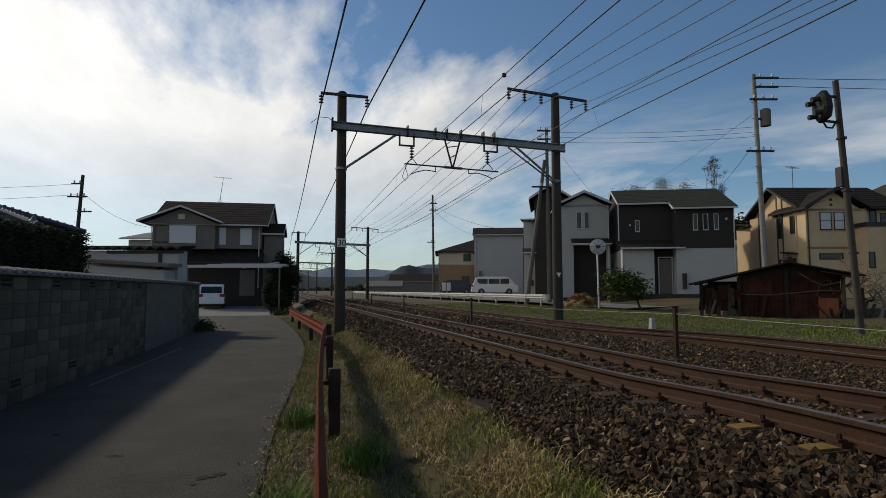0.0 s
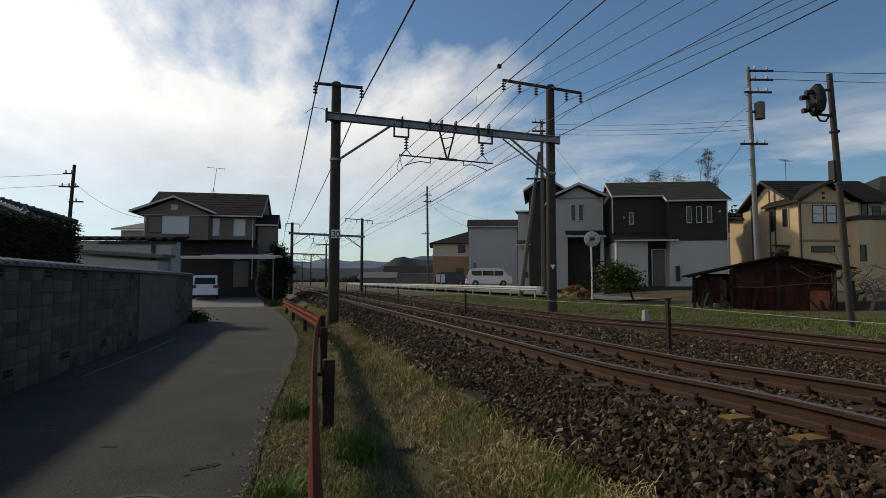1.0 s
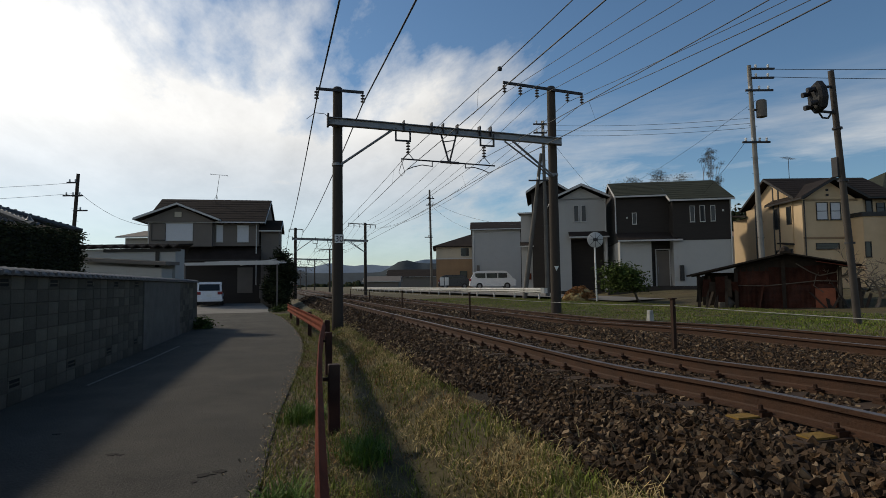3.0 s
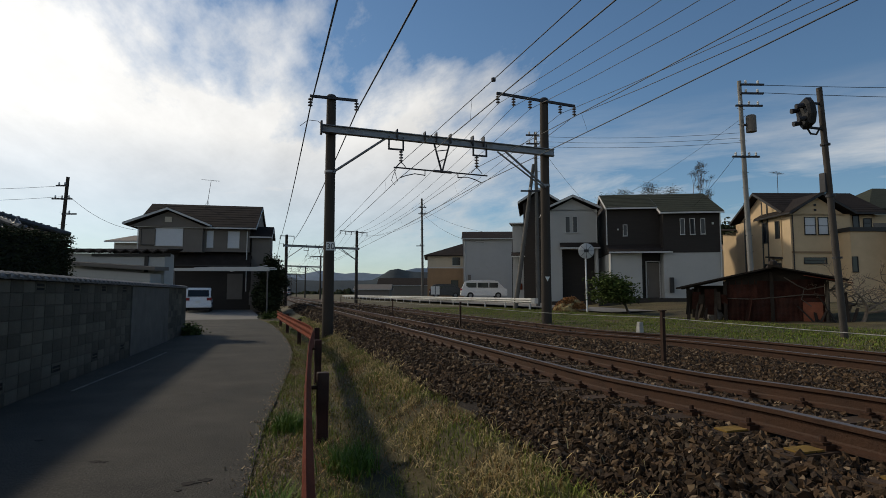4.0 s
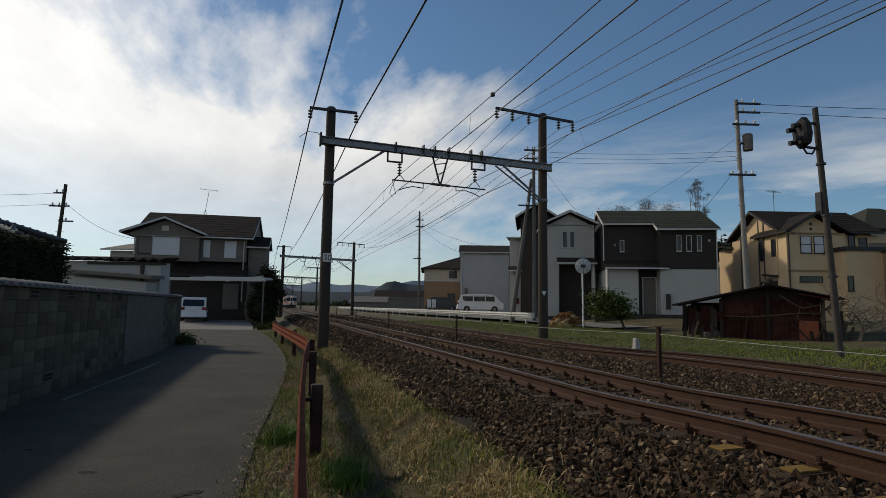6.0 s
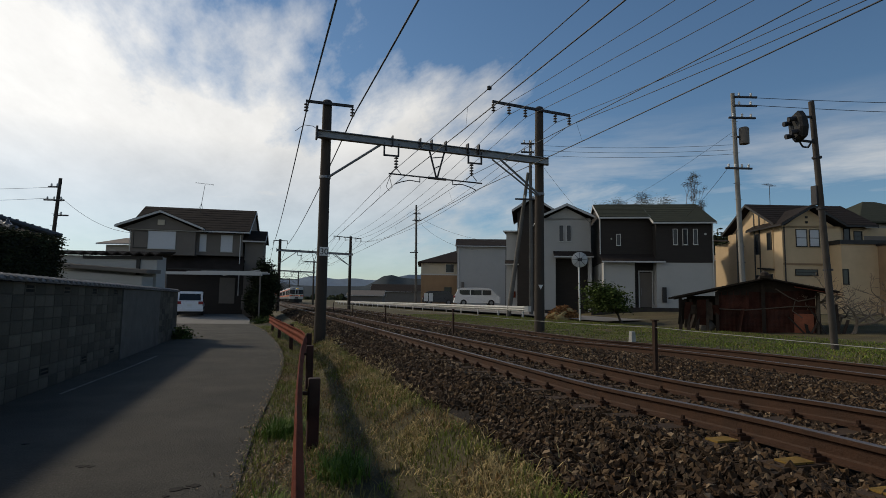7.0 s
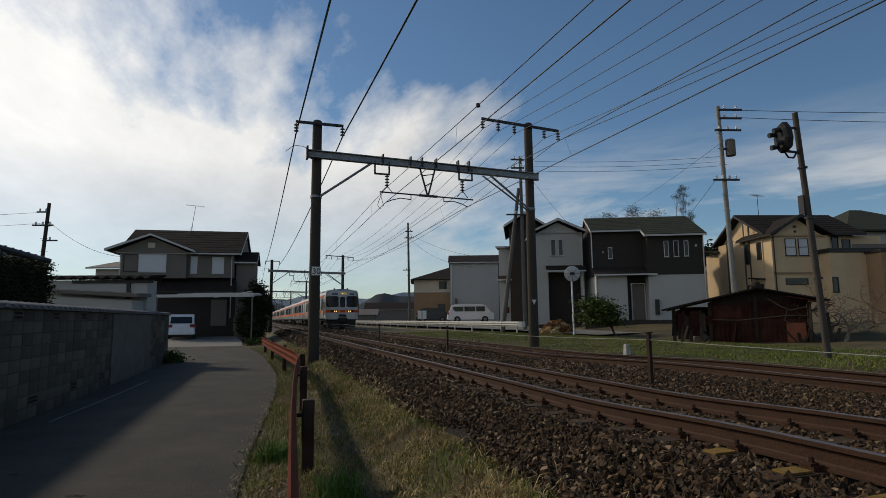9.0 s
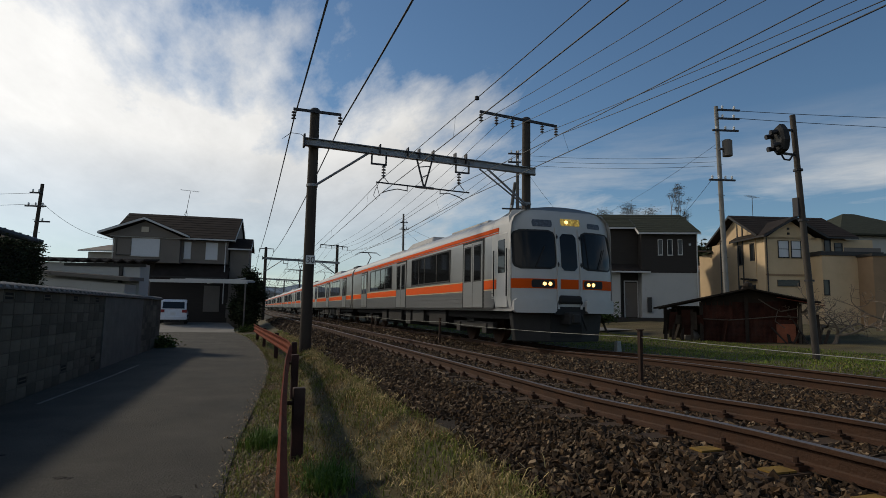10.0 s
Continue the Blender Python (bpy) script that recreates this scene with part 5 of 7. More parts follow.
# grey house with a carport
ha = thing("house", pose(-9.79, 48.82, 0.06, 0, 0, -6), "grey two-storey house with a dark gabled roof and carport", "house")
part("wall", box(0.26, 4.87, -0.5, 7, 4.74, 6.62), GREYWALL, ha, "grey upper wall")
part("wall", box(4.82, 8.33, 0, 7, 4.82, 6.62), GREYWALL, ha)
part("wall", box(8.46, 9.91, 0.4, 2.2, 0.00, 6.05), GREYWALL, ha)
part("ground_floor_wall", box(0.00, 8.51, 0.7, 7, -0.09, 4.74), DARKWALL, ha, "dark ground-floor wall")
gable_roof(ha, -0.70, 5.52, -1.2, 3.5, 6.75, 7.98, 'y', ROOF, GREYWALL)
gable_roof(ha, 0.00, 8.90, -0.6, 7.6, 6.62, 8.9, 'x', ROOF)
gable_roof(ha, 8.33, 10.08, 0.0, 2.6, 6.01, 6.9, 'x', ROOF)
slab(ha, 'pent_roof', 2.98, 8.51, -0.7, 0.8, 3.64, 4.74, ROOF, DARKTRIM)
window(ha, 1.49, 3.42, 5.22, 6.53, -0.5, FROST, TRIM, 1)
window(ha, 0.48, 1.45, 5.26, 6.49, -0.5, GREYWALL, DARKTRIM, 1)
window(ha, 5.13, 5.57, 5.17, 6.45, 0, FROST, TRIM, 1)
window(ha, 6.71, 7.54, 5.17, 6.45, 0, FROST, TRIM, 1)
part("vent", box(2.16, 2.66, -0.78, -0.70, 7.02, 7.42), BEIGE, ha)
part("door", box(6.62, 7.80, 0.62, 0.7, 1.05, 3.11), GREYWALL, ha, "grey front door")
part("planter", box(8.46, 9.30, -0.4, 0.2, 0.61, 1.75), GREYWALL, ha)
downpipe(ha, 8.16, -0.06, 1.67, 6.53)
downpipe(ha, 0.18, -0.4, 1, 6.58)

ha2 = thing("house", pose(-12.74, 52.4, 0.1, 0, 0, -16.02), "low white annexe with a grey tiled roof", "house")
part("wall", box(0.47, 2.58, 0.3, 4, 0.00, 5.67), WHITEWALL, ha2)
slab(ha2, 'roof', 0.00, 2.67, -0.3, 4.3, 5.67, 6.56, GREYWALL, TRIM)

# carport frame
cp = thing("carport", pose(-5.42, 42.89, 0.10, 0, 0, -16.02), "white steel carport frame in front of the house", "carport")
part('front_beam', box(-1.00, 5.70, 0, 0.14, 3.03, 3.23), TRIM, cp)
part('rear_beam', box(0.28, 4.66, 3.2, 3.34, 3.27, 3.47), TRIM, cp)
part('rafter', Solid().prism([(-0.04, -0.05), (0.04, -0.05), (0.04, 0.05), (-0.04, 0.05)], (0.28, 0.1, 3.15), (0.28, 3.3, 3.31)), TRIM, cp)
part('rafter', Solid().prism([(-0.04, -0.05), (0.04, -0.05), (0.04, 0.05), (-0.04, 0.05)], (2.99, 0.1, 3.15), (2.99, 3.3, 3.31)), TRIM, cp)
part('rafter', Solid().prism([(-0.04, -0.05), (0.04, -0.05), (0.04, 0.05), (-0.04, 0.05)], (5.30, 0.1, 3.15), (5.30, 3.3, 3.31)), TRIM, cp)
for y in (0.8, 1.6, 2.4):
    part('purlin', box(0.2, 5.45, y - 0.03, y + 0.03, 3.22 + 0.05 * y, 3.28 + 0.05 * y), TRIM, cp)
part('diagonal_brace', Solid().tube((3.0, 0.05, 3.0), (5.55, 0.05, 3.42), 0.035, 0.035, 6), TRIM, cp)
part('post', box(-0.92, -0.84, 0.0, 0.10, -0.15, 3.11), GREYWALL, cp)
part('post', box(5.54, 5.62, 0.0, 0.10, -0.15, 3.11), GREYWALL, cp)


# ---- beyond the tracks ----
def pole_with_lean(name, base, top, r0, r1, label, category, mat=POLECON):
    t = thing(name, Matrix.Translation(base), label, category)
    part("pole", Solid().tube((0, 0, -0.4), Vector(top) - Vector(base), r0, r1, 16), mat, t, smooth=True)
    return t


def signal_post():
    s = pole_with_lean("obstruction_signal", (11.58, 8.95, 0.40), (11.13, 8.90, 5.94), 0.074, 0.058, "leaning steel signal post with a black hooded lamp", "signal post", material("grey_brown_steel", (0.07, 0.06, 0.052), 0.75, metal=0.1, grain=0.25, scale=2, stain=0.4))
    o = Vector((11.58, 8.95, 0.40))
    c = Vector((10.66, 8.88, 5.33)) - o
    octa = [(0.14, -0.30), (0.24, -0.12), (0.24, 0.12), (0.14, 0.30), (-0.14, 0.30), (-0.24, 0.12), (-0.24, -0.12), (-0.14, -0.30)]
    rot = Matrix.Rotation(radians(-112), 3, "Z") @ Matrix.Rotation(radians(-12), 3, "Y")
    pts = [c + rot @ Vector((x * k, y, z * k)) for y, k in ((-0.05, 0.85), (0.0, 1.0), (0.10, 1.0), (0.14, 0.8)) for x, z in octa]
    f = [(r * 8 + i, r * 8 + (i + 1) % 8, (r + 1) * 8 + (i + 1) % 8, (r + 1) * 8 + i) for r in range(3) for i in range(8)] + [tuple(range(8)), tuple(range(24, 32))]
    head = part("lamp_head", Solid().poly(pts, f), RUBBER, s, "black octagonal lamp housing")
    part("back_plate", Solid().poly([c + rot @ Vector((x, 0.155, z)) for x, z in ((-0.12, -0.16), (0.12, -0.16), (0.12, 0.16), (-0.12, 0.16))] + [c + rot @ Vector((x, 0.13, z)) for x, z in ((-0.12, -0.16), (0.12, -0.16), (0.12, 0.16), (-0.12, 0.16))], [(0, 1, 2, 3), (4, 7, 6, 5), (0, 4, 5, 1), (1, 5, 6, 2), (2, 6, 7, 3), (3, 7, 4, 0)]), DARKSTEEL, head)
    for z in (0.14, -0.16):
        for x in (-0.1, 0.1):
            part("hood", Solid().tube(c + rot @ Vector((x, -0.04, z)), c + rot @ Vector((x, -0.20, z - 0.03)), 0.05, 0.055, 10), DARKSTEEL, head)
    for z0, z1 in ((5.6, 5.55), (5.05, 5.05)):
        a = Vector((11.14, 8.90, z0)) - o
        part("bracket", Solid().tube(a, Vector((10.62, 8.9, z1)) - o, 0.03, 0.03, 8), DARKSTEEL, s)
    part("cable", Solid().line([c + Vector((0.05, 0, -0.3)), c + Vector((0.15, 0, -0.42)), c + Vector((0.30, 0, -0.42)), c + Vector((0.46, 0, -0.22))], 0.02, 6), RUBBER, s)
    part("junction_box", Solid().box(-0.40, -0.32, -0.04, 0.10, 3.30, 3.72), DARKSTEEL, s, bevel=0.01)
    for z in (1.9, 3.2, 4.3):
        k = (z + 0.0) / 5.3
        part("strap", Solid().lathe([(0.07, 0), (0.095, 0), (0.095, 0.04), (0.07, 0.04)], (-0.43 * k, -0.05 * k, z), 14), DARKSTEEL, s)


signal_post()


PALEPOLE = material("pale_pole_concrete", (0.26, 0.25, 0.23), 0.85, grain=0.15, scale=1, stain=0.2)
STREETPOLE = material("grey_pole_concrete", (0.13, 0.122, 0.11), 0.85, grain=0.2, scale=1, stain=0.3)


def utility_pole(name, base, top, label, arms, transformer=False, r=0.16, mat=PALEPOLE):
    u = pole_with_lean(name, base, top, r, r * 0.7, label, "utility pole", mat)
    b, t = Vector(base), Vector(top) - Vector(base)
    for z, x0, x1, n in arms:
        k = (z - base[2]) / t.z
        c = t * k
        arm = part("cross_arm", Solid().prism([(-0.05, -0.05), (0.05, -0.05), (0.05, 0.05), (-0.05, 0.05)], c + Vector((x0, -0.15 - x0 * 0.28, 0)), c + Vector((x1, -0.15 - x1 * 0.28, 0))), DARKSTEEL, u)
        for i in range(n):
            x = x0 + (x1 - x0) * (i + 0.5) / n
            part("insulator", Solid().lathe([(0.03, 0.05), (0.07, 0.10), (0.05, 0.16), (0.07, 0.2), (0.03, 0.26), (0, 0.27)], c + Vector((x, -0.15 - x * 0.28, 0)), 8), WHITEPAINT, arm)
    if transformer:
        c = t * ((11.3 - base[2]) / t.z) + Vector((0.42, -0.25, 0))
        part("transformer", Solid().lathe([(0, -0.55), (0.27, -0.55), (0.27, 0.35), (0.2, 0.42), (0, 0.45)], c, 14), GREYWALL, u, smooth=True)
        part("transformer_arm", Solid().box(c.x - 0.5, c.x, c.y + 0.02, c.y + 0.12, c.z - 0.2, c.z - 0.1), DARKSTEEL, u)
    for z in np.arange(base[2] + 3, top[2] - 1, 0.9):
        c = t * ((z - base[2]) / t.z)
        part("step_bolt", Solid().tube(c + Vector((-0.28, 0, 0)), c + Vector((0.28, 0, 0)), 0.012, 0.012, 5), DARKSTEEL, u)
    return u


utility_pole("utility_pole", (26.46, 25.82, 1.0), (25.44, 25.16, 13.7), "tall concrete utility pole with cross-arms and a transformer", [(13.45, -0.1, 1.25, 2), (12.95, -0.1, 1.2, 2), (12.25, -0.4, 1.1, 3), (9.35, -0.75, 0.75, 4)], True)
utility_pole("utility_pole", (18.3, 67.8, 1.1), (17.9, 67.0, 13.3), "slim concrete utility pole far along the street", [(12.2, -0.4, 0.5, 2), (11.4, -0.5, 0.6, 2), (7.45, -0.75, 0.2, 1)], mat=STREETPOLE)
utility_pole("utility_pole", (-15.0, 48.4, 0.0), (-14.18, 47.24, 10.07), "dark leaning utility pole behind the houses", [(9.4, -0.7, 0.1, 2), (8.45, -0.9, 0.5, 3), (7.35, -0.1, 0.9, 1)], mat=POLECON)
utility_pole("utility_pole", (17.55, 35.0, 0.7), (17.48, 35.0, 12.76), "slim grey concrete pole beside the street", [(12.5, -0.7, 0.2, 2), (11.9, -0.7, 0.2, 2), (8.6, -1.1, 0.15, 1)], r=0.145, mat=STREETPOLE)
prop = pole_with_lean("brace_pole", (16.27, 36.0, 0.7), (17.36, 35.1, 10.5), 0.17, 0.11, "slanting concrete prop leaning against the street pole", "pole", STREETPOLE)


def span_wire(a, b, sag, r=0.012):
    tagged(part("service_wire", Solid().line(sagging(a, b, sag), r, 4), WIRE), "thin service wire strung between poles and houses", "wire", "service wires")


span_wire((26.6, 24.9, 13.5), (60, 12, 13.4), 0.5, 0.02)
span_wire((26.6, 24.9, 13.05), (60, 12, 12.5), 0.5, 0.02)
for z, z_ in ((10.75, 12.45), (10.45, 12.1), (10.2, 11.75)):
    span_wire((25.7, 25.3, z), (17.5, 34.95, z_), 0.2, 0.012)
span_wire((25.2, 25.5, 9.3), (28.5, 34.0, 7.0), 0.2)
span_wire((-14.0, 47.3, 8.6), (-9.6, 48.2, 6.4), 0.5)
span_wire((-14.6, 47.4, 9.4), (-40, 42, 8.2), 0.8)
span_wire((-14.6, 47.4, 8.6), (-40, 42, 7.4), 0.8)
span_wire((18.0, 67.2, 12.0), (21.0, 48.0, 7.0), 0.6)
span_wire((18.0, 67.2, 11.5), (19.5, 50.0, 6.4), 0.8)
span_wire((17.5, 35.0, 12.2), (22.7, 35.8, 7.35), 0.25)
span_wire((26.0, 25.3, 11.8), (39.0, 60.0, 12.5), 0.5)
ball = thing("wire_ball", pose(4.1, 9.98, wire_z(5.88, 0.30, 10.18)), "small dark weight clamped on the messenger wire", "wire weight")
part("weight", Solid().lathe([(0, -0.05), (0.045, -0.03), (0.045, 0.03), (0, 0.05)], n=10), DARKSTEEL, ball)


FENCEPOST = material("dark_rusted_post", (0.035, 0.018, 0.011), 0.9, grain=0.3, scale=5)


def wire_fence():
    f = thing("wire_fence", Matrix(), "low rusty posts with a slack wire between the tracks", "fence")
    ys = [-12.0, -2.3, 7.22, 16.6, 26.5, 36.5, 46.5]
    for y in ys:
        p = part("post", Solid().box(5.65, 5.70, y - 0.03, y + 0.03, 0.2, 1.30), FENCEPOST, f)
        part("cap", Solid().box(5.63, 5.72, y - 0.04, y + 0.04, 1.30, 1.315), FENCEPOST, p)
    for a, b in zip(ys[:-1], ys[1:]):
        part("wire", Solid().line(sagging((5.67, a, 1.20), (5.67, b, 1.20), 0.05, 8), 0.005, 5), material("pale_wire", (0.26, 0.27, 0.24), 0.6) if "pale_wire" not in bpy.data.materials else bpy.data.materials["pale_wire"], f)


wire_fence()


def white_guard_rail():
    g = thing("white_guard_rail", pose(16.2, 0, 0), "white painted steel guard rail along the far street", "guard rail")
    paint = material("chalky_white_paint", (0.50, 0.50, 0.48), 0.6, grain=0.12, scale=2, stain=0.35, stain_color=(0.28, 0.24, 0.19))
    w = [(-0.045, -0.17), (-0.045, -0.13), (0.02, -0.09), (0.02, -0.05), (-0.045, -0.02), (-0.045, 0.02), (0.02, 0.05), (0.02, 0.09), (-0.045, 0.13), (-0.045, 0.17)]
    prof = [(-x, z) for x, z in w] + [(-x - 0.012, z) for x, z in w[::-1]]
    part("beam", Solid().sweep(prof, [(0, y, 1.12) for y in (33.2, 45, 60, 80, 105, 130)]), paint, g, "white ribbed beam", smooth=True)
    part("end_piece", Solid().sweep([(0.05, -0.17), (0.05, 0.17), (0.07, 0.17), (0.07, -0.17)], [(0, 33.2, 1.12), (0.12, 33.0, 1.12), (0.3, 32.95, 1.12)]), paint, g)
    for k in range(24):
        y = 33.8 + 4.0 * k
        part("post", Solid().tube((0.14, y, 0.3), (0.14, y, 1.27), 0.06, 0.06, 10), paint, g)


white_guard_rail()


def traffic_mirror():
    m = thing("traffic_mirror", pose(16.8, 27.6, 0.55), "round traffic mirror on a white pole seen from behind", "traffic mirror")
    part("pole", Solid().tube((0, 0, -0.3), (-0.05, 0, 3.55), 0.045, 0.045, 12), WHITEPAINT, m, smooth=True)
    d = part("disc", Solid().lathe([(0, 0.06), (0.2, 0.055), (0.40, 0.0), (0.43, -0.02), (0.40, -0.03), (0.0, -0.03)], n=28), material("grey_mirror_back", (0.45, 0.46, 0.46), 0.5, grain=0.1, scale=4), m, "pale grey mirror back", smooth=True, at=pose(-0.05, -0.10, 3.38, 90, 0, -25))
    for k in range(8):
        a = k * math.pi / 4
        part("rib", Solid().tube((0.08 * math.cos(a), 0.08 * math.sin(a), 0.07), (0.40 * math.cos(a), 0.40 * math.sin(a), 0.02), 0.012, 0.012, 5), DARKSTEEL, d)
    part("bracket", Solid().box(-0.12, 0.12, -0.08, 0.08, 0.055, 0.10), DARKSTEEL, d)


traffic_mirror()


def old_shed():
    s = thing("old_shed", pose(15.72, 18.52, 0.42, 0, 0, -45), "collapsing dark wooden shed with rusted sheet walls", "shed")
    w, dpt = 4.75, 2.6
    rng = random.Random(8)
    peak = 2.75
    for x, h in ((0.05, 1.38), (1.35, 1.62), (2.9, 1.95), (4.6, 1.6)):
        for y in (0.0, dpt):
            part("post", Solid().box(x - 0.06, x + 0.06, y - 0.06, y + 0.06, -0.3, h), WOODOLD, s)
    # dark slab added to stand in for the shade inside the shed
    part("floor_boards", box(0.2, 4.5, 0.3, dpt, -0.2, 0.1), WOODOLD, s)
    part("back_wall", box(0.1, 4.6, dpt - 0.06, dpt, 0, 1.5), WOODOLD, s)
    # rusted corrugated sheets in two uneven tiers
    for z0, z1, n, out_ in ((-0.15, 1.0, 4, 0.0), (0.93, 1.66, 3, 0.035)):
        wdt = 3.1 / n
        for k in range(n):
            m_ = 21
            wave = [(wdt * 1.03 * i / (m_ - 1), 0.013 * math.cos(i * math.pi / 2)) for i in range(m_)]
            e0, e1 = rng.uniform(-0.03, 0.03), rng.uniform(-0.06, 0.05)
            v = [(x, y + t_, z + (e0 + (e1 - e0) * x / wdt)) for z in (z0, z1) for t_ in (0, 0.012) for x, y in wave]
            f = [q for i in range(m_ - 1) for q in ((i, i + 1, 2 * m_ + 1 + i, 2 * m_ + i), (m_ + i, 3 * m_ + i, 3 * m_ + 1 + i, m_ + 1 + i), (2 * m_ + i, 2 * m_ + 1 + i, 3 * m_ + 1 + i, 3 * m_ + i))]
            part("sheet", Solid().poly(v, f), RUSTSHEET, s, at=pose(1.40 + k * wdt, 0.02 + out_ - 0.012 * (k % 2), 0, rng.uniform(-1.5, 1.5), 0, 0))
    part("rail", Solid().line([(1.4, -0.03, 0.98), (2.3, -0.05, 0.95), (3.2, -0.04, 1.04), (3.9, -0.06, 1.12), (4.5, -0.05, 1.10)], 0.02, 6), BARK, s)
    part("broken_branch", Solid().line([(3.3, -0.10, 1.75), (3.7, -0.16, 1.45), (4.0, -0.12, 1.30), (4.5, -0.20, 1.42)], 0.022, 6), BARK, s)
    part("broken_branch", Solid().line([(3.9, -0.12, 1.32), (3.8, -0.2, 0.95), (4.1, -0.22, 0.7)], 0.016, 6), BARK, s)
    part("leaning_post", Solid().tube((4.55, -0.12, -0.2), (4.62, -0.02, 1.5), 0.05, 0.045, 8), BARK, s)
    part("roof_sheet", Solid().poly([(3.9, -0.7, 1.78), (5.3, -0.75, 1.50), (5.3, 0.8, 1.56), (3.9, 0.8, 1.86), (3.9, -0.7, 1.80), (5.3, -0.75, 1.52), (5.3, 0.8, 1.58), (3.9, 0.8, 1.88)], [(0, 3, 2, 1), (4, 5, 6, 7), (0, 1, 5, 4), (1, 2, 6, 5), (2, 3, 7, 6), (3, 0, 4, 7)]), bpy.data.materials.get("red_rust_sheet") or material("red_rust_sheet", (0.16, 0.035, 0.018), 0.8, grain=0.4, scale=2), s, "red rusted sheet on the eave")
    for k in range(5):
        part("scrap_board", Solid().prism([(-0.06, -0.012), (0.06, -0.012), (0.06, 0.012), (-0.06, 0.012)], (0.25 + 0.22 * k, 0.5 + 0.2 * (k % 3), -0.1), (0.55 + 0.18 * k, 0.9 - 0.15 * k, 0.9 + 0.12 * (k % 2))), WOODOLD, s)
    part("brick_panel", box(3.85, 4.45, -0.06, 0.0, 0.0, 0.85), material("orange_red_sheet", (0.26, 0.085, 0.045), 0.85, grain=0.3, scale=3), s, "orange-red metal panel")
    for k in range(3):
        part("leaning_board", Solid().prism([(-0.05, -0.015), (0.05, -0.015), (0.05, 0.015), (-0.05, 0.015)], (0.3 + 0.35 * k, -0.12, 0.0), (0.42 + 0.3 * k, 0.05, 1.35)), WOODOLD, s)
    part("sack", Solid().blob((0.95, 0.3, 0.30), (0.3, 0.25, 0.28), 3, 0.3, 2), material("pale_sack", (0.16, 0.15, 0.14), 0.9), s)
    for x0, x1, z0, z1 in ((-0.35, 2.95, 1.36, 2.12), (2.95, 5.2, 2.12, 1.62)):
        for j in range(5):
            y0 = -0.45 + j * (dpt + 0.9) / 5
            y1 = y0 + (dpt + 0.9) / 5 - 0.02
            e = rng.uniform(-0.03, 0.03)
            pts = [(x, y, z + dz + e) for dz in (0, 0.05) for x, z in ((x0, z0), (x1, z1)) for y in (y0, y1)]
            part("roof_board", Solid().poly(pts, [(0, 1, 3, 2), (4, 6, 7, 5), (0, 4, 5, 1), (2, 3, 7, 6), (0, 2, 6, 4), (1, 5, 7, 3)]), RUSTSHEET if j == 2 else WOODOLD, s)
    for k in range(9):
        x = 4.3 + rng.uniform(-0.2, 0.9)
        part("scrap_board", Solid().prism([(-0.05, -0.01), (0.05, -0.01), (0.05, 0.01), (-0.05, 0.01)], (x, -0.3 - 0.1 * (k % 3), -0.15), (x + rng.uniform(-0.7, 0.5), rng.uniform(-0.25, 0.2), rng.uniform(0.5, 1.3))), WOODOLD, s)
    for k in range(6):
        part("torn_sheet", Solid().prism([(-0.16, -0.006), (0.16, 0.0), (0.10, 0.012), (-0.12, 0.008)], (0.15 + 0.22 * k, -0.10 - 0.05 * (k % 2), 1.32 - 0.1 * (k % 3)), (0.05 + 0.25 * k, -0.02, 0.35 + 0.2 * (k % 3))), RUSTSHEET if k % 2 else WOODOLD, s)
    part("hung_sheet", Solid().prism([(-0.55, -0.006), (0.55, -0.006), (0.55, 0.006), (-0.55, 0.006)], (2.0, -0.06, 0.15), (2.15, -0.03, 0.95)), RUSTSHEET, s)
    part("ridge_tile", Solid().lathe([(0.0, 0), (0.16, 0.0), (0.14, 0.12), (0, 0.2)], (2.95, -0.4, 2.2), 8), WOODOLD, s)
    part("ridge_cap", Solid().box(2.8, 3.15, -0.5, dpt + 0.5, 2.12, 2.22), WOODOLD, s)
    part("bracing", Solid().tube((1.35, -0.04, 1.62), (2.9, -0.02, 2.0), 0.04, 0.04, 6), WOODOLD, s)
    part("gable_wall", Solid().poly([(1.4, 0.08, 1.5), (4.6, 0.08, 1.5), (4.6, 0.08, 1.72), (2.95, 0.08, 2.1), (1.4, 0.08, 1.75), (1.4, 0.12, 1.5), (4.6, 0.12, 1.5), (4.6, 0.12, 1.72), (2.95, 0.12, 2.1), (1.4, 0.12, 1.75)], [(0, 1, 2, 3, 4), (9, 8, 7, 6, 5)] + [(i, (i + 1) % 5, 5 + (i + 1) % 5, 5 + i) for i in range(5)]), WOODOLD, s)


old_shed()


def bent_limb(s, rng, a, d, length, r, depth, tips, spread=0.7, up=0.1):
    p, d = Vector(a), Vector(d).normalized()
    n = 3
    for k in range(n):
        d = (d + Vector((rng.gauss(0, 0.22), rng.gauss(0, 0.22), rng.gauss(0, 0.18) + up))).normalized()
        q = p + d * length / n
        s.tube(p, q, r * (1 - 0.25 * k / n), r * (1 - 0.25 * (k + 1) / n), 6 if depth > 1 else 4)
        p = q
    if depth == 0:
        tips.append(p)
        return
    for _ in range(rng.choice((2, 3, 3))):
        nd = (d + Vector((rng.gauss(0, spread), rng.gauss(0, spread), rng.gauss(0, spread * 0.6)))).normalized()
        bent_limb(s, rng, p, nd, length * rng.uniform(0.6, 0.85), r * 0.62, depth - 1, tips, spread, up)


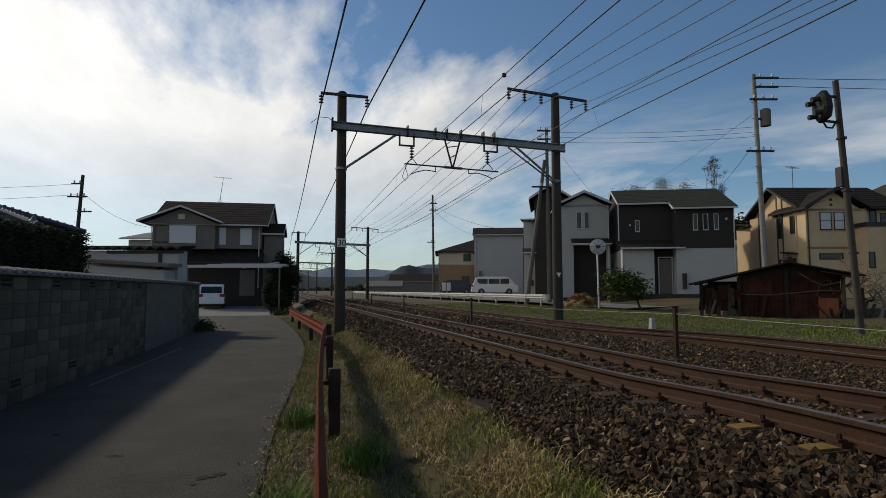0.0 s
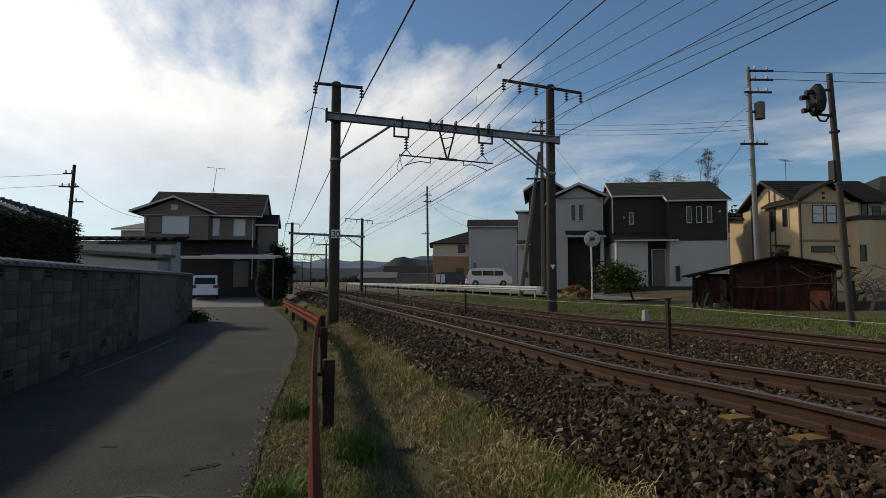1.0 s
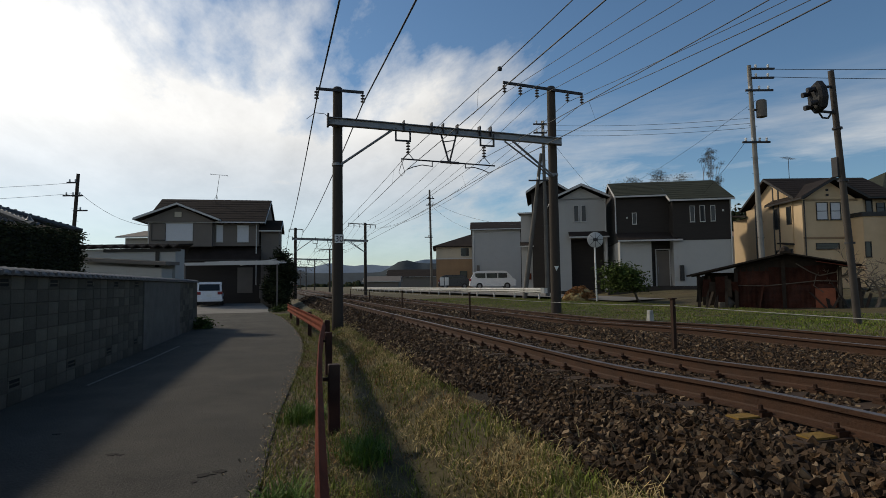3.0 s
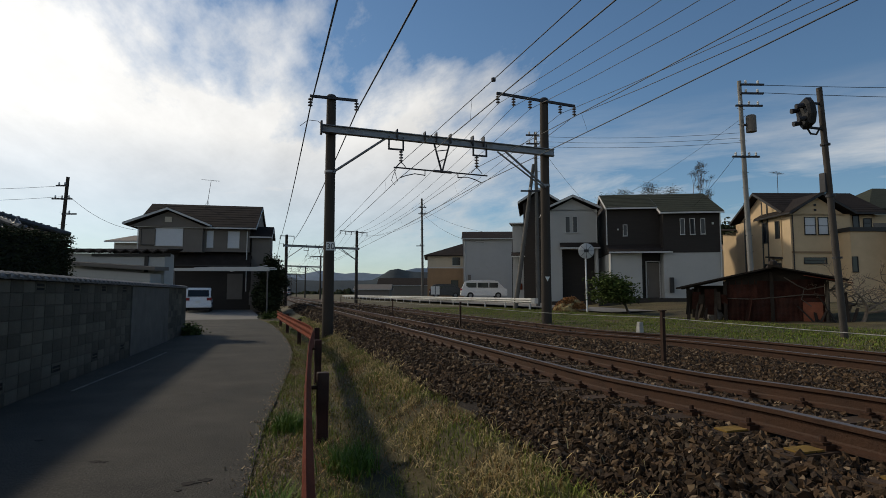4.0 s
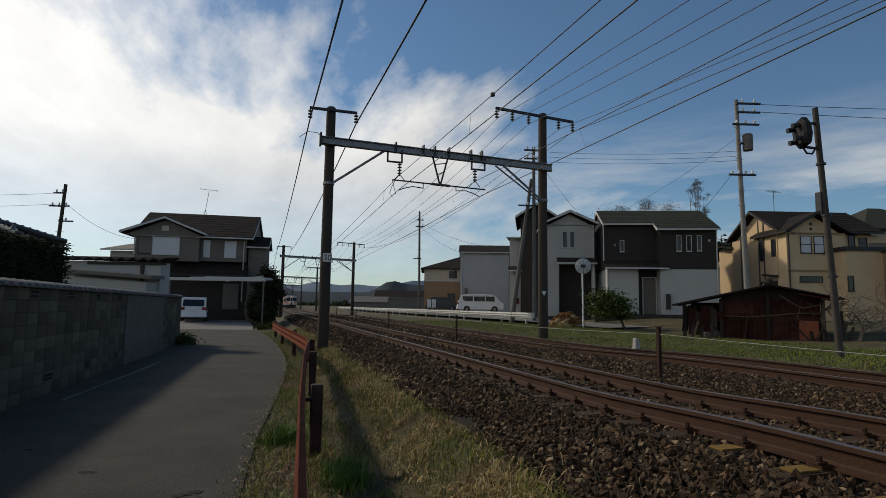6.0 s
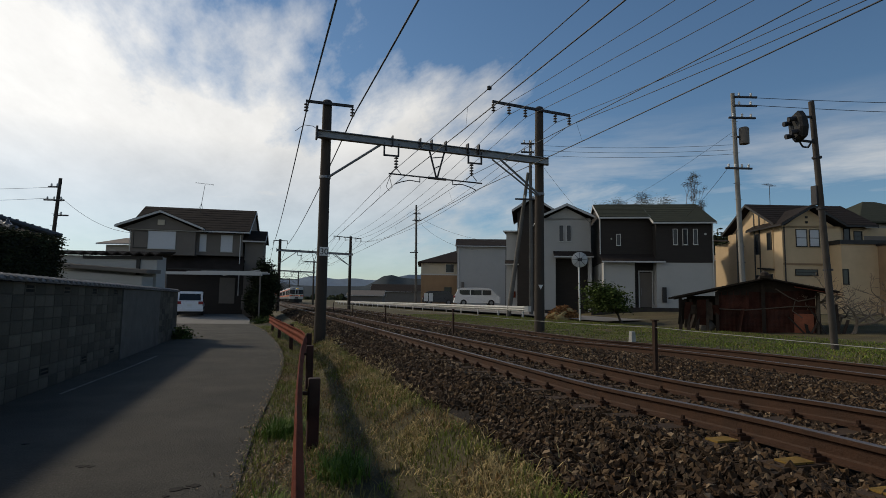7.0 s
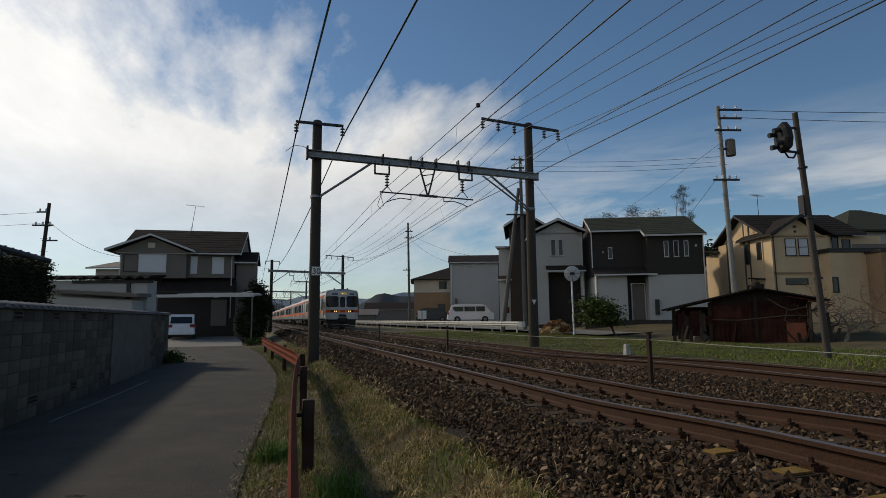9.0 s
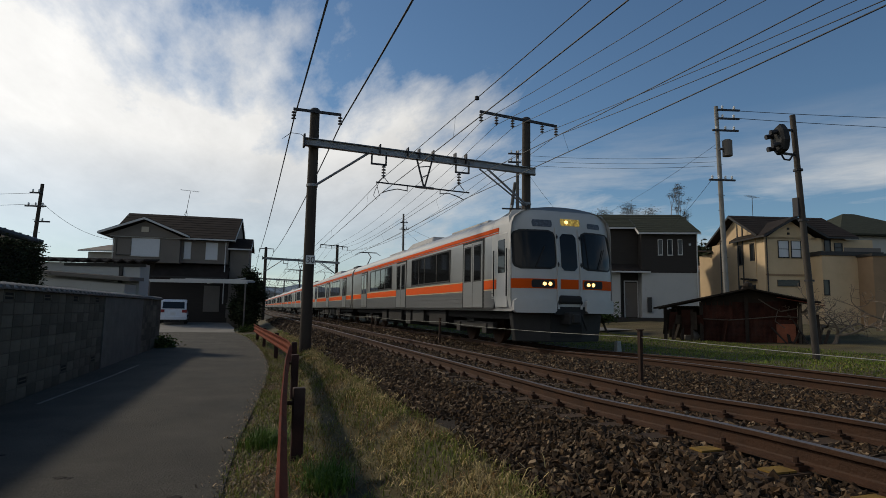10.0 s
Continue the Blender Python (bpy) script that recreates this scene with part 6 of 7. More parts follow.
def tree(name, at, label, category, height, r, depth, seed, leaf=None, leaf_n=0, leaf_size=0.1, spread=0.7, up=0.1, blob=0.5, group="", bark=BARK, floor_=-9.0, wide=1.0, flat_=1.0):
    t = thing(name, pose(*at), label, category, group)
    rng, tips, s = random.Random(seed), [], Solid()
    bent_limb(s, rng, (0, 0, -0.3), (0, 0, 1), height, r, depth, tips, spread, up)
    ob = new("trunk", raw_mesh(s, "trunk", bark))
    ob.parent = t
    if leaf:
        def place(g):
            while True:
                p = g.choice(tips) + Vector((g.gauss(0, blob), g.gauss(0, blob), g.gauss(0, blob * 0.7)))
                if p.z > floor_ + 0.18 * math.sin(5 * p.x) + 0.12 * math.sin(7 * p.y):
                    return Vector((p.x * wide, p.y * wide, p.z * flat_))
        leaves("crown", t, leaf_cloud(leaf_n, place, leaf_size, seed), leaf)
    return t


tree("citrus_bush", (17.75, 25.0, 0.5), "dense dark green bush on a thin trunk in the grass", "bush", 0.95, 0.075, 4, 5, LEAF, 7000, 0.075, 1.5, 0.05, 0.30, floor_=0.85, wide=1.2, flat_=0.85)
for i, (x, y, h) in enumerate(((19.9, 15.8, 0.95), (21.3, 16.4, 1.05), (22.6, 14.6, 1.1), (19.2, 14.3, 0.8), (24.5, 16.0, 1.0))):
    tree("fruit_tree", (x, y, 0.62), "bare crooked fruit tree with pale pruned branches", "tree", 0.85 * h, 0.075, 5, 40 + i, spread=0.95, up=0.02, group="bare fruit trees", bark=material("pale_bark", (0.20, 0.155, 0.115), 0.95, grain=0.3, scale=6, bump=0.5) if i == 0 else bpy.data.materials["pale_bark"])
tree("broad_tree", (44.0, 62.0, 0.6), "wide bare tree crown showing above the roofs", "tree", 5.4, 0.3, 5, 11, material("bare_twigs", (0.10, 0.088, 0.06), 0.9, per_piece=0.4), 15000, 0.075, 0.72, 0.06, 0.5)
tree("poplar", (55.3, 61.5, 1.0), "tall narrow bare poplar behind the houses", "tree", 5.3, 0.12, 4, 21, bpy.data.materials["bare_twigs"], 3600, 0.06, 0.07, 0.6, 0.22, bark=bpy.data.materials["pale_bark"])
for i, (x, y) in enumerate(((46.5, 49), (50, 47), (53, 52), (45.4, 53), (49, 55))):
    tree("evergreen_tree", (x, y, 1.0), "dark evergreen tree behind the houses", "tree", 2.7, 0.25, 3, 60 + i, HEDGE, 6000, 0.28, 0.6, 0.15, 1.0, "trees behind the houses")


def shrub_clump():
    for i, (x, y, h, rr) in enumerate(((-0.1, 47.0, 2.5, 0.95), (0.45, 49.0, 2.0, 0.8), (-0.4, 44.5, 1.2, 0.7), (0.1, 42.5, 0.7, 0.55), (0.0, 45.5, 1.9, 0.75))):
        t = thing("shrub", pose(x, y, 0.1), "dense dark evergreen shrub beside the driveway", "shrub", "shrubs by the driveway")
        rng = random.Random(70 + i)
        lobes = [(rng.gauss(0, rr * 0.35), rng.gauss(0, rr * 0.35), h * rng.uniform(0.2, 1.6)) for _ in range(9)]
        part("stem", Solid().tube((0, 0, -0.2), (0, 0, h), 0.09, 0.04, 7), BARK, t)
        leaves("crown", t, leaf_cloud(4200, lambda g: tuple(c + g.gauss(0, rr * 0.30) for c in g.choice(lobes)), 0.11, 80 + i), HEDGE)


shrub_clump()


def straw_heap():
    h = thing("straw_heap", pose(16.9, 29.6, 0.6), "heap of orange-brown dry grass by the wall", "straw heap")
    part("mound", Solid().blob((0, 0, 0.05), (1.0, 0.6, 0.55), 2, 0.35, 3), DRYGRASS, h)
    def place(g):
        a, r = g.uniform(0, 6.28), g.random() ** 0.5
        return 1.0 * r * math.cos(a), 0.6 * r * math.sin(a), 0.08 + 0.62 * (1 - r * r) + g.gauss(0, 0.04)
    leaves("straw", h, leaf_cloud(1800, place, 0.13, 9, 0.3), material("orange_straw", (0.30, 0.15, 0.06), 0.9, per_piece=0.4))


straw_heap()

stake = thing("marker_stake", pose(9.68, 13.25, 0.5), "short white concrete marker stake in the grass", "marker stake")
part("stake", Solid().poly([(-0.09, -0.09, -0.2), (0.09, -0.09, -0.2), (0.09, 0.09, -0.2), (-0.09, 0.09, -0.2), (-0.055, -0.06, 0.30), (0.055, -0.06, 0.30), (0.055, 0.06, 0.30), (-0.055, 0.06, 0.30)], [(0, 1, 5, 4), (1, 2, 6, 5), (2, 3, 7, 6), (3, 0, 4, 7), (4, 5, 6, 7)]), material("stake_concrete", (0.36, 0.36, 0.34), 0.85, grain=0.2, scale=6), stake, bevel=0.01)
tagged(part("street", Solid().poly([(17.0, 25.5, 0.62), (19.6, 25.5, 0.70), (19.2, 36, 0.82), (24, 60, 1.16), (24, 130, 1.16), (16.6, 130, 0.85), (16.6, 36, 0.72)], [(0, 1, 2, 3, 4, 5, 6)]), material("pale_asphalt", (0.16, 0.155, 0.145), 0.9, grain=0.15, scale=1, fine=60)), "pale asphalt street in front of the houses", "street", kind="structure")


def vehicle(name, at, length, width, height, color, label, category, van):
    v = thing(name, at, label, category)
    paint = material(name + "_paint", color, 0.3, grain=0.04, spec=0.5)
    L, W, H = length, width / 2, height
    if van:
        side = [(0.05, 0.25), (0.0, 0.55), (0.06, 1.0), (0.35, H * 0.92), (0.75, H), (L * 0.72, H), (L * 0.80, H * 0.95), (L * 0.93, 1.05), (L, 0.85), (L, 0.3), (L - 0.1, 0.25)]
    else:
        side = [(0.03, 0.3), (0.0, 0.55), (0.05, 0.95), (0.32, H * 0.93), (0.6, H), (L * 0.5, H), (L * 0.72, 0.98), (L - 0.15, 0.82), (L, 0.6), (L, 0.32), (L - 0.1, 0.25)]
    n = len(side)
    pts = [(s * W * (0.9 if z > 0.9 else 1.0), x, z) for s in (-1, 1) for x, z in side]
    part("body", Solid().poly(pts, [(i, (i + 1) % n, n + (i + 1) % n, n + i) for i in range(n)] + [tuple(range(n)), tuple(range(n, 2 * n))]), paint, v, bevel=0.04)
    zs = (1.06, H - 0.22)
    for s in (-1, 1):
        a, b = sorted((s * (W * 0.9 + 0.012), s * (W * 0.9 - 0.1)))
        for y0, y1 in (((0.5, 1.5), (1.6, 2.65), (2.75, L * 0.80)) if van else ((0.5, 1.25), (1.32, 2.3), (2.36, L * 0.62))):
            part("window", box(a, b, y0, y1, *zs), PANE, v)
        for y in (L * 0.2, L * 0.8):
            w = part("wheel", Solid().tube((s * (W - 0.18), y, 0.3), (s * (W + 0.012), y, 0.3), 0.31, 0.31, 18), RUBBER, v)
            part("rim", Solid().tube((s * (W - 0.1), y, 0.3), (s * (W + 0.02), y, 0.3), 0.18, 0.16, 14), STEEL, w)
    part("rear_window", Solid().poly([(x, y - 0.012, z) for x, y, z in ((-W * 0.78, 0.08, 1.05), (W * 0.78, 0.08, 1.05), (W * 0.75, 0.31, H * 0.90), (-W * 0.75, 0.31, H * 0.90))] + [(x, y + 0.05, z) for x, y, z in ((-W * 0.78, 0.08, 1.05), (W * 0.78, 0.08, 1.05), (W * 0.75, 0.31, H * 0.90), (-W * 0.75, 0.31, H * 0.90))], [(0, 1, 2, 3), (7, 6, 5, 4), (0, 4, 5, 1), (1, 5, 6, 2), (2, 6, 7, 3), (3, 7, 4, 0)]), PANE, v, "dark rear window")
    for s in (-1, 1):
        a, b = sorted((s * (W * 0.98), s * (W * 0.62)))
        part("tail_lamp", box(a, b, -0.02, 0.1, 0.78, 0.98), material("red_lamp", (0.25, 0.02, 0.02), 0.3) if "red_lamp" not in bpy.data.materials else bpy.data.materials["red_lamp"], v)
    part("bumper", box(-W * 0.97, W * 0.97, -0.05, 0.1, 0.28, 0.52), paint, v, bevel=0.03)
    part("number_plate", box(-0.17, 0.17, -0.03, 0.05, 0.62, 0.78), WHITEPAINT, v)
    return v


vehicle("hatchback", pose(-4.65, 43.2, 0.30, 0, 0, 4), 4.2, 1.78, 1.68, (0.72, 0.73, 0.75), "white hatchback parked in the carport seen from behind", "car", False)
vehicle("van", pose(18.2, 53.1, 1.12, 0, 0, -106), 4.5, 1.7, 1.75, (0.68, 0.68, 0.68), "white delivery van parked on the street", "van", True)
vehicle("dark_car", pose(16.9, 59.8, 1.12, 0, 0, -106), 3.5, 1.6, 1.5, (0.02, 0.02, 0.022), "black compact car parked beside the house", "car", True)

board = thing("notice_board", pose(16.3, 57.2, 1.0, 0, 0, -16), "white notice board on posts beside the parking space", "notice board")
for x in (0.0, 0.5):
    part("panel", box(x, x + 0.42, -0.03, 0, 0.5, 1.35), WHITEPAINT, board)
    part("post", box(x + 0.18, x + 0.24, 0.0, 0.05, -0.2, 1.35), DARKSTEEL, board)


def antenna(x, y, z, h, rz, tilt):
    a = thing("roof_antenna", pose(x, y, z, 0, tilt, rz), "thin metal television antenna on the roof", "antenna", "roof antennas")
    part("mast", Solid().tube((0, 0, -0.4), (0, 0, h), 0.022, 0.018, 6), DARKSTEEL, a)
    part("boom", Solid().tube((-0.8, 0, h), (0.7, 0, h + 0.1), 0.014, 0.014, 5), STEEL, a)
    for k in range(7):
        x_ = -0.7 + k * 0.22
        part("element", Solid().tube((x_, -0.28, h + 0.02), (x_, 0.28, h + 0.06), 0.008, 0.008, 4), STEEL, a)
    for s in (-1, 1):
        part("stay", Solid().tube((0, 0, h * 0.25), (s * 0.3, 0.05, -0.35), 0.012, 0.012, 4), DARKSTEEL, a)


antenna(-5.08, 51.2, 8.9, 2.2, -10, 7)
antenna(34.4, 31.0, 8.4, 1.7, 20, 0)

# low walls, large far roofs and hills
for i, (x, y, L, rz) in enumerate(((20.7, 32.6, 9.0, -16), (18.9, 35.6, 2.8, -16))):
    tagged(part("garden_wall", Solid().box(0, L, 0, 0.15, -0.3, 0.55 if i == 0 else 0.3), POLECON, at=pose(x, y, 0.75, 0, 0, rz)), "low concrete kerb wall in front of the house", "wall", kind="structure")
far = thing("warehouse", pose(33.5, 178, 0, 0, 0, -16), "long low dark-roofed building far down the line", "building")
part("wall", box(0, 16, 0, 10, 0, 4.2), GREYWALL, far)
gable_roof(far, -0.5, 16.5, -0.5, 10.5, 4.2, 6.6, "x", ROOF)
far = thing("warehouse", pose(22.0, 150, 0, 0, 0, -16), "long low dark-roofed building far down the line", "building")
part("wall", box(0, 9, 0, 8, 0, 2.6), GREYWALL, far)
gable_roof(far, -0.5, 9.5, -0.5, 8.5, 2.6, 4.0, "x", GREYWALL)


def hills(dist, base, amp, seed, peak, mat):
    s = Solid()
    n = 160
    for i in range(n + 1):
        a = radians(-60 + 140 * i / n)
        x, y = dist * math.sin(a), dist * math.cos(a)
        deg = math.degrees(a)
        h = base + peak * math.exp(-((deg - 12.3) / 1.5) ** 2) + 0.7 * peak * math.exp(-((deg - 15.6) / 2.2) ** 2) + amp * (noise.noise(Vector((i * 0.11, seed, 0))) + 0.35 * noise.noise(Vector((i * 0.45, seed, 3))) + 0.10 * noise.noise(Vector((i * 1.9, seed, 7))))
        s.v += [(x, y, -5), (x * 1.06, y * 1.06, max(4, h)), (x * 1.25, y * 1.25, max(4, h) * 0.8)]
    s.f = [(3 * i + k, 3 * i + 3 + k, 3 * i + 4 + k, 3 * i + 1 + k) for i in range(n) for k in (0, 1)]
    tagged(part("hills", s, mat, smooth=True), "low wooded hills in blue haze on the horizon", "hills", kind="structure")


# haze is put into the colours: the farther range is paler and bluer
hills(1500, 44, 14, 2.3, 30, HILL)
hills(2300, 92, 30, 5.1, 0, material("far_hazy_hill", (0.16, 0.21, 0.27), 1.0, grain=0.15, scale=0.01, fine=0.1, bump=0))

# dark tree line at the foot of the hills
woods = Solid()
wr = random.Random(91)
for i in range(150):
    x = -40 + 3.6 * i + wr.uniform(-2, 2)
    h = wr.uniform(1.6, 3.6) * (1.5 if wr.random() < 0.15 else 1)
    for _ in range(3):
        woods.blob((x + wr.uniform(-3, 3), 560 + wr.uniform(-15, 15), h * wr.uniform(0.3, 0.8)), (wr.uniform(1.5, 4), 2.5, h * wr.uniform(0.5, 0.9)), wr.random() * 50, 0.7, 2)
tagged(part("far_woods", woods, HEDGE), "dark distant tree line at the foot of the hills", "woods", kind="stuff")

# yellow paint marks on two sleeper ends
for y, x in ((3.21, 3.02), (2.655, 3.02), (2.10, 3.02)):
    tagged(part("paint_mark", Solid().box(x - 0.06, x + 0.12, y - 0.06, y + 0.055, 0.560 + lift(x, y), 0.572 + lift(x, y)), material("yellow_mark", (0.22, 0.135, 0.03), 0.85, grain=0.3, scale=12) if "yellow_mark" not in bpy.data.materials else bpy.data.materials["yellow_mark"]), "worn yellow paint mark on a sleeper end", "paint mark", "paint marks", "structure")

# weeds at the wall's end and dark litter spots on the lane
for i, (x, y) in enumerate(((-2.85, 24.1), (-2.7, 22.9), (0.0, 36.5), (0.5, 38.5))):
    t = thing("weed_clump", pose(x, y, 0.03), "small weedy clump growing at the asphalt's edge", "weeds", "weed clumps")
    leaves("crown", t, leaf_cloud(500, lambda g: (g.gauss(0, 0.18), g.gauss(0, 0.18), abs(g.gauss(0.12, 0.13))), 0.06, 120 + i), LEAF)
    part("stem", Solid().tube((0, 0, -0.05), (0, 0, 0.25), 0.012, 0.006, 5), BARK, t)
SPOT = material("dark_litter", (0.025, 0.022, 0.018), 0.95, grain=0.5, scale=20)
for i, (x, y, r) in enumerate(((-1.44, 5.9, 0.07), (-1.36, 5.86, 0.05), (-0.56, 5.05, 0.10), (-0.44, 5.12, 0.08), (-0.62, 4.9, 0.05), (-2.2, 6.9, 0.05), (-0.9, 9.5, 0.06))):
    rng = random.Random(i)
    n = 11
    ring = [(x + 1.3 * 0.6 * r * rng.uniform(0.4, 1.2) * math.cos(k * 2 * math.pi / n), y + 0.6 * r * rng.uniform(0.4, 1.2) * math.sin(k * 2 * math.pi / n)) for k in range(n)]
    z = 0.034 + 0.02 * math.sin(math.pi * (x + 3.5) / 3.45)
    tagged(part("litter_patch", Solid().poly([(a, b, z) for a, b in ring] + [(a, b, z - 0.006) for a, b in ring], [tuple(range(n))] + [(k, (k + 1) % n, n + (k + 1) % n, n + k) for k in range(n)]), SPOT), "dark patch of crumbled litter on the asphalt", "litter", "litter patches", "structure")


# ---- loose stones and grass ----
def stones():
    rng = np.random.default_rng(4)
    corner = np.array([(x, y, z) for x in (-1, 1) for y in (-1, 1) for z in (-1, 1)], float)
    quads = np.array([(0, 1, 3, 2), (4, 6, 7, 5), (0, 4, 5, 1), (2, 3, 7, 6), (0, 2, 6, 4), (1, 5, 7, 3)])

    def bed(x):
        return np.interp(x, [1.9, 1.95, 2.3, 2.85, 4.95, 5.6, 6.3, 8.9, 9.6], [0.10, 0.14, 0.31, 0.535, 0.54, 0.50, 0.49, 0.49, 0.35])

    xs, ys, sz = [], [], []
    for y0, y1, dens, size in ((-8.0, 1.0, 260, 0.032), (1.0, 8.0, 1150, 0.0195), (8.0, 16.0, 640, 0.025), (16.0, 34.0, 200, 0.038), (34.0, 60.0, 50, 0.065)):
        n = int((y1 - y0) * 7.4 * dens)
        xs.append(rng.uniform(2.0, 9.4, n))
        ys.append(rng.uniform(y0, y1, n))
        sz.append(size * rng.uniform(0.6, 1.45, n))
    x, y, s = map(np.concatenate, (xs, ys, sz))
    keep = ((x < y * 1.45 + 0.6) | (y < 1.0)) & (x < 9.4) & (np.abs(np.abs(x - 3.87) - 0.566) > 0.09) & (np.abs(np.abs(x - 7.65) - 0.566) > 0.09)
    edge = 2.0 + 0.22 * np.sin(y * 1.3) + 0.15 * np.sin(y * 3.1 + 1)
    keep &= x > edge + rng.uniform(-0.15, 0.25, len(x))
    tie = np.abs(((y + 9.0) / 0.555 + 0.5) % 1 - 0.5) * 0.555 < 0.10
    keep &= ~(tie & (np.abs(x - 3.87) < 0.92) & (rng.random(len(x)) < 0.90))
    x, y, s = x[keep], y[keep], s[keep]
    n = len(x)
    pts = corner[None] * rng.uniform(0.30, 1.30, (n, 8, 3)) * np.stack([s * rng.uniform(0.8, 1.5, n), s, s * rng.uniform(0.4, 0.8, n)], 1)[:, None]
    q = rng.normal(size=(n, 4))
    q /= np.linalg.norm(q, axis=1)[:, None]
    w, a, b, c = q.T
    rot = np.stack([np.stack([1 - 2 * (b * b + c * c), 2 * (a * b - c * w), 2 * (a * c + b * w)], 1), np.stack([2 * (a * b + c * w), 1 - 2 * (a * a + c * c), 2 * (b * c - a * w)], 1), np.stack([2 * (a * c - b * w), 2 * (b * c + a * w), 1 - 2 * (a * a + b * b)], 1)], 1)
    up = np.array([lift(a_, b_) for a_, b_ in zip(x, y)])
    pts = np.einsum("nij,nkj->nki", rot, pts) + np.stack([x, y, up + bed(x) + rng.uniform(-0.3, 0.55, n) * s], 1)[:, None]
    me = bpy.data.meshes.new("ballast_stones")
    faces = (quads[None] + 8 * np.arange(n)[:, None, None]).reshape(-1)
    me.vertices.add(8 * n)
    me.vertices.foreach_set("co", pts.reshape(-1))
    me.loops.add(len(faces))
    me.loops.foreach_set("vertex_index", faces)
    me.polygons.add(len(faces) // 4)
    me.polygons.foreach_set("loop_start", np.arange(0, len(faces), 4))
    me.update(calc_edges=True)
    me.shade_flat()
    me.materials.append(STONE)
    tagged(new("ballast_stones", me), "loose angular dark brown and grey ballast stones", "ballast", kind="stuff")


stones()


def blades(name, label, mat, places, length, lean, seed, width=0.006):
    """Bent grass blades, each of two quads."""
    rng = np.random.default_rng(seed)
    p = np.array(places)
    n = len(p)
    a = rng.uniform(0, 2 * np.pi, n)
    L = length * rng.uniform(0.5, 1.4, n)
    ln = lean * rng.uniform(0.3, 1.3, n)
    d = np.stack([np.cos(a), np.sin(a), 0 * a], 1)
    side = np.stack([-np.sin(a), np.cos(a), 0 * a], 1) * (width * rng.uniform(0.6, 1.4, n))[:, None]
    up = np.array([0, 0, 1.0])
    mid = p + d * (L * 0.5 * np.sin(ln * 0.6))[:, None] + up * (L * 0.5 * np.cos(ln * 0.6))[:, None]
    tip = mid + d * (L * 0.5 * np.sin(ln * 1.5))[:, None] + up * (L * 0.5 * np.cos(ln * 1.5))[:, None]
    v = np.stack([p - side, p + side, mid + side * 0.8, mid - side * 0.8, tip], 1).reshape(-1, 3)
    me = bpy.data.meshes.new(name)
    i = 5 * np.arange(n)
    me.from_pydata(v.tolist(), [], np.stack([i, i + 1, i + 2, i + 3], 1).tolist() + np.stack([i + 3, i + 2, i + 4], 1).tolist())
    me.materials.append(mat)
    tagged(new(name, me), label, "grass", kind="stuff")


def road_edge(y):
    return np.interp(y, [p[1] for p in ROAD_R], [p[0] for p in ROAD_R])


def verge(n, y0, y1, seed, patch, x_max=2.15):
    rng = np.random.default_rng(seed)
    out = []
    while len(out) < n:
        y = y0 + (y1 - y0) * rng.random() ** 1.6
        x = rng.uniform(road_edge(y) - 0.02, x_max)
        if noise.noise(Vector((x * 1.4 + seed, y * 0.9, 0))) + 0.5 * noise.noise(Vector((x * 5, y * 5, seed))) > patch:
            out.append((x, y, ground_z(x, y) - 0.01))
    return out


def far_side(n, seed, patch):
    rng = np.random.default_rng(seed)
    out = []
    while len(out) < n:
        x, y = rng.uniform(9.2, 16.8), 6 + 34 * rng.random() ** 1.2
        if noise.noise(Vector((x * 0.7 + seed, y * 0.5, 0))) > patch:
            out.append((x, y, ground_z(x, y) - 0.01))
    return out


def tufts(spots, n, spread, seed):
    rng = np.random.default_rng(seed)
    return [(x + rng.normal() * spread, y + rng.normal() * spread, ground_z(x, y) - 0.01) for x, y in spots for _ in range(n)]


def toe_grass(n, seed):
    rng = np.random.default_rng(seed)
    out = []
    while len(out) < n:
        y = 2.4 + 28 * rng.random() ** 1.6
        x = rng.normal() * 0.16 + 1.78 + 0.15 * math.sin(y * 0.8)
        if noise.noise(Vector((x * 2, y * 1.3, 4))) > -0.15 and x > 1.2:
            out.append((x, y, max(ground_z(x, y), 0.12 if x > 1.95 else 0) + (max(0, x - 1.95) * 0.5)))
    return out


blades("dry_grass", "flattened pale dry grass along the verge", DRYGRASS, verge(3500, 2.4, 34, 1, 0.1, 1.9) + toe_grass(8500, 11), 0.15, 2.1, 1, 0.0035)
blades("green_grass", "short green grass along the verge", GREENGRASS, verge(27000, 2.4, 34, 2, -0.15) + verge(5000, -7, 2.4, 3, -0.15), 0.10, 0.9, 2, 0.004)
OLIVE = material("olive_grass", (0.19, 0.17, 0.05), 0.85, grain=0.3, per_piece=0.4, bump=0)
blades("brown_grass", "brown withered grass along the verge", material("brown_grass", (0.27, 0.165, 0.065), 0.9, grain=0.3, per_piece=0.5, bump=0), verge(14000, 2.4, 24, 9, -0.05), 0.12, 1.8, 9, 0.004)
blades("olive_grass", "half-dry olive grass along the verge", OLIVE, verge(16000, 2.4, 30, 5, -0.15) + verge(3500, -7, 2.4, 6, -0.15), 0.13, 1.2, 5, 0.004)
blades("grass_tufts", "lush bright green grass tufts", material("lush_grass", (0.10, 0.175, 0.02), 0.7, grain=0.3, per_piece=0.35, bump=0), tufts([(0.22, 6.75), (0.34, 6.85), (0.30, 7.05), (0.75, 5.35), (0.85, 5.5), (0.70, 5.15), (0.05, 4.2)], 260, 0.09, 3), 0.22, 0.8, 3, 0.005)
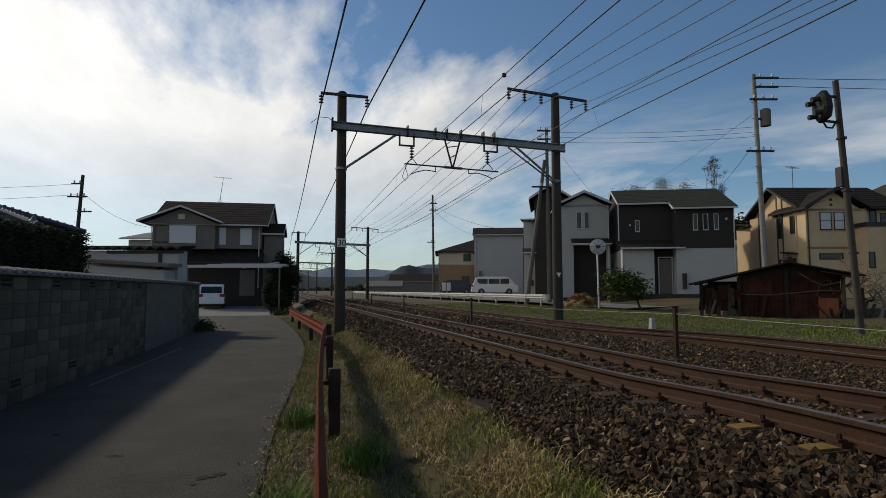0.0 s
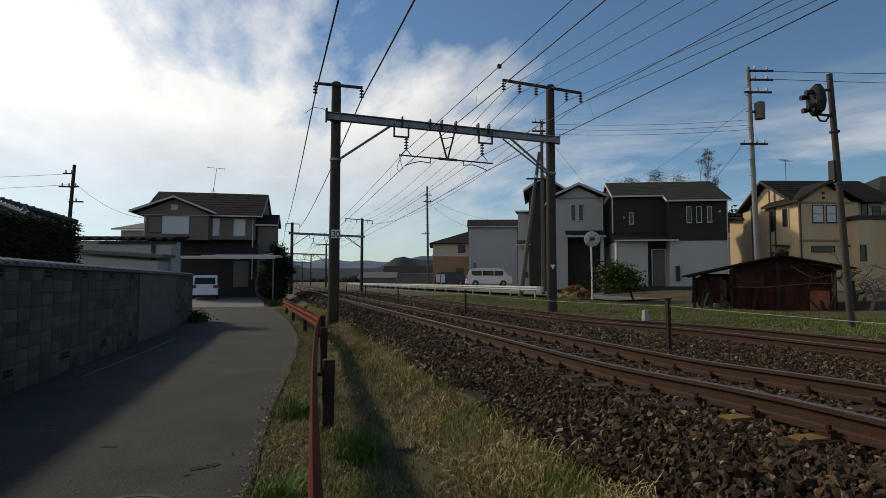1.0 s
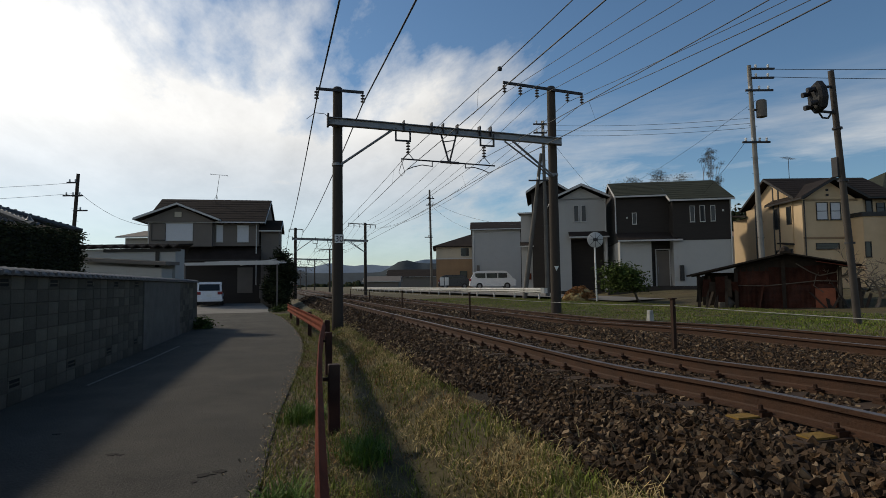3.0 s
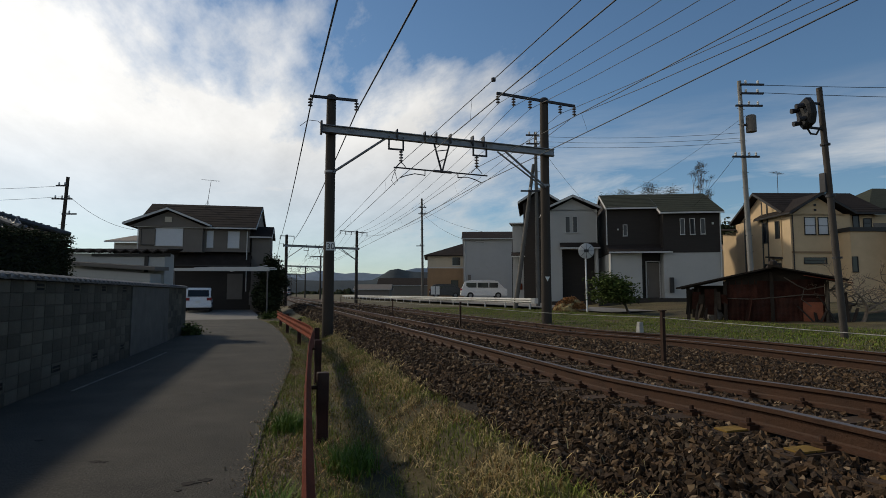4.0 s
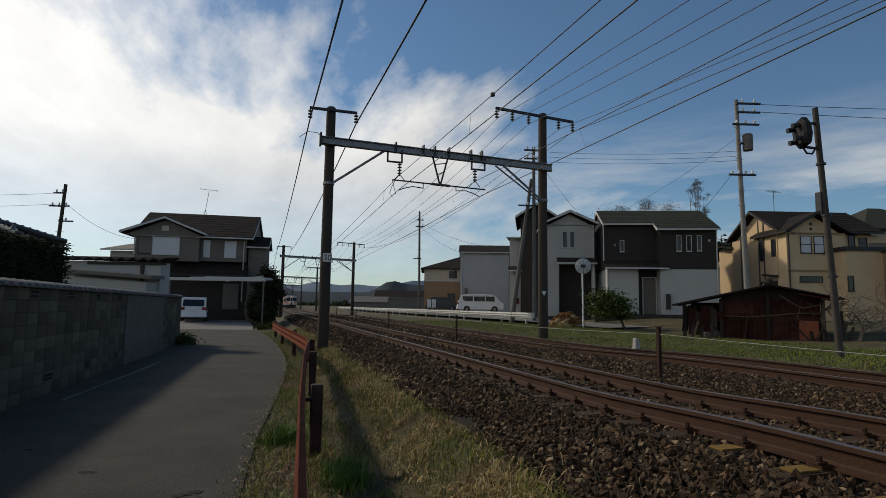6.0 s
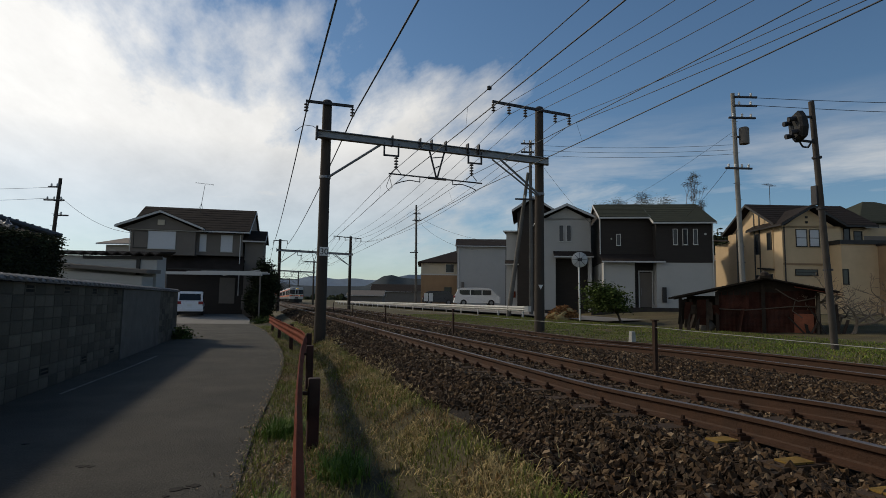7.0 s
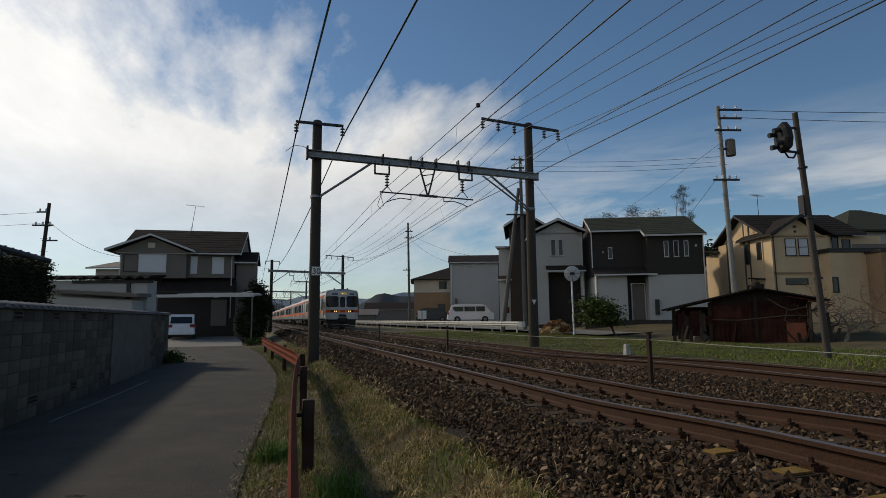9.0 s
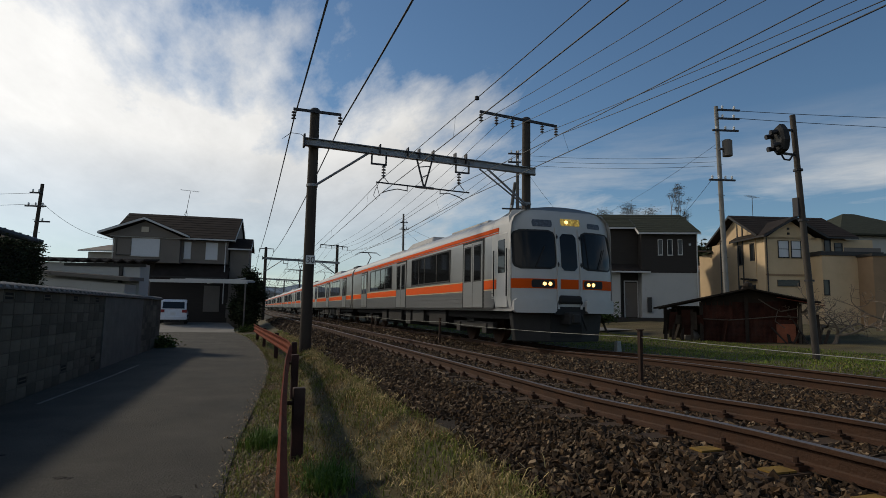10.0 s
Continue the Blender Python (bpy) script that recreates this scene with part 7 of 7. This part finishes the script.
blades("trackside_grass", "green grass strip beyond the tracks", material("trackside_grass", (0.125, 0.17, 0.020), 0.85, grain=0.3, per_piece=0.5, bump=0), far_side(60000, 7, -0.45), 0.065, 1.0, 7, 0.007)
blades("trackside_dry_grass", "yellowed dry grass beyond the tracks", OLIVE, far_side(16000, 8, -0.05), 0.08, 1.2, 8, 0.006)


def edge_litter(n, seed):
    rng = np.random.default_rng(seed)
    out = []
    for _ in range(n):
        y = 2.5 + 30 * rng.random() ** 1.7
        x = road_edge(y) + rng.normal() * 0.12 + 0.18
        out.append((x, y, max(0.034, ground_z(x, y) + 0.005) if x < road_edge(y) else ground_z(x, y)))
    return out


blades("edge_litter", "dry leaf litter and straw along the asphalt edge", material("litter", (0.36, 0.27, 0.17), 0.95, grain=0.4, per_piece=0.6, bump=0), edge_litter(15000, 21), 0.06, 2.6, 21, 0.006)


def pebbles():
    rng = random.Random(31)
    s = Solid()
    for _ in range(1500):
        y = 2.5 + 25 * rng.random() ** 1.6
        x = float(road_edge(y)) + rng.gauss(0.15, 0.08)
        r = rng.uniform(0.006, 0.02)
        z = (0.036 if x < road_edge(y) else ground_z(x, y)) + r * 0.3
        s.poly([(x + r * dx * rng.uniform(0.6, 1.2), y + r * dy * rng.uniform(0.6, 1.2), z + r * dz * 0.7) for dx, dy, dz in ((-1, 0, 0), (1, 0, 0), (0, -1, 0), (0, 1, 0), (0, 0, -1), (0, 0, 1))], [(0, 2, 5), (2, 1, 5), (1, 3, 5), (3, 0, 5), (2, 0, 4), (1, 2, 4), (3, 1, 4), (0, 3, 4)])
    tagged(new("pebbles", raw_mesh(s, "pebbles", material("pebble", (0.16, 0.14, 0.12), 0.9, per_piece=0.5))), "small grey pebbles along the lane's edge", "pebbles", kind="stuff")


pebbles()


def motions():
    speed, nose_end = 39.0, 12.4
    for i, car in enumerate(TRAIN):
        rows = [(t, pose(TRACKS[1][0], nose_end + speed * (10.0 - t) + i * CAR_PITCH, TRACKS[1][1])) for t in (0.0, 2.0, 4.0, 6.0, 8.0, 10.0)]
        walk(car, rows)


motions()
